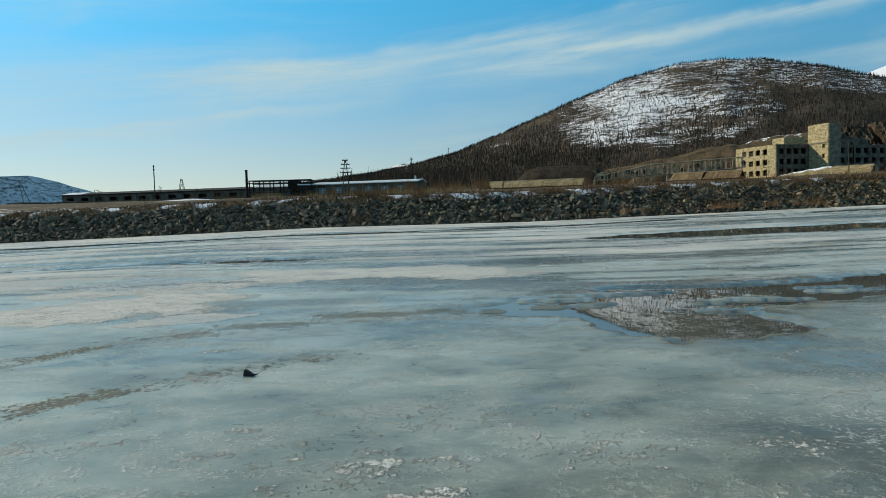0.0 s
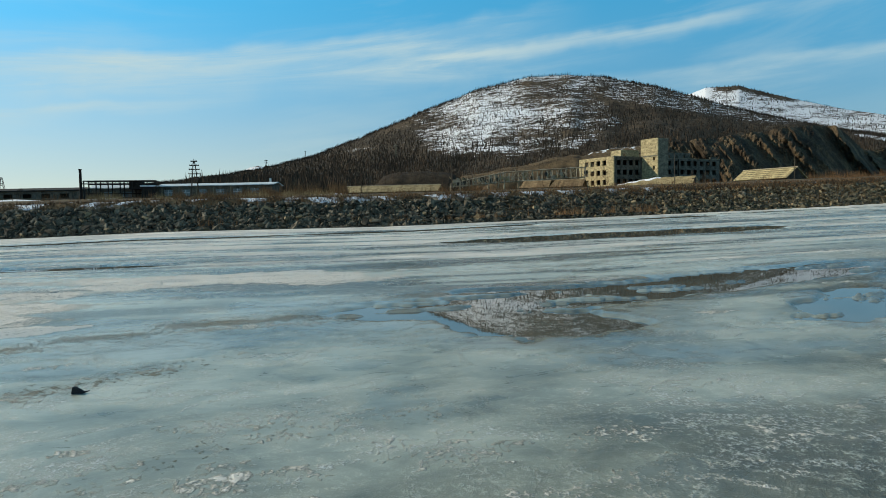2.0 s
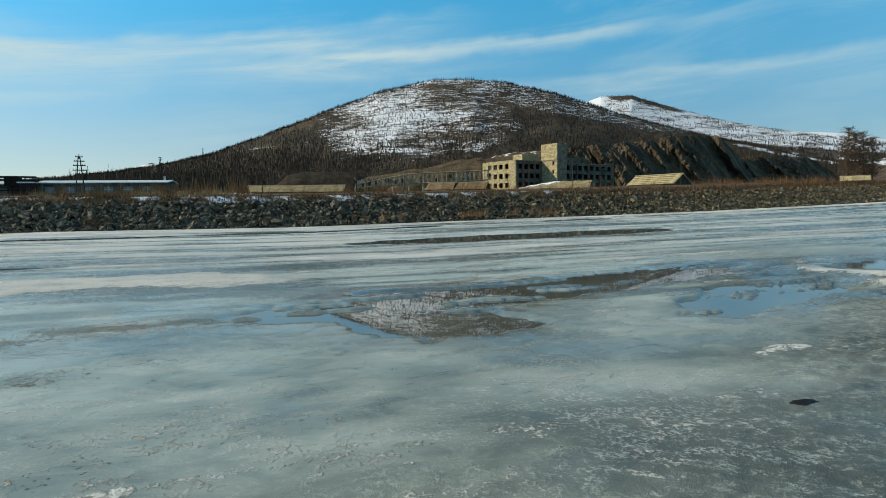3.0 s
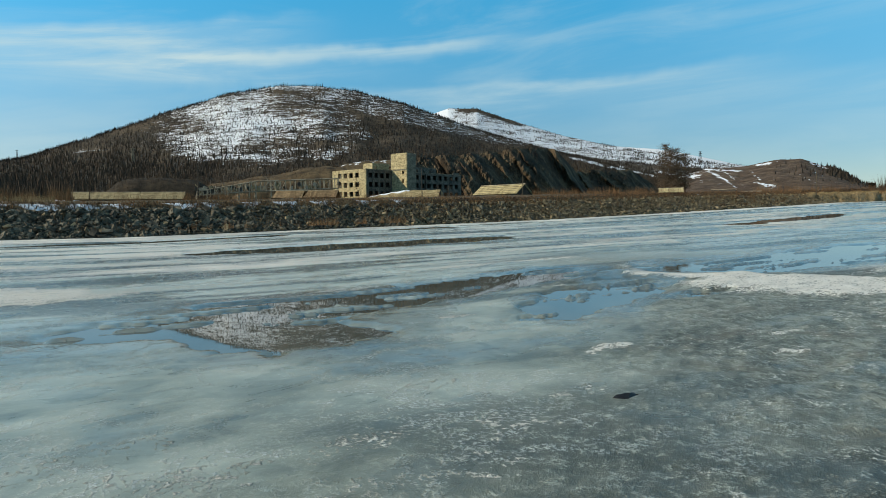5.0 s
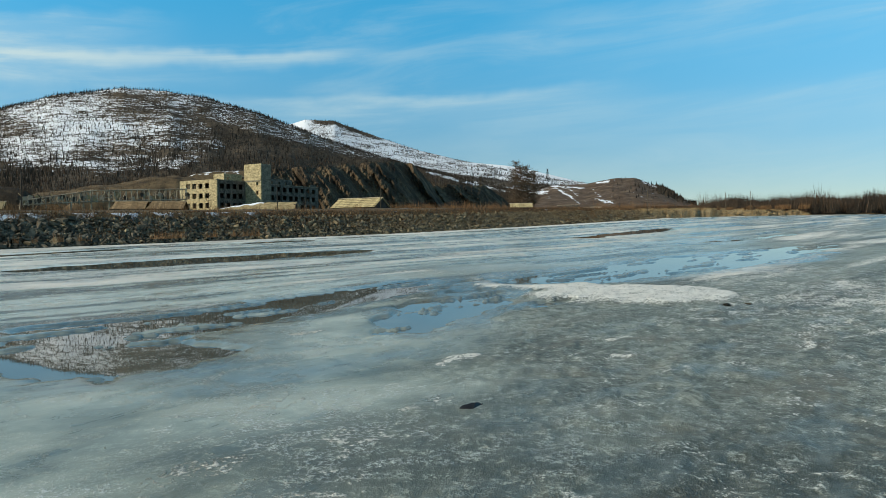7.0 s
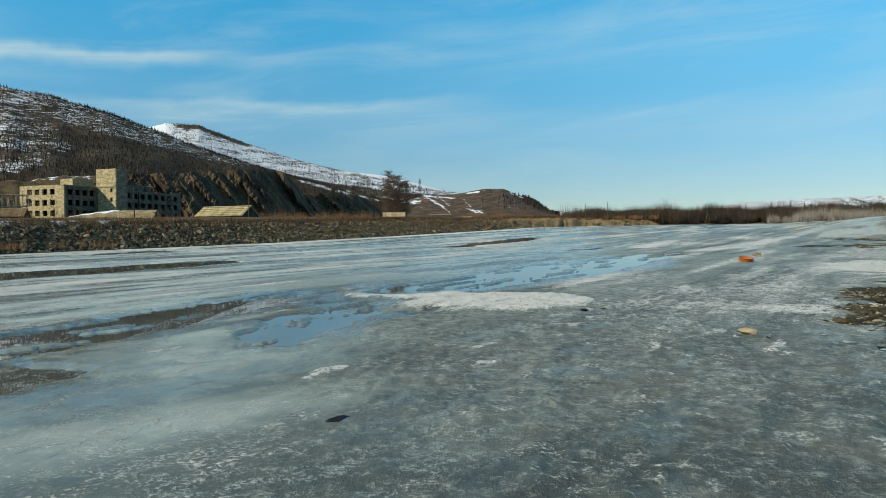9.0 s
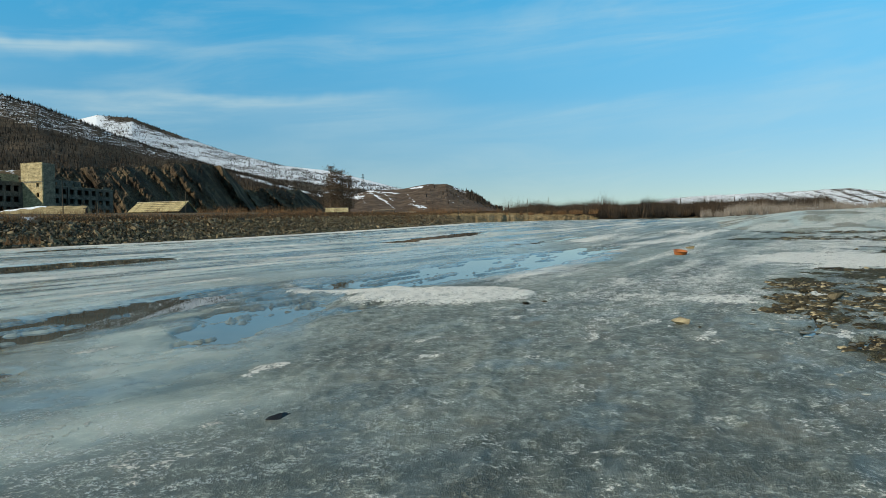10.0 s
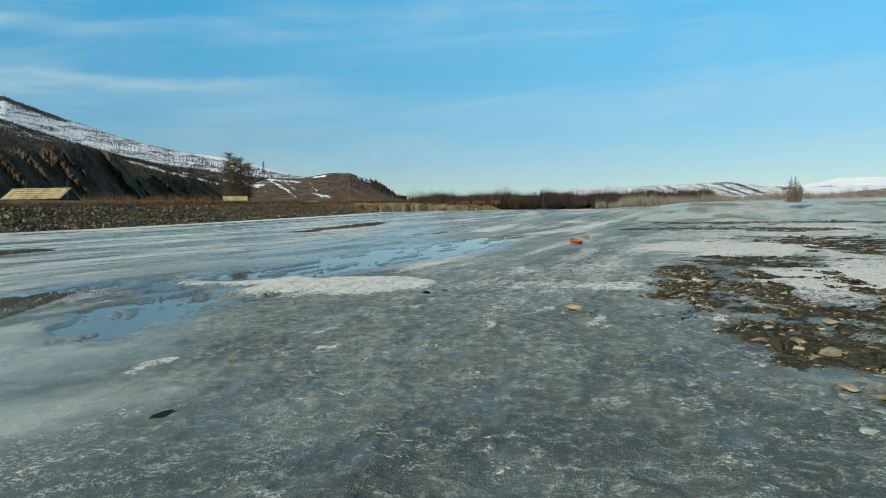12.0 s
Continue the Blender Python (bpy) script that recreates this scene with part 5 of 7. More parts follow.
PLANK = plain("weathered_planks", (0.19, 0.142, 0.072), (0.45, 0.35, 0.19), 0.8, 0.9, 0, 0.3, 0.02, (1, 1, 3), 10, 0.22)
PALE_SHEET = plain("pale_yellow_sheet", (0.30, 0.235, 0.115), (0.58, 0.47, 0.25), 0.8, 0.8, 0, 0.3, 0.02, (1, 1, 3), 10, 0.2)
RUST_PLANK = plain("rust_brown_planks", (0.13, 0.083, 0.042), (0.32, 0.215, 0.115), 0.8, 0.9, 0, 0.3, 0.02, (1, 1, 3), 10, 0.3)
DARK_WOOD = plain("dark_wood", (0.035, 0.028, 0.022), (0.10, 0.08, 0.06), 1.2, 0.9, 0, 0.2, 0.01)
GREY_WOOD = plain("grey_wood", (0.27, 0.215, 0.15), (0.54, 0.44, 0.31), 1.2, 0.9, 0, 0.2, 0.01)
RUSTED = plain("dark_rusted_steel", (0.012, 0.011, 0.011), (0.045, 0.035, 0.03), 1.0, 0.7, 0.3)
BLUE_PANE = plain("blue_painted_board", (0.13, 0.185, 0.20), (0.25, 0.315, 0.325), 1.0, 0.5)
CAP_SNOW = plain("snow_cap", (0.70, 0.71, 0.73), (0.84, 0.85, 0.87), 0.8, 0.9, 0, 0.4, 0.05)
# shade of the empty rooms, painted as a dark colour behind the openings
ROOM_SHADE = plain("room_shade", (0.03, 0.028, 0.025), (0.07, 0.065, 0.06), 0.5, 0.95, 0, 0)


def frame_at(origin, along):
    """A pose at origin whose x runs level along the given way and y points to the right-hand inside."""
    x = Vector((along[0], along[1], 0)).normalized()
    y = Vector((-x.y, x.x, 0))
    m = Matrix((x, y, Vector((0, 0, 1)))).transposed().to_4x4()
    m.translation = origin
    return m


def pierced(bag, m, w, h, th, holes):
    """A wall w long, h high, th thick in the xz plane of the matrix m, with rectangular holes (x0, z0, x1, z1) right through."""
    xs = sorted({0, w, *[q[0] for q in holes], *[q[2] for q in holes]})
    zs = sorted({0, h, *[q[1] for q in holes], *[q[3] for q in holes]})
    for z0, z1 in zip(zs, zs[1:]):
        run = None
        for x0, x1 in [*zip(xs, xs[1:]), (None, None)]:
            solid = x0 is not None and not any(q[0] <= x0 < q[2] and q[1] <= z0 < q[3] for q in holes)
            if solid:
                run = (run[0], x1) if run else (x0, x1)
            elif run:
                n = len(bag.v)
                bag.box(run[0], 0, z0, run[1], th, z1)
                bag.v[n:] = [tuple(m @ Vector(p)) for p in bag.v[n:]]
                run = None


def at(x, y, z, turn=0):
    return Matrix.Translation((x, y, z)) @ Matrix.Rotation(radians(turn), 4, "Z")


def rows_of(n, first, step_, wide, floors, tall, skip=()):
    return [(first + i * step_, z, first + i * step_ + wide, z + tall) for k, z in enumerate(floors) for i in range(n) if (i, k) not in skip]


def ruined_plant():
    o = polar(26.5, 0, 223)
    o.z = 8.0
    t = thing("ruined_plant", "abandoned three-storey pale masonry plant with empty windows", "building")
    t.matrix_world = frame_at(o, (0.966, 0.259))
    H, D = 10.3, 17.4
    floors = (1.2, 4.3, 7.5)
    def wall(name, m, w, h, holes, mat=SUNLIT_MASONRY, label="", th=0.45):
        b = Bag()
        pierced(b, m, w, h, th, holes)
        return b.put(name, mat, t, label)
    # sunlit end wall; long front in two lengths, back and far end painted darker as shade
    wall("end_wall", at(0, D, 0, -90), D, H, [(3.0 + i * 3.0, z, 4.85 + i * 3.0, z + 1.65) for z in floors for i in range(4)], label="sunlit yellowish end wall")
    wall("front_wall", at(0.45, 0, 0), 11.6, H - 0.3, rows_of(4, 0.9, 2.6, 1.75, (1.3, 4.3, 7.4), 1.65), SHADED_PLASTER)
    wall("front_wall", at(16.6, 0.4, 0), 32.6, H - 0.4, rows_of(10, 1.1, 3.1, 1.85, (1.6, 4.6, 7.6), 1.6), SHADED_PLASTER)
    wall("end_wall", at(49.2, 0.85, 0, 90), D - 0.9, H - 0.4, [(3.0 + i * 3.0, z, 4.85 + i * 3.0, z + 1.65) for z in floors for i in range(4)], SHADED_PLASTER)
    wall("back_wall", at(0.45, D - 0.45, 0), 48.3, H - 0.4, rows_of(14, 1.6, 3.2, 1.4, floors, 1.7), SHADED_PLASTER)
    # slabs added inside so that the rooms stay dark
    for z in (0.4, 3.55, 6.75):
        Bag().box(0.46, 0.46, z, 11.9, D - 0.46, z + 0.25).put("floor_slab", ROOM_SHADE, t)
        Bag().box(16.7, 0.9, z, 48.7, D - 0.46, z + 0.25).put("floor_slab", ROOM_SHADE, t)
    Bag().box(0.46, 0.46, H - 0.75, 11.9, D - 0.46, H - 0.45).box(12, 0.9, H - 0.75, 48.7, D - 0.46, H - 0.46).put("roof", DARK_ROOF, t)
    # unseen wall added behind the windows to keep the rooms dark
    Bag().box(0.5, 6.5, 0.7, 48.6, 6.8, H - 0.8).put("inner_wall", ROOM_SHADE, t)
    Bag().box(-0.08, -0.1, H - 0.28, 12.0, 0.46, H - 0.02).put("cornice", CONCRETE, t, "grey concrete cornice")
    Bag().box(16.7, 0.28, H - 0.42, 49.3, 0.9, H - 0.16).put("cornice", CONCRETE, t, "grey concrete cornice")
    # stair tower that stands out of the front; shade painted as a darker concrete tone
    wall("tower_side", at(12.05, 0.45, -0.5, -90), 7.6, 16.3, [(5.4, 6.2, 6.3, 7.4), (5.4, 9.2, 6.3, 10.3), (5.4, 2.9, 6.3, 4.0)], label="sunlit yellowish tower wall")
    wall("tower_front", at(12.5, -7.15, -0.5), 3.7, 16.2, [], CONCRETE)
    wall("tower_side", at(16.65, -7.15, -0.5, 90), 7.5, 16.3, [], CONCRETE)
    Bag().box(12.5, -0.01, -0.5, 16.2, 0.4, 15.8).put("tower_back", CONCRETE, t)
    Bag().box(12.5, -6.7, 14.3, 16.19, -0.02, 14.6).put("roof", DARK_ROOF, t)
    Bag().box(11.95, -7.25, 10.0, 12.05, 0.45, 10.35).put("cornice", CONCRETE, t, "grey concrete string course")
    # set-back attics
    b = Bag()
    pierced(b, at(8.0, 5.5, H - 0.5), 8.0, 3.1, 0.4, [(1.2, 1.1, 2.0, 2.0)])
    b.box(8.0, 5.9, H - 0.5, 8.4, 10.5, H + 2.6).box(8.4, 5.9, H + 2.3, 16.0, 10.5, H + 2.6)
    b.put("attic", SUNLIT_MASONRY, t, "pale rooftop attic block")
    b = Bag()
    pierced(b, at(18.5, 7.0, H - 0.5), 23.5, 2.9, 0.4, rows_of(6, 1.8, 3.6, 1.0, (0.9,), 1.1))
    b.box(18.5, 7.4, H + 2.1, 42.0, 13.0, H + 2.4)
    b.put("attic", SHADED_PLASTER, t, "grey rooftop attic storey")
    Bag().box(44.6, 0.4, H - 0.42, 48.0, 1.0, H + 0.5).put("parapet", SHADED_PLASTER, t, "broken parapet")
    Bag().box(29.0, 0.2, 0.4, 29.2, 0.395, H - 0.5).put("downpipe", RUSTED, t)
    return t


ruined_plant()


def long_barn():
    a, b = stand(-29.7, 292), stand(-16.0, 248)
    a.z = b.z = min(a.z, b.z) - 0.1
    L = (b - a).length
    t = thing("long_barn", "long low abandoned barn with broken windows and tarred roof", "building")
    t.matrix_world = frame_at(a, b - a)
    bg_ = Bag()
    pierced(bg_, at(0, 0, 0), L, 3.2, 0.4, [(2.2 + i * 6.1, 1.0, 5.2 + i * 6.1, 2.4) for i in range(int(L / 6.1))])
    bg_.put("front_wall", SHADED_PLASTER, t, "stained grey plaster wall")
    Bag().box(0, 9.6, 0, L, 10, 3.2).put("back_wall", SHADED_PLASTER, t)
    Bag().prism([(0, 0.4, 0), (0, 9.6, 0), (0, 9.6, 3.2), (0, 5, 4.1), (0, 0.4, 3.2)], (0.4, 0, 0)).put("gable", SHADED_PLASTER, t)
    Bag().prism([(L - 0.4, 0.4, 0), (L - 0.4, 9.6, 0), (L - 0.4, 9.6, 3.2), (L - 0.4, 5, 4.1), (L - 0.4, 0.4, 3.2)], (0.4, 0, 0)).put("gable", SHADED_PLASTER, t)
    Bag().prism([(-0.5, -0.6, 3.22), (-0.5, 5, 4.12), (-0.5, 10.6, 3.22), (-0.5, 10.6, 3.6), (-0.5, 5, 4.5), (-0.5, -0.6, 3.6)], (L + 1, 0, 0)).put("roof", DARK_ROOF, t)
    # added backing that makes the broken windows look dark
    Bag().box(0.5, 5.2, 0, L - 0.5, 5.5, 3.1).put("inner_wall", ROOM_SHADE, t)
    for i in range(0, int(L / 6.1)):
        Bag().box(2.1 + i * 6.1, -0.06, 0.88, 5.3 + i * 6.1, 0.1, 0.99).put("sill", CONCRETE, t)
    Bag().prism([(-0.3, -0.62, 3.62), (-0.3, 5, 4.52), (-0.3, 5, 4.65), (-0.3, -0.62, 3.7)], (9.0, 0, 0)).put("snow_cap", CAP_SNOW, t, "thin roof snow")
    return t


long_barn()


def steel_frame():
    a, b = stand(-16.1, 236), stand(-11.1, 232)
    a.z = b.z = min(a.z, b.z) - 0.1
    L = (b - a).length
    t = thing("gantry_frame", "dark rusted steel gantry frame round a roofless hall", "gantry")
    t.matrix_world = frame_at(a, b - a)
    for y in (0.0, 6.0):
        for i in range(7):
            x = L * i / 6
            Bag().box(x - 0.16, y - 0.16, 0, x + 0.16, y + 0.16, 6.0).put("post", RUSTED, t)
        for z in (5.85, 4.95, 2.0):
            if y or z > 3:
                Bag().box(-0.3, y - 0.2, z, L + 0.3, y + 0.2, z + 0.3).put("beam", RUSTED, t)
    for i in range(13):
        x = L * i / 12
        Bag().bar((x, 0, 4.9), (x + (0.8 if i % 2 else -0.8), 0, 6.0), 0.06).put("brace", RUSTED, t)
        Bag().box(x - 0.1, 0, 5.9, x + 0.1, 6, 6.08).put("cross_beam", RUSTED, t)
    Bag().box(L * 0.62, 0.3, 3.3, L * 0.80, 5.7, 6.1).put("bunker", RUSTED, t, "black hanging bunker")
    Bag().box(L * 0.80, -0.3, 0.2, L * 0.99, 5.7, 4.1).put("cabin", RUSTED, t, "black sheet-steel cabin")
    Bag().box(L * 0.78, -0.6, 4.1, L * 1.0, 5.9, 4.5).put("snow_cap", CAP_SNOW, t, "snow-covered flat roof")
    h = Bag()
    pierced(h, at(0.5, 7.2, 0), L - 1, 3.9, 0.3, [(L * 0.17, 1.0, L * 0.30, 2.8), (L * 0.44, 1.0, L * 0.57, 2.8)])
    h.put("hall_wall", SHADED_PLASTER, t, "grey hall wall")
    Bag().box(L * 0.17 + 0.5, 7.28, 1.0, L * 0.30 + 0.5, 7.4, 2.8).put("window_board", BLUE_PANE, t, "faded blue boarded window")
    Bag().box(L * 0.44 + 0.5, 7.28, 1.0, L * 0.57 + 0.5, 7.4, 2.8).put("window_board", BLUE_PANE, t, "faded blue boarded window")
    Bag().prism([(0, 6.9, 3.9), (0, 12, 5.0), (0, 12, 5.25), (0, 6.9, 4.15)], (L * 0.6, 0, 0)).put("hall_roof", LIGHT_ROOF, t, "snowy hall roof")
    Bag().box(0.2, -0.1, 1.9, L * 0.62, 0.1, 2.15).put("rail", RUSTED, t)
    return t


steel_frame()


def workshop():
    a, b = stand(-11.0, 236), stand(-2.2, 224)
    a.z = b.z = min(a.z, b.z) - 0.1
    L = (b - a).length
    t = thing("workshop", "long grey workshop with pale sheet roof and blue windows", "building")
    t.matrix_world = frame_at(a, b - a)
    holes = [(2.2 + i * 5.6, 0.9, 5.0 + i * 5.6, 2.9) for i in range(int((L - 5) / 5.6) + 1)]
    w = Bag()
    pierced(w, at(0, 0, 0), L, 4.0, 0.35, holes)
    w.put("front_wall", SHADED_PLASTER, t)
    Bag().box(0, 11.65, 0, L, 12, 4.0).put("back_wall", SHADED_PLASTER, t)
    for x in (0, L - 0.35):
        Bag().prism([(x, 0.35, 0), (x, 11.65, 0), (x, 11.65, 4.0), (x, 6, 4.9), (x, 0.35, 4.0)], (0.35, 0, 0)).put("gable", SHADED_PLASTER, t)
    Bag().prism([(-0.7, -0.8, 3.9), (-0.7, 6, 4.8), (-0.7, 12.8, 3.9), (-0.7, 12.8, 4.15), (-0.7, 6, 5.1), (-0.7, -0.8, 4.15)], (L + 1.4, 0, 0)).put("roof", LIGHT_ROOF, t, "pale grey sheet-metal roof")
    for x0, z0, x1, z1 in holes:
        win = Bag().box(x0, 0.16, z0, x1, 0.22, z1).put("window", BLUE_PANE, t, "faded blue window")
        Bag().box((x0 + x1) / 2 - 0.08, 0.1, z0, (x0 + x1) / 2 + 0.08, 0.16, z1).box(x0, 0.1, 1.9, (x0 + x1) / 2 - 0.08, 0.16, 2.02).box((x0 + x1) / 2 + 0.08, 0.1, 1.9, x1, 0.16, 2.02).put("window_bars", LIGHT_ROOF, win)
        Bag().box(x0 - 0.9, -0.12, 0, x0 - 0.5, -0.003, 3.9).put("pilaster", CONCRETE, t)
    Bag().box(L * 0.96, 3, 5.0, L * 0.975, 3.5, 6.1).put("vent_pipe", LIGHT_ROOF, t)
    return t


workshop()


def plank_roof(name, label, a, b, rise, reach, mat=PLANK, panels=12, back=True, ends=True, wall=0.35, hip=0.0, battens=0):
    """A hut whose broad roof of boards comes down almost to the ground; the ridge runs from a to b."""
    a, b = a.copy(), b.copy()
    a.z = b.z = min(a.z, b.z) - 0.15
    L = (b - a).length
    t = thing(name, label, "shed", group="low sheds behind the embankment")
    t.matrix_world = frame_at(a, b - a)
    for i in range(panels):
        x0, x1 = L * i / panels, L * (i + 1) / panels - 0.03
        dz = 0.02 * math.sin(i * 2.3)
        Bag().prism([(x0, -reach, wall + dz), (x0 + hip * (i == 0), 0, wall + rise + dz), (x0 + hip * (i == 0), 0.0, wall + rise + 0.12 + dz), (x0, -reach - 0.1, wall + 0.12 + dz)], (x1 - x0, 0, 0)).put("roof_panel", mat, t)
        if back:
            Bag().prism([(x0, reach, wall), (x0, 0.03, wall + rise), (x0, 0.03, wall + rise + 0.1), (x0, reach + 0.1, wall + 0.1)], (x1 - x0, 0, 0)).put("roof_panel", mat, t)
    for i in range(battens):
        k = (i + 0.5) / battens
        Bag().bar((0, -reach * (1 - k) - 0.02, wall + rise * k + 0.15), (L - 0.05, -reach * (1 - k) - 0.02, wall + rise * k + 0.15), 0.045, None, 4).put("batten", DARK_WOOD, t)
    Bag().box(0.1, -reach + 0.3, -0.3, L - 0.1, -reach + 0.5, wall + 0.1).put("front_wall", DARK_WOOD, t)
    Bag().box(0.1, reach - 0.5, -0.3, L - 0.1, reach - 0.3, wall + 0.1).put("back_wall", DARK_WOOD, t)
    if ends:
        for x in (0.25, L - 0.4):
            Bag().prism([(x, -reach + 0.5, -0.3), (x, reach - 0.5, -0.3), (x, reach - 0.5, wall), (x, 0, wall + rise - 0.05), (x, -reach + 0.5, wall)], (0.15, 0, 0)).put("gable", DARK_WOOD, t, "dark board gable")
    Bag().bar((-0.2, 0, wall + rise + 0.1), (L + 0.1, 0, wall + rise + 0.1), 0.09, None, 5).put("ridge_beam", GREY_WOOD, t)
    return t


plank_roof("plank_shed", "long low shed with weathered tan board roof", stand(4.0, 156), stand(12.0, 152), 1.55, 3.0, panels=40)
plank_roof("plank_shed", "low hipped shed roof of tan boards under the gallery", stand(18.9, 176), stand(21.4, 174), 1.9, 3.2, RUST_PLANK, panels=14, ends=False, hip=1.0)
plank_roof("plank_shed", "low hipped shed roof of tan boards beside the plant", stand(21.5, 174), stand(24.2, 172), 1.9, 3.2, RUST_PLANK, panels=14, ends=False, hip=0.6)
plank_roof("tin_shed", "small shed with ribbed yellowish sheet roof and dark gable", stand(36.4, 168), stand(40.1, 160), 2.3, 3.4, PALE_SHEET, panels=22, wall=0.5, battens=5)
plank_roof("plank_hut", "small tan board hut roof by the larches", stand(51.0, 150), stand(52.9, 150), 0.95, 2.2, PALE_SHEET, panels=5, wall=0.55)
plank_roof("plank_hut", "low brown ruined hut by the spoil mound", stand(55.0, 185), stand(56.8, 184), 1.2, 2.2, DARK_WOOD, panels=5)
plank_roof("plank_hut", "low grey ruined hut by the spoil mound", stand(57.2, 190), stand(58.6, 189), 0.8, 1.8, GREY_WOOD, panels=4)


def cellar_mound():
    """A half-buried store with snow on its back and an open gable."""
    a, b = stand(26.6, 172), stand(32.9, 166)
    a.z = b.z = min(a.z, b.z) - 0.2
    L = (b - a).length
    t = thing("earth_cellar", "half-buried cellar with earth roof, snow and dark gable", "cellar")
    t.matrix_world = frame_at(a, b - a)
    n = 24
    v, f = [], []
    for i in range(n + 1):
        x = L * i / n
        top = 1.95 * min(1, 0.15 + 0.95 * (i / (0.62 * n)) ** 0.75) if i < 0.62 * n else 2.05
        top = top + 0.06 * math.sin(i * 1.7)
        v += [(x, -3.2, -0.3), (x, -1.6, top * 0.55), (x, 0, top), (x, 2, top * 0.7), (x, 3.4, -0.3)]
    for i in range(n):
        for k in range(4):
            f.append((i * 5 + k, i * 5 + 5 + k, i * 5 + 6 + k, i * 5 + 1 + k))
    f += [(0, 1, 2, 3, 4), tuple(n * 5 + k for k in (4, 3, 2, 1, 0))]
    b_ = Bag()
    b_.v, b_.f = v, f
    b_.put("earth_roof", PLANK, t, "earth and board roof")
    s = Bag()
    for i in range(1, int(n * 0.60)):
        x = L * i / n
        p0, p1, p2, p3 = v[i * 5 + 1], v[i * 5 + 2], v[i * 5 + 6], v[i * 5 + 7]
        e = 0.35 + 0.25 * math.sin(i * 1.3)
        q0 = tuple(p0[k] * e + p1[k] * (1 - e) for k in range(3))
        e = 0.35 + 0.25 * math.sin((i + 1) * 1.3)
        q2 = tuple(p2[k] * e + p3[k] * (1 - e) for k in range(3))
        s.poly([(*q0[:2], q0[2] + 0.02), (*q2[:2], q2[2] + 0.02), (*p3[:2], p3[2] + 0.14), (*p1[:2], p1[2] + 0.14), (p1[0], 1.0, p1[2]), (p3[0], 1.0, p3[2])], [(0, 1, 2, 3), (3, 2, 5, 4)])
    s.put("snow_cap", CAP_SNOW, t, "melting snow on the roof")
    # solid dark panel painted as the shade inside the open gable
    Bag().prism([(L - 0.5, -2.6, 0.0), (L - 0.5, -1.2, 1.45), (L - 0.5, 0.2, 1.75), (L - 0.5, 0.2, 0.0)], (0.53, 0, 0)).put("gable", DARK_WOOD, t, "dark panel for the shaded open gable")
    return t


cellar_mound()


def gallery():
    """The timber conveyor gallery that climbs towards the plant."""
    t = thing("conveyor_gallery", "weathered timber conveyor gallery on trestle posts", "gallery")
    pts = [polar(12.8, 2.05, 212), polar(17.4, 2.36, 214), polar(24.2, 2.62, 218)]
    rise = 3.1
    gr = random.Random(8)
    for a, b, n in ((pts[0], pts[1], 17), (pts[1], pts[2], 17)):
        d = b - a
        side = Vector((-d.y, d.x, 0)).normalized() * 1.1
        for s in (-1, 1):
            o = side * s
            lo = Bag().bar(a + o, b + o, 0.15, None, 4).put("lower_chord", GREY_WOOD, t)
            hi0 = Vector((0, 0, 0.35 * rise if a is pts[0] else rise))
            hi1 = Vector((0, 0, rise))
            Bag().bar(a + o + hi0, b + o + hi1, 0.13, None, 4).put("upper_chord", GREY_WOOD, t)
            for i in range(n + 1):
                k = i / n
                p = a + d * k + o
                top = p + hi0.lerp(hi1, k)
                Bag().bar(p - Vector((0, 0, gr.uniform(0, 0.7))), top + Vector((gr.gauss(0, 0.25), 0, gr.uniform(-0.5, 0.45))), 0.13, None, 4).put("strut", GREY_WOOD, t)
                if gr.random() < 0.45:
                    lean_ = Vector((gr.gauss(0, 1.2), gr.gauss(0, 0.6), gr.uniform(-0.6, 1.0)))
                    Bag().bar(p + Vector((0, 0, gr.uniform(-0.4, 1.4))), p + lean_ + Vector((0, 0, gr.uniform(0.6, 3.0))), 0.08, None, 4).put("loose_beam", gr.choice((GREY_WOOD, DARK_WOOD, PLANK)), t)
                if gr.random() < 0.4:
                    Bag().box(-0.55, -0.05, -0.6, 0.55, 0.05, 0.6).put("board", gr.choice((PLANK, DARK_WOOD, GREY_WOOD)), t).matrix_basis = Matrix.Translation(p + Vector((gr.uniform(-0.5, 0.5), -0.2 * s, gr.uniform(0.4, 2.0)))) @ Matrix.Rotation(gr.uniform(-0.4, 0.4), 4, "Y")
                if i < n and gr.random() < 0.45:
                    k2 = (i + 1) / n
                    q = a + d * k2 + o + hi0.lerp(hi1, k2)
                    Bag().bar(p, q, 0.075, None, 4).put("diagonal", GREY_WOOD if s < 0 else DARK_WOOD, t)
        Bag().prism([a - side, a + side, b + side, b - side], (0, 0, 0.18)).put("deck", DARK_WOOD, t)
        for i in range(0, n + 1, 3):
            p = a + d * (i / n)
            foot = p.copy()
            foot.z = float(land(np.float64(p.x), np.float64(p.y))) - 0.4
            if p.z - foot.z > 0.8:
                for s in (-1, 1):
                    Bag().bar(foot + side * s * 1.3, p + side * s, 0.14, None, 5).put("trestle_post", GREY_WOOD, t)
    return t


gallery()


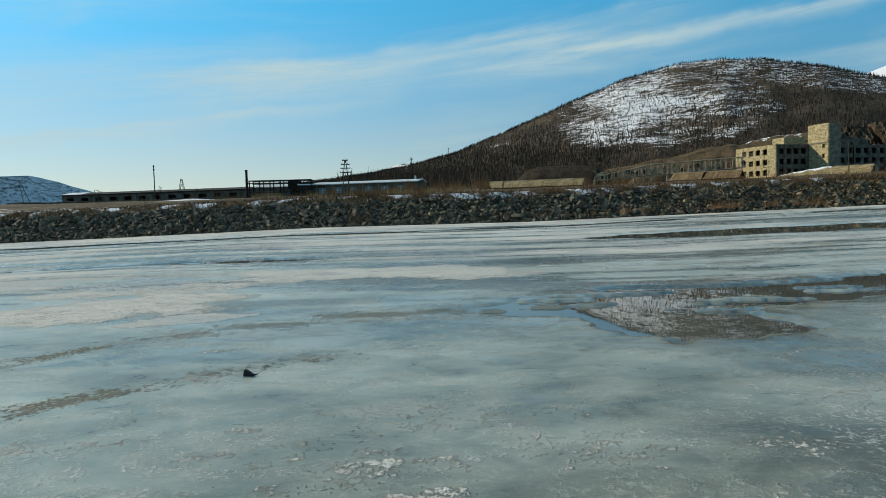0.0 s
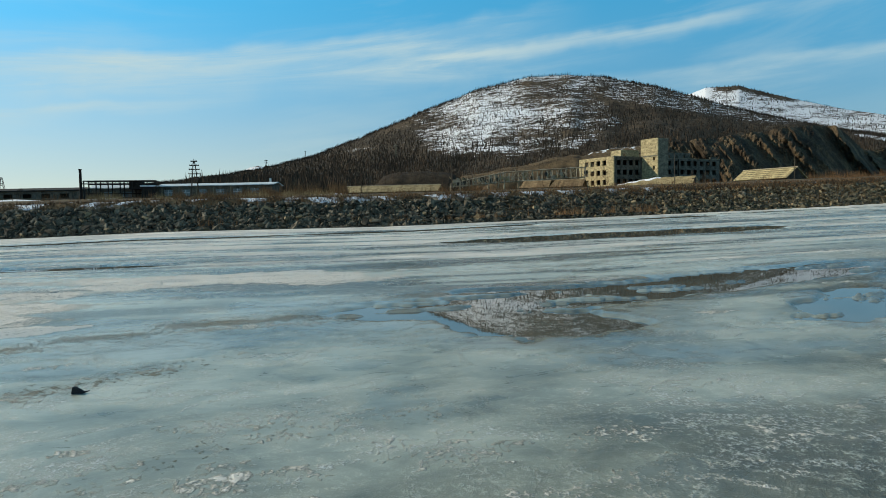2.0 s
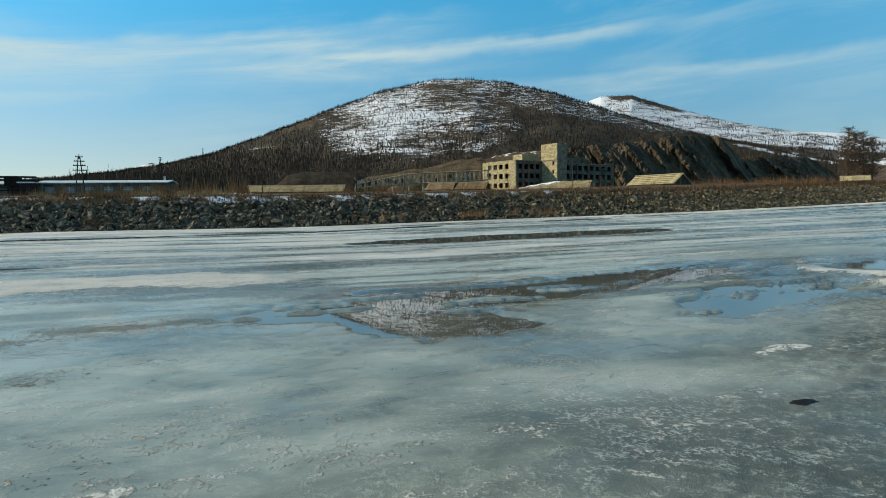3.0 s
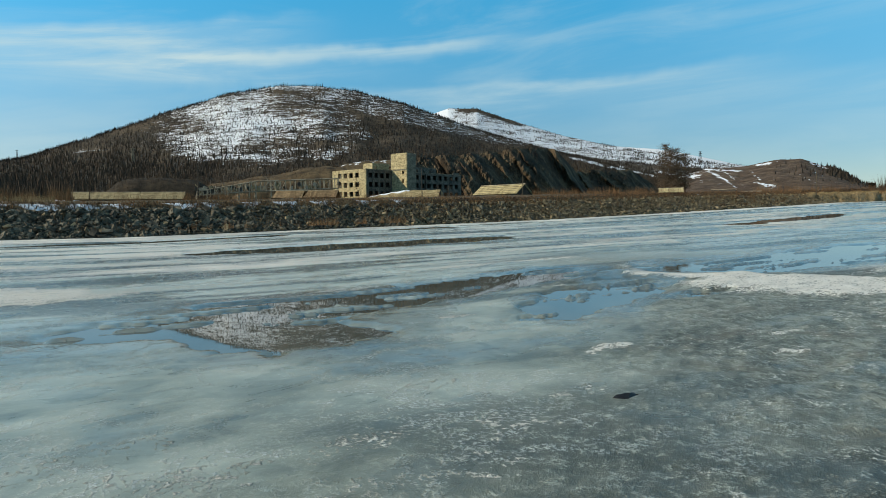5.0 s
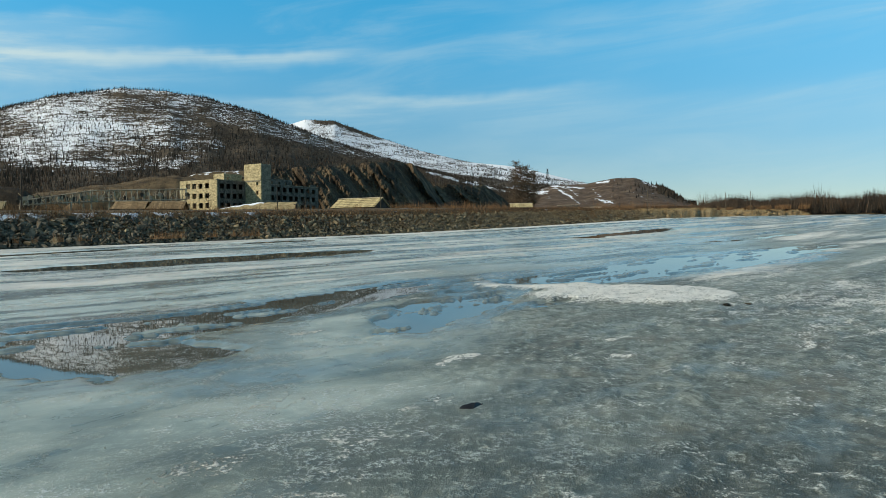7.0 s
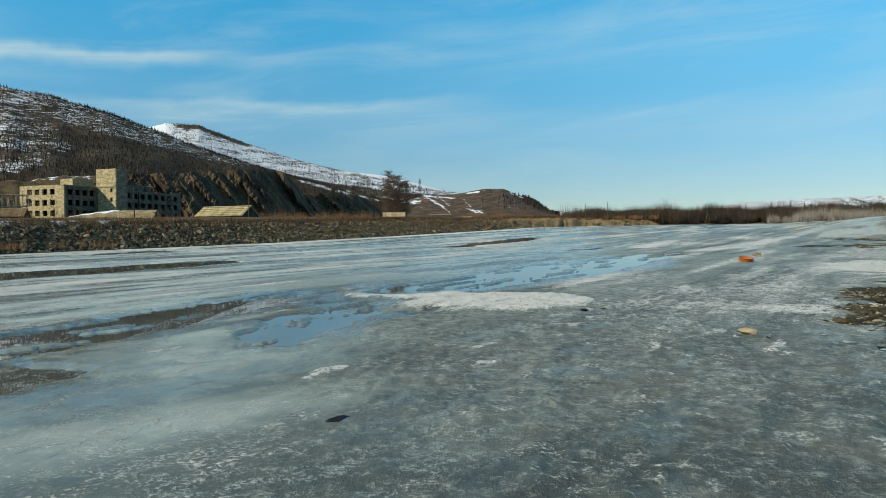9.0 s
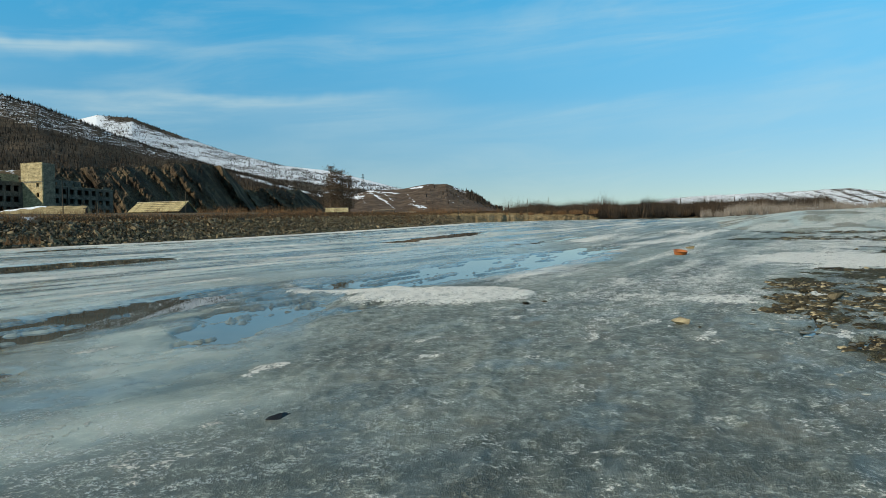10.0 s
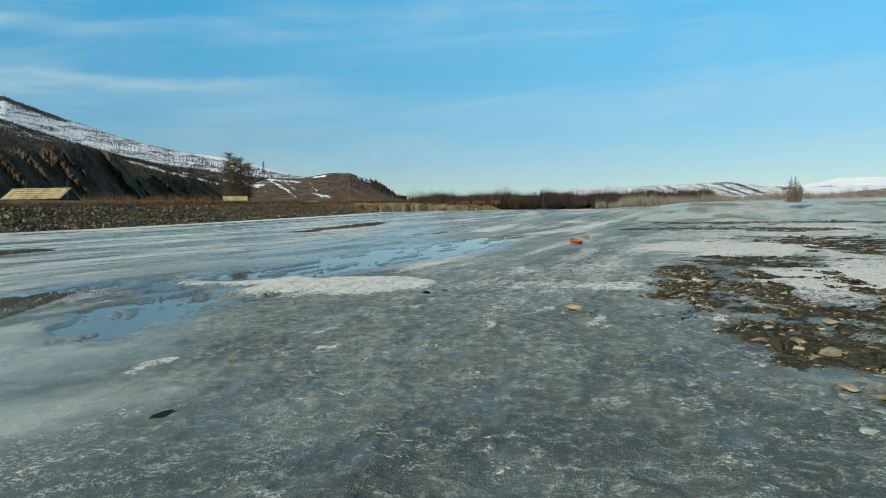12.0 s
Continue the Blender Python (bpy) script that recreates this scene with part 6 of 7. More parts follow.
def earth_bank(name, label, az, r, el, depth, seed, snow=0.1, mat=SPOIL, category="earth bank", crest_snow=0.0):
    """A tipped bank of earth on the plain, with the given crest angles between two bearings."""
    A = np.arange(az[0], az[1], 0.15)
    U = np.linspace(0, 1, 14)
    AA, UU = np.meshgrid(A, U)
    e = np.interp(AA, np.linspace(az[0], az[1], len(el)), el) + (fbm(AA / 0.8, AA * 0, 3, seed) - 0.5) * 0.18
    R = r + depth * UU
    crest = 1.6 + (r + depth * 0.55) * np.tan(np.radians(e))
    foot = land(R * np.sin(np.radians(AA)), R * np.cos(np.radians(AA))) - 0.6
    Z = foot + np.maximum(crest - foot, 0.1) * np.sin(np.pi * np.clip(UU * 0.92, 0, 1)) ** 0.7 + (fbm(AA * 2, UU * 5, 3, seed + 2) - 0.5) * 0.5
    X, Y = R * np.sin(np.radians(AA)), R * np.cos(np.radians(AA))
    ob = link_mesh(name, np.stack([X.ravel(), Y.ravel(), Z.ravel()], 1), grid_faces(len(A), len(U)), mat, None, True, {"snow": (snow + crest_snow * np.exp(-((UU - 0.5) / 0.16) ** 2) + 0 * AA).ravel()})
    return tagged(ob, label, category, kind="structure")


# two tones of one earth: shade painted darker for the bench, sunlit banks lighter
SHADED_EARTH = plain("shaded_earth", (0.018, 0.014, 0.010), (0.075, 0.053, 0.032), 0.35, 0.95, 0, 0.9, 0.3)
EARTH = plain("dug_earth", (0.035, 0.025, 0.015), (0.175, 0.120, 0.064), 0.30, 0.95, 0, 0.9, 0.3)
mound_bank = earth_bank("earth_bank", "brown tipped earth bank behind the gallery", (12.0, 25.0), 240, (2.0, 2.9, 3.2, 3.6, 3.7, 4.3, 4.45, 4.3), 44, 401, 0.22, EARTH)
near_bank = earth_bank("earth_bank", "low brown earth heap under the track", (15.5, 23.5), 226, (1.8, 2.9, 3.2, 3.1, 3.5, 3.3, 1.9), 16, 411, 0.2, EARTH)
bench = earth_bank("earth_bench", "flat-topped earth bench in shade behind the plank shed", (6.0, 14.2), 214, (2.1, 3.1, 3.4, 3.42, 3.45, 3.4, 3.2, 2.2), 34, 405, 0.2, SHADED_EARTH)


def scrub(bank, label, mat, n, tall, seed):
    """Leafless scrub scattered over a bank of earth."""
    g = np.random.default_rng(seed)
    v = np.empty(len(bank.data.vertices) * 3)
    bank.data.vertices.foreach_get("co", v)
    v = v.reshape(-1, 3)
    p = v[g.integers(0, len(v), n)] + np.stack([g.normal(0, 0.5, n), g.normal(0, 0.5, n), np.full(n, -0.15)], 1)
    sv, sf = spikes(p, tall * np.clip(g.lognormal(-0.2, 0.4, n), 0.3, 1.8), np.full(n, 0.03), 0.25, g)
    return tagged(link_mesh("scrub", sv, sf, mat), label, "shrubs", kind="stuff")


scrub(bench, "brown leafless scrub on the earth bench", TWIG, 2600, 1.6, 603)
scrub(near_bank, "rust-brown dry scrub on the earth heap", RUST, 1200, 1.0, 605)
scrub(mound_bank, "dark leafless scrub on the earth bank", TWIG, 2600, 1.5, 601)
scrub(mound_bank, "rust-brown dry scrub on the earth bank", RUST, 900, 1.1, 602)
earth_bank("snow_edged_road", "hillside track with a snow edge above the plant", (20.5, 30.5), 262, (3.0, 3.6, 4.25, 4.75, 4.9, 5.05, 5.05), 30, 402, 0.05, SOIL, crest_snow=0.38)


# ---- poles, masts and pylons ----
POST = plain("brown_post", (0.06, 0.045, 0.03), (0.15, 0.115, 0.075), 1.2, 0.9, 0, 0.2, 0.01)


def pole(az, r, tall, label, arms=(), thick=0.15, mat=DARK_WOOD):
    p = stand(az, r)
    t = thing("utility_pole", label, "pole", group="posts" if mat is POST else "utility poles")
    t.location = p
    Bag().bar((0, 0, -0.5), (0, 0, tall), thick, thick * 0.75, 7).put("shaft", mat, t)
    for z, w in arms:
        Bag().box(-w, -0.07, z - 0.08, w, 0.07, z + 0.08).put("crossarm", mat, t)
    return t


pole(-23.3, 182, 9.1, "plain dark wooden utility pole", ((8.6, 0.25), (7.9, 0.2)))
pole(12.95, 160, 7.7, "thin dark wooden pole beside the sheds", ())
pole(31.3, 150, 6.6, "thin wooden pole in front of the plant", (), 0.11)
pole(-27.5, 172, 3.0, "short leaning wooden post", (), 0.10)
for az, r, h in ((39.9, 150, 4.6), (33.6, 150, 2.6), (48.5, 140, 1.7), (48.9, 141, 1.6), (62.3, 150, 4.3), (68.2, 160, 3.4), (70.0, 162, 3.6), (47.9, 140, 1.5)):
    pole(az, r, h, "thin weathered brown wooden post", (), 0.075, POST)


def trestle_pole():
    t = thing("trestle_pole", "dark A-frame power pole with four crossarms", "pole")
    t.matrix_world = frame_at(stand(-8.2, 178), (0.99, 0.14))
    for s in (-1, 1):
        Bag().bar((s * 1.05, 0, -0.5), (s * 0.16, 0, 9.2), 0.16, 0.11, 7).put("leg", DARK_WOOD, t)
    Bag().bar((0, 0, 8.6), (0, 0, 9.7), 0.10, 0.09, 6).put("tip", DARK_WOOD, t)
    for z, w in ((9.1, 0.8), (8.1, 1.15), (7.1, 1.3), (6.0, 1.45)):
        Bag().box(-w, -0.12, z - 0.1, w, 0.12, z + 0.1).put("crossarm", DARK_WOOD, t)
        for x in (-w + 0.15, -w * 0.5, w * 0.5, w - 0.15):
            Bag().bar((x, 0, z + 0.1), (x, 0, z + 0.34), 0.06, 0.05, 6).put("insulator", GREY_WOOD, t)
    return t


trestle_pole()

chimney_foot = stand(-16.3, 240)
t_ = thing("chimney", "tall dark sheet-steel chimney of the boiler house", "chimney")
t_.location = chimney_foot
Bag().bar((0, 0, 0), (0, 0, 9.6), 0.48, 0.40, 12).put("stack", RUSTED, t_)
Bag().bar((0, 0, 9.4), (0, 0, 9.75), 0.5, 0.5, 12).put("collar", RUSTED, t_)


def lattice_mast(name, label, foot, tall, wide, arms=(), mat=RUSTED, levels=6, thick=0.02):
    """A four-legged lattice mast."""
    t = thing(name, label, "pylon", group="pylons on the hills" if name == "pylon" else "")
    t.location = foot
    r = thick * tall / 6
    def corner(k, z):
        w = wide * (1 - 0.82 * z / tall)
        return Vector(((-1, 1, 1, -1)[k] * w / 2, (-1, -1, 1, 1)[k] * w / 2, z))
    for k in range(4):
        Bag().bar(corner(k, -0.03 * tall), corner(k, tall), r * 1.3, r, 4).put("leg", mat, t)
        b = Bag()
        for i in range(levels):
            z0, z1 = tall * i / levels, tall * (i + 1) / levels
            b.bar(corner(k, z0), corner((k + 1) % 4, z1), r * 0.7, None, 3)
            b.bar(corner(k, z1), corner((k + 1) % 4, z1), r * 0.7, None, 3)
        b.put("bracing", mat, t)
    for z, w in arms:
        Bag().bar((-w, 0, z), (w, 0, z), r * 1.4, None, 4).put("crossarm", mat, t)
    return t


def on_hill(hill, az, el):
    """The place on a hill that shows at a bearing and a height angle."""
    A, E, R, X, Y, Z, snow = hill[1]
    j = int(np.argmin(np.abs(A[0] - az)))
    i = int(np.argmin(np.abs(E[:60, j] - el)))
    return Vector((float(X[i, j]), float(Y[i, j]), float(Z[i, j])))


lattice_mast("pylon", "grey lattice power pylon on the snowy ridge", on_hill(hill_second, 54.1, 4.2), 38, 9, ((37, 7), (31, 9), (25, 9)), RUSTED, 6, 0.05)
lattice_mast("pylon", "thin lattice pylon on the wooded ridge", on_hill(hill_main, -2.7, 3.3), 26, 4, ((25, 3), (22, 3.4)), RUSTED, 6, 0.06)
lattice_mast("pylon", "thin lattice pylon on the wooded ridge", on_hill(hill_main, 0.5, 4.75), 17, 3, ((16, 2.5),), RUSTED, 5, 0.07)
lattice_mast("pylon", "pale lattice pylon in the hillside forest", on_hill(hill_main, 8.2, 4.6), 22, 4, ((20, 3.4), (16, 3.4)), CONCRETE, 6, 0.07)
lattice_mast("survey_tower", "small dark lattice tower beyond the barn", stand(-21.3, 420), 12.5, 4.2, (), RUSTED, 4, 0.05)


CRANE_STEEL = plain("weathered_crane_steel", (0.07, 0.06, 0.05), (0.20, 0.17, 0.14), 1.0, 0.8, 0.2)


def crane():
    t = thing("crane", "old rusty derrick crane with a long jib", "crane")
    t.location = stand(-31.9, 205)
    Bag().bar((-0.9, 0, 0), (-2.0, 0, 6.3), 0.10, 0.08, 4).put("mast_leg", CRANE_STEEL, t)
    Bag().bar((0.9, 0, 0), (-1.7, 0, 6.3), 0.10, 0.08, 4).put("mast_leg", CRANE_STEEL, t)
    b = Bag()
    for i in range(6):
        k0, k1 = i / 6, (i + 1) / 6
        p = Vector((-0.9, 0, 0)).lerp(Vector((-2.0, 0, 6.3)), k0)
        q = Vector((0.9, 0, 0)).lerp(Vector((-1.7, 0, 6.3)), k1)
        b.bar(p, q, 0.045, None, 3)
    b.put("bracing", CRANE_STEEL, t)
    Bag().bar((-2.2, 0, 6.2), (-9.5, 0, 7.6), 0.09, 0.06, 4).put("jib", CRANE_STEEL, t)
    Bag().bar((-2.2, 0, 6.2), (0.4, 0, 7.0), 0.07, 0.05, 4).put("counter_jib", CRANE_STEEL, t)
    Bag().bar((0.4, 0, 7.0), (-9.5, 0, 7.6), 0.025, None, 3).put("cable", CRANE_STEEL, t)
    Bag().bar((-2.6, 0, 4.9), (-9.0, 0, 3.4), 0.08, 0.06, 4).put("lower_jib", CRANE_STEEL, t)
    return t


crane()
for az0, az1, r, h, mat, label in ((-33.2, -28.0, 160, 0.55, DARK_WOOD, "low dark timber edging on the plain"), (-15.9, -12.2, 170, 0.9, DARK_WOOD, "row of dark timber debris before the barn")):
    g = random.Random(int(r))
    t_ = thing("timber_row", label, "timber")
    for i in range(12):
        a = stand(az0 + (az1 - az0) * i / 12, r)
        b = stand(az0 + (az1 - az0) * (i + 0.9) / 12, r)
        Bag().bar(a + Vector((0, 0, h * g.uniform(0.3, 0.6))), b + Vector((0, 0, h * g.uniform(0.3, 0.6))), 0.2, 0.2, 5).put("log", mat, t_)
for az, w in ((-20.5, 16), (-14.6, 12), (3, 20), (57.5, 8), (61.0, 6)):
    p = stand(az, 120 if az < 20 else 165)
    n = 18
    v = [(0, 0, 0.28)] + [((1 + 0.25 * math.sin(i * 2.1)) * w / 2 * math.cos(i * 2 * math.pi / n), (1 + 0.2 * math.sin(i * 1.7)) * 2.2 * math.sin(i * 2 * math.pi / n), -0.3) for i in range(n)]
    ob = link_mesh("snow_drift", v, [(0, 1 + i, 1 + (i + 1) % n) for i in range(n)], CAP_SNOW, None, True)
    ob.matrix_world = frame_at(p, (math.cos(radians(az)), -math.sin(radians(az))))
    tagged(ob, "flat remnant snow drift on brown ground", "snow drift", kind="structure")


TAN_GRAVEL = plain("tan_gravel", (0.13, 0.10, 0.058), (0.34, 0.275, 0.17), 0.8, 0.95, 0, 0.8, 0.15)


def low_bank():
    """The low tan bank that runs on from the embankment round the bend."""
    A = np.arange(59.5, 74.2, 0.06)
    U = np.linspace(0, 1, 12)
    AA, UU = np.meshgrid(A, U)
    near = np.interp(AA, [59.5, 63, 68, 74.2], [132, 150, 166, 170])
    R = near + 9.0 * UU + (fbm(AA / 0.4, AA * 0, 3, 701) - 0.5) * 3
    crest = np.interp(AA, [59.5, 63, 66, 70, 73.2, 74.2], [1.5, 1.5, 1.5, 1.42, 1.25, 0.85]) + (fbm(AA / 0.35, AA * 0, 3, 703) - 0.5) * 0.12
    foot = np.interp(AA, [59.5, 74.2], [0.55, 0.7])
    E = foot + (crest - foot) * np.sin(np.pi * 0.5 * np.minimum(1, UU * 1.5)) + (fbm(AA / 0.12, UU * 6, 3, 705) - 0.5) * 0.07
    X, Y, Z = R * np.sin(np.radians(AA)), R * np.cos(np.radians(AA)), 1.6 + R * np.tan(np.radians(E))
    ob = link_mesh("low_bank", np.stack([X.ravel(), Y.ravel(), Z.ravel()], 1), grid_faces(len(A), len(U)), TAN_GRAVEL, None, True)
    g = np.random.default_rng(707)
    n = 9000
    i, j = g.integers(0, 10, n), g.integers(0, len(A) - 1, n)
    P = np.stack([X, Y, Z], -1)
    at_ = P[i, j] + (P[i, j + 1] - P[i, j]) * g.random((n, 1)) + (P[i + 1, j] - P[i, j]) * g.random((n, 1))
    v, f = heap(STONES, g.integers(0, len(STONES), 700), at_[:700], np.clip(g.lognormal(-1.3, 0.4, 700), 0.12, 0.6), lying(700, g, 0.4))
    tagged(link_mesh("tan_rock_fill", v, f, ROCK_TAN, ob), "tan dumped rocks", kind="stuff")
    gv, gf = spikes(at_ + np.array([0, 0, -0.05]), g.uniform(0.15, 0.5, n), np.full(n, 0.05), 0.35, g)
    tagged(link_mesh("dry_grass", gv, gf, GRASS, ob), "tufts of dry yellow grass", kind="stuff")
    return tagged(ob, "low tan gravel bank with dry grass at the bend", "river bank", kind="structure")


low_bank()

# ---- gravel bar and its stones ----
COBBLE = plain("wet_cobble", (0.013, 0.0105, 0.006), (0.088, 0.070, 0.038), 2.5, 0.72, 0, 0.3, 0.01, vary=0.55)
COBBLE_TAN = plain("dry_cobble", (0.15, 0.118, 0.068), (0.40, 0.325, 0.20), 4.0, 0.7, 0, 0.3, 0.01, vary=0.5)


def build_bar():
    g = np.random.default_rng(12)
    n = 90000
    px0, py0 = g.uniform(5, 66, n), g.uniform(-22, 2, n)
    px0[: n // 2] = g.uniform(5.5, 19, n // 2)
    py0[: n // 2] = g.uniform(-5, 1.5, n // 2)
    ok = grit_field(px0, py0) + g.normal(0, 0.08, n) > 0.50
    x, y = px0[ok], py0[ok]
    r = np.hypot(x, y)
    size = np.clip(g.lognormal(-3.0, 0.65, len(x)), 0.025, 0.28) * (1 + 0.5 * sstep(r, 14, 40))
    place = np.stack([x, y, surface(x, y) + 0.024 - 0.10 * size], 1)
    a = g.uniform(0, 6.283, len(x))
    turn = np.zeros((len(x), 3, 3))
    turn[:, 0, 0], turn[:, 0, 1], turn[:, 1, 0], turn[:, 1, 1], turn[:, 2, 2] = np.cos(a), -np.sin(a), np.sin(a), np.cos(a), 1
    tilt = g.normal(0, 0.2, (len(x), 2))
    turn[:, 2, 0], turn[:, 2, 1] = tilt[:, 0], tilt[:, 1]
    shapes = [stone_shape(300 + i, 0.55, 15) for i in range(10)]
    pick = g.integers(0, len(shapes), len(x))
    tan = g.random(len(x)) < 0.15
    order = np.argsort(r - 30 * size)
    single = np.zeros(len(x), dtype=bool)
    single[order[:280]] = True
    v, f = heap(shapes, pick[~tan & ~single], place[~tan & ~single], size[~tan & ~single], turn[~tan & ~single])
    ob = tagged(link_mesh("gravel_bar", v, f, COBBLE, None, True), "dark wet gravel bar with cobbles thawing from ice", "gravel bar", kind="structure")
    v, f = heap(shapes, pick[tan & ~single], place[tan & ~single], size[tan & ~single], turn[tan & ~single])
    tagged(link_mesh("tan_cobbles", v, f, COBBLE_TAN, ob, True), "rounded tan river cobbles", kind="stuff")
    shared = {}
    for i in np.nonzero(single)[0]:
        key = (int(pick[i]), bool(tan[i]))
        if key not in shared:
            me = bpy.data.meshes.new("cobble")
            me.from_pydata(shapes[key[0]][0].tolist(), [], shapes[key[0]][1].tolist())
            me.polygons.foreach_set("use_smooth", np.ones(len(me.polygons), dtype=bool))
            me.materials.append(COBBLE_TAN if key[1] else COBBLE)
            shared[key] = me
        c = new("cobble", shared[key])
        c.parent = ob
        c.matrix_basis = Matrix.Translation(place[i]) @ Matrix(turn[i].tolist()).to_4x4() @ Matrix.Scale(size[i], 4)
    # pale lumps of ice that cover the stones round the bar
    n = 9000
    x, y = g.uniform(4.5, 34, n), g.uniform(-12, 2.4, n)
    x[: n // 2], y[: n // 2] = g.uniform(4.5, 15, n // 2), g.uniform(-3.6, 1.6, n // 2)
    near_ = sstep(bar_edge(np.minimum(x, 24)) + 0.9 - y, 0.0, 0.6) * (0.35 + 0.65 * sstep(fbm(x / 1.1, y / 0.7, 4, 231), 0.42, 0.56))
    ok = g.random(n) < 0.45 * near_
    x, y = x[ok], y[ok]
    size = np.clip(g.lognormal(-2.3, 0.45, len(x)), 0.05, 0.20)
    a = g.uniform(0, 6.283, len(x))
    turn = np.zeros((len(x), 3, 3))
    turn[:, 0, 0], turn[:, 0, 1], turn[:, 1, 0], turn[:, 1, 1], turn[:, 2, 2] = np.cos(a), -np.sin(a), np.sin(a), np.cos(a), 1
    lumps = [stone_shape(340 + i, 0.20, 26) for i in range(6)]
    v, f = heap(lumps, g.integers(0, 6, len(x)), np.stack([x, y, surface(x, y) + 0.014], 1), size, turn)
    tagged(link_mesh("ice_lumps", v, f, LUMP_ICE, ob, True), "pale melting lumps of ice", kind="stuff")


LUMP_ICE = plain("lump_ice", (0.06, 0.063, 0.052), (0.34, 0.345, 0.31), 9.0, 0.4, 0, 0.6, 0.02, vary=0.45)


def build_hump():
    """The pale swell of old river ice upstream."""
    az = np.arange(81, 150, 0.25)
    rr = np.geomspace(58, 175, 120)
    x, y = grid(az, rr)
    A = np.degrees(np.arctan2(x, y))
    r = np.hypot(x, y)
    k = sstep(A, 82, 90)
    z = surface(x, y) - 0.15 + k * (1.55 * sstep(r, 62, 92) + (fbm(x / 9, y / 14, 4, 211) - 0.5) * 1.1 * sstep(r, 62, 80) + 0.15) + 0.25 * sstep(r, 100, 160)
    snow = 0.34 + 0.22 * sstep(fbm(x / 5, y / 2.5, 4, 213), 0.46, 0.62)
    wet = 0 * x
    dirt = 0.18 + 0.4 * sstep(fbm(x / 6, y / 3, 4, 215), 0.56, 0.66)
    ob = link_mesh("ice_hump", np.stack([x, y, z], 1), grid_faces(len(az), len(rr)), ICE, None, True, {"snow": snow, "wet": wet, "dirt": dirt, "rough": 0.55 * sstep(fbm(x / 8, y / 5, 4, 217), 0.42, 0.56), "grit": 0 * x, "milk_sheen": 0.25 + 0 * x, "deep": 0 * x})
    return tagged(ob, "pale swelling of old river ice with snow", "ice hump", kind="structure")


build_bar()
build_hump()


# ---- small things on the ice ----
def ice_level(x, y):
    return float(ice_fields(np.array([float(x)]), np.array([float(y)]))[0][0])


def lone_stone(x, y, size, mat, label, seed, flat=0.55):
    v, f = stone_shape(seed, flat, 13)
    ob = link_mesh("stone", v * size * 0.85, f.tolist(), mat)
    ob.location = (x, y, ice_level(x, y) + size * 0.14)
    ob.rotation_euler = (0.1, 0.05, seed)
    return tagged(ob, label, "stone", "loose stones on the ice")


lone_stone(11.25, 1.68, 0.27, COBBLE_TAN, "tan angular stone lying on grey ice", 501, 0.75)
lone_stone(11.05, 1.38, 0.10, COBBLE, "small dark stone beside the tan one", 502)
lone_stone(12.9, 4.98, 0.22, COBBLE, "flat dark stone at the floe edge", 503, 0.3)
lone_stone(13.35, 4.75, 0.16, COBBLE, "dark stone frozen in the ice", 504, 0.35)
lone_stone(15.5, -0.55, 0.34, COBBLE_TAN, "tan pointed stone on wet gravel", 505, 0.6)
lone_stone(9.0, -1.1, 0.32, COBBLE, "brown wet boulder in a small pool", 506, 0.6)
lone_stone(8.7, -1.6, 0.26, COBBLE_TAN, "pale tan stone on wet gravel", 507, 0.6)
lone_stone(10.9, -1.95, 0.28, COBBLE_TAN, "pale tan flat stone on gravel", 508, 0.4)
lone_stone(7.2, -1.5, 0.24, COBBLE_TAN, "flat tan slab at the ice edge", 509, 0.3)
lone_stone(7.05, -1.75, 0.26, COBBLE_TAN, "flat tan slab on dark gravel", 510, 0.3)

BLACK = plain("black_rubber", (0.008, 0.008, 0.009), (0.022, 0.022, 0.024), 9, 0.55)
ORANGE = plain("orange_plastic", (0.34, 0.095, 0.02), (0.50, 0.165, 0.04), 4, 0.45)
scrap = thing("rubber_scrap", "torn black rubber scrap frozen upright in ice", "scrap")
scrap.scale = (0.85, 0.85, 0.9)
scrap.location = (-1.96, 6.45, ice_level(-1.96, 6.45))
Bag().prism([(-0.05, 0.0, -0.03), (0.055, 0.0, -0.03), (0.06, 0.0, 0.015), (0.01, 0.0, 0.05), (-0.04, 0.0, 0.075), (-0.055, 0.0, 0.02)], (0.015, 0.03, 0.0)).put("flap", BLACK, scrap)
Bag().bar((0.03, 0.0, 0.012), (0.12, 0.02, 0.022), 0.012, 0.005, 5).put("shred", BLACK, scrap)

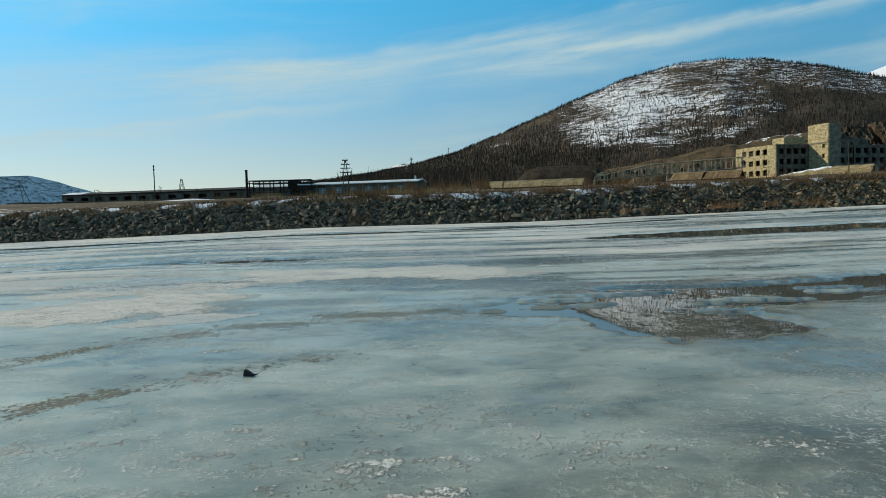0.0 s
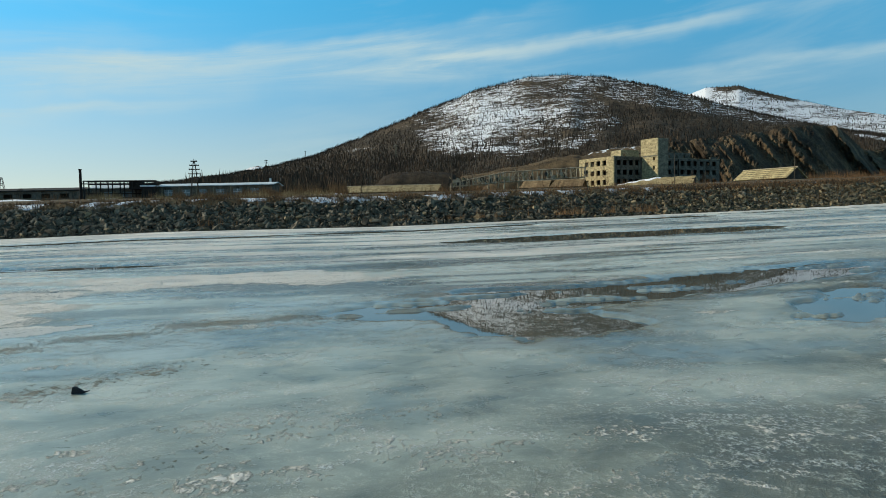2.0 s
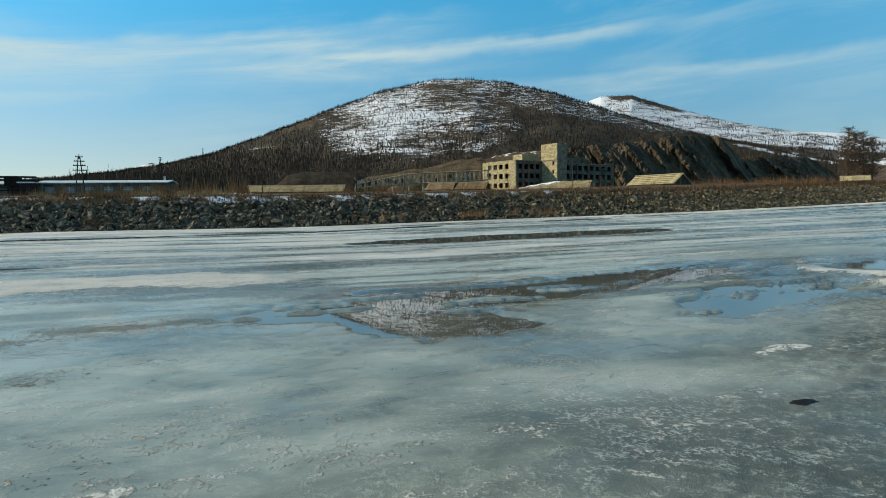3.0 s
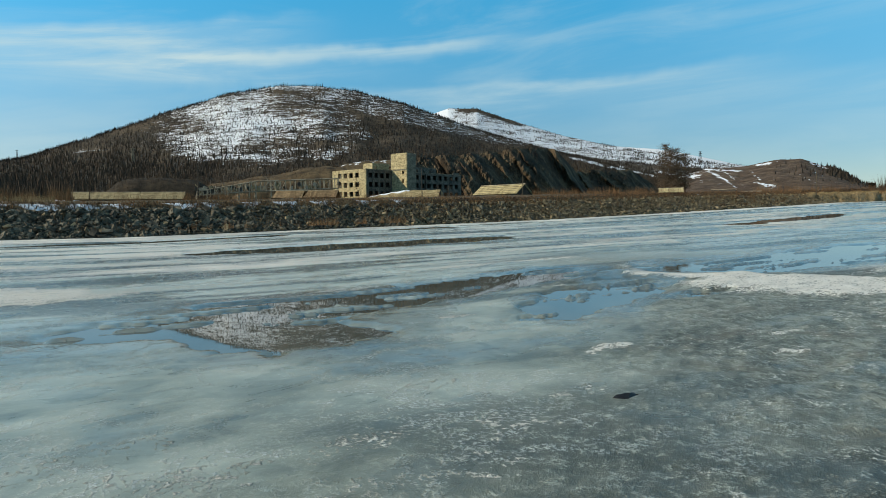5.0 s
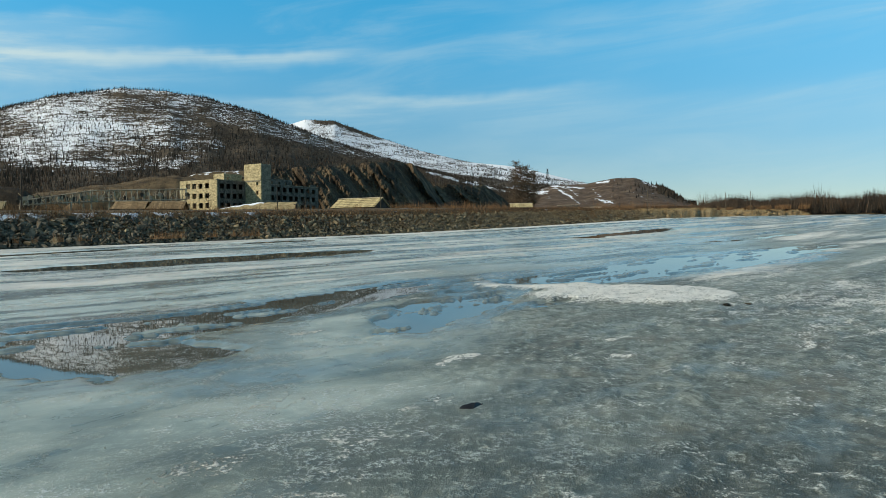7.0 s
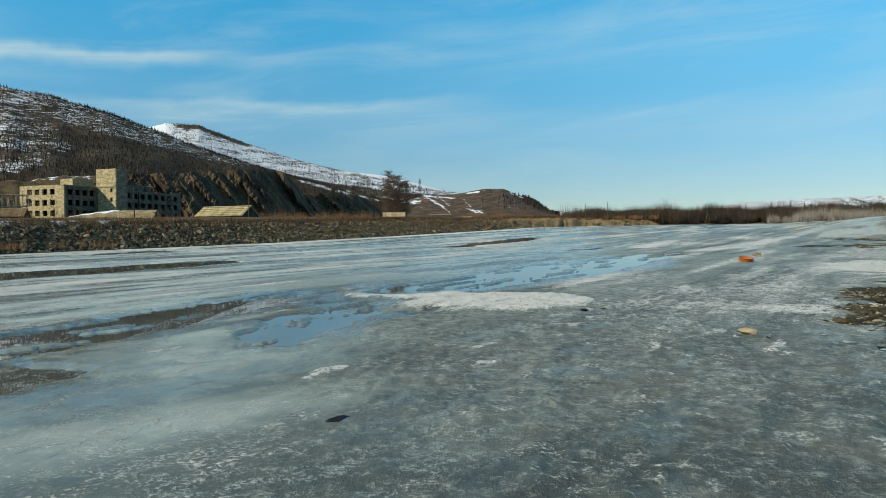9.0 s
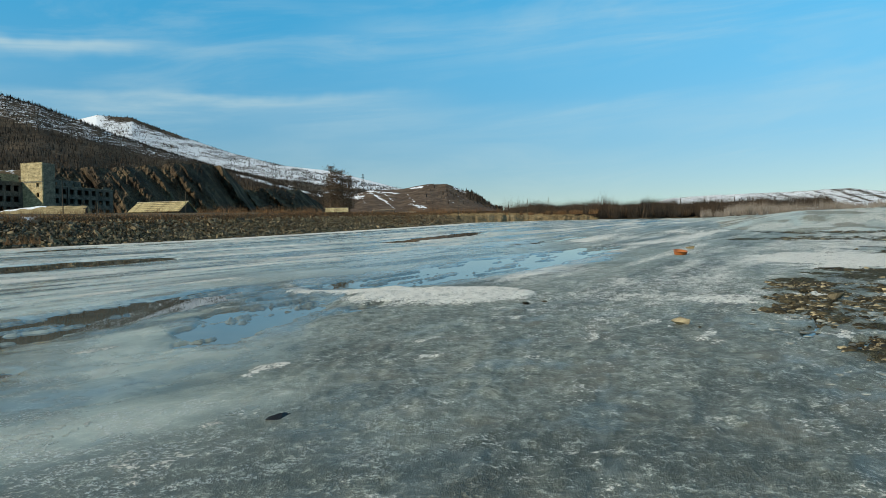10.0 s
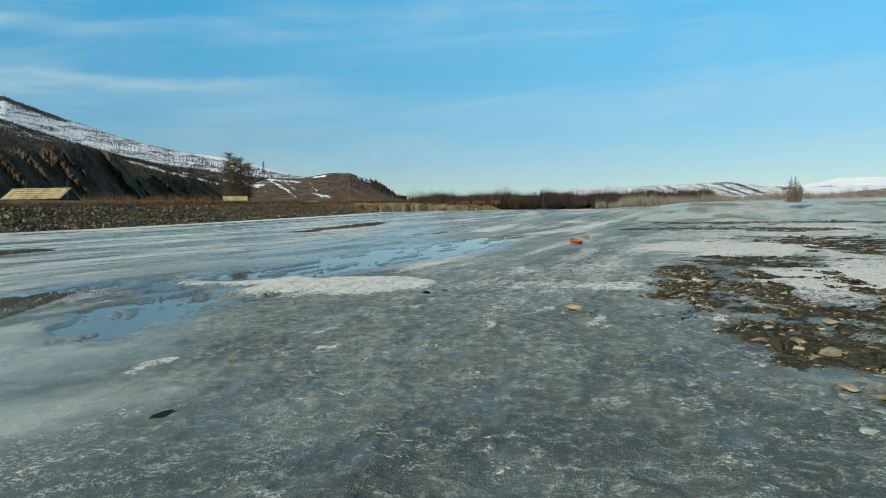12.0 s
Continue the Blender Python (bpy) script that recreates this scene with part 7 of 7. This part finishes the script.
clump = thing("driftwood_clump", "dark waterlogged root clump sunk into the ice", "driftwood")
clump.location = (4.6, 3.94, ice_level(4.6, 3.94))
g_ = random.Random(5)
for k in range(14):
    an, l = g_.uniform(0, 6.283), g_.uniform(0.05, 0.14)
    Bag().bar((0.06 * math.cos(an * 2), 0.04 * math.sin(an * 2), -0.02), (math.cos(an) * l, math.sin(an) * l * 0.6, g_.uniform(-0.02, 0.008)), 0.014, 0.006, 5).put("root", BLACK, clump)
vv, ff = stone_shape(77, 0.3, 20)
tagged(link_mesh("root_ball", vv * np.array([0.22, 0.16, 0.2]), ff.tolist(), BLACK, clump))


def tub():
    """An upturned shallow plastic tub."""
    t = thing("orange_tub", "orange plastic tub lying on the ice", "tub")
    t.location = (31.2, 5.05, ice_level(31.2, 5.05) - 0.02)
    t.rotation_euler = (radians(5), radians(-6), 0.3)
    t.scale = (1.0, 1.0, 0.8)
    prof = [(0.30, 0.0), (0.335, 0.10), (0.36, 0.22), (0.385, 0.225), (0.385, 0.25), (0.34, 0.25), (0.315, 0.12), (0.28, 0.03), (0.0, 0.03)]
    n = 24
    b = Bag()
    b.v = [(r * 1.1 * math.cos(2 * math.pi * i / n), r * 0.8 * math.sin(2 * math.pi * i / n), z) for r, z in prof for i in range(n)]
    b.f = [(k * n + i, k * n + (i + 1) % n, (k + 1) * n + (i + 1) % n, (k + 1) * n + i) for k in range(len(prof) - 1) for i in range(n)]
    b.f.append(tuple(range(n))[::-1])
    b.put("bowl", ORANGE, t, "", True)
    Bag().bar((0.42, 0, 0.2), (0.50, 0, 0.17), 0.02, None, 6).put("handle", ORANGE, t)
    return t


tub()
board = thing("board", "short pale weathered board lying on the ice", "board")
board.matrix_world = Matrix.Translation((36.5, 5.45, ice_level(36.5, 5.45) + 0.05)) @ Matrix.Rotation(0.5, 4, "Z")
Bag().box(-0.35, -0.1, -0.03, 0.35, 0.1, 0.05).put("plank", PLANK, board)
Bag().box(-0.3, -0.13, 0.051, -0.2, 0.13, 0.09).put("batten", PLANK, board)
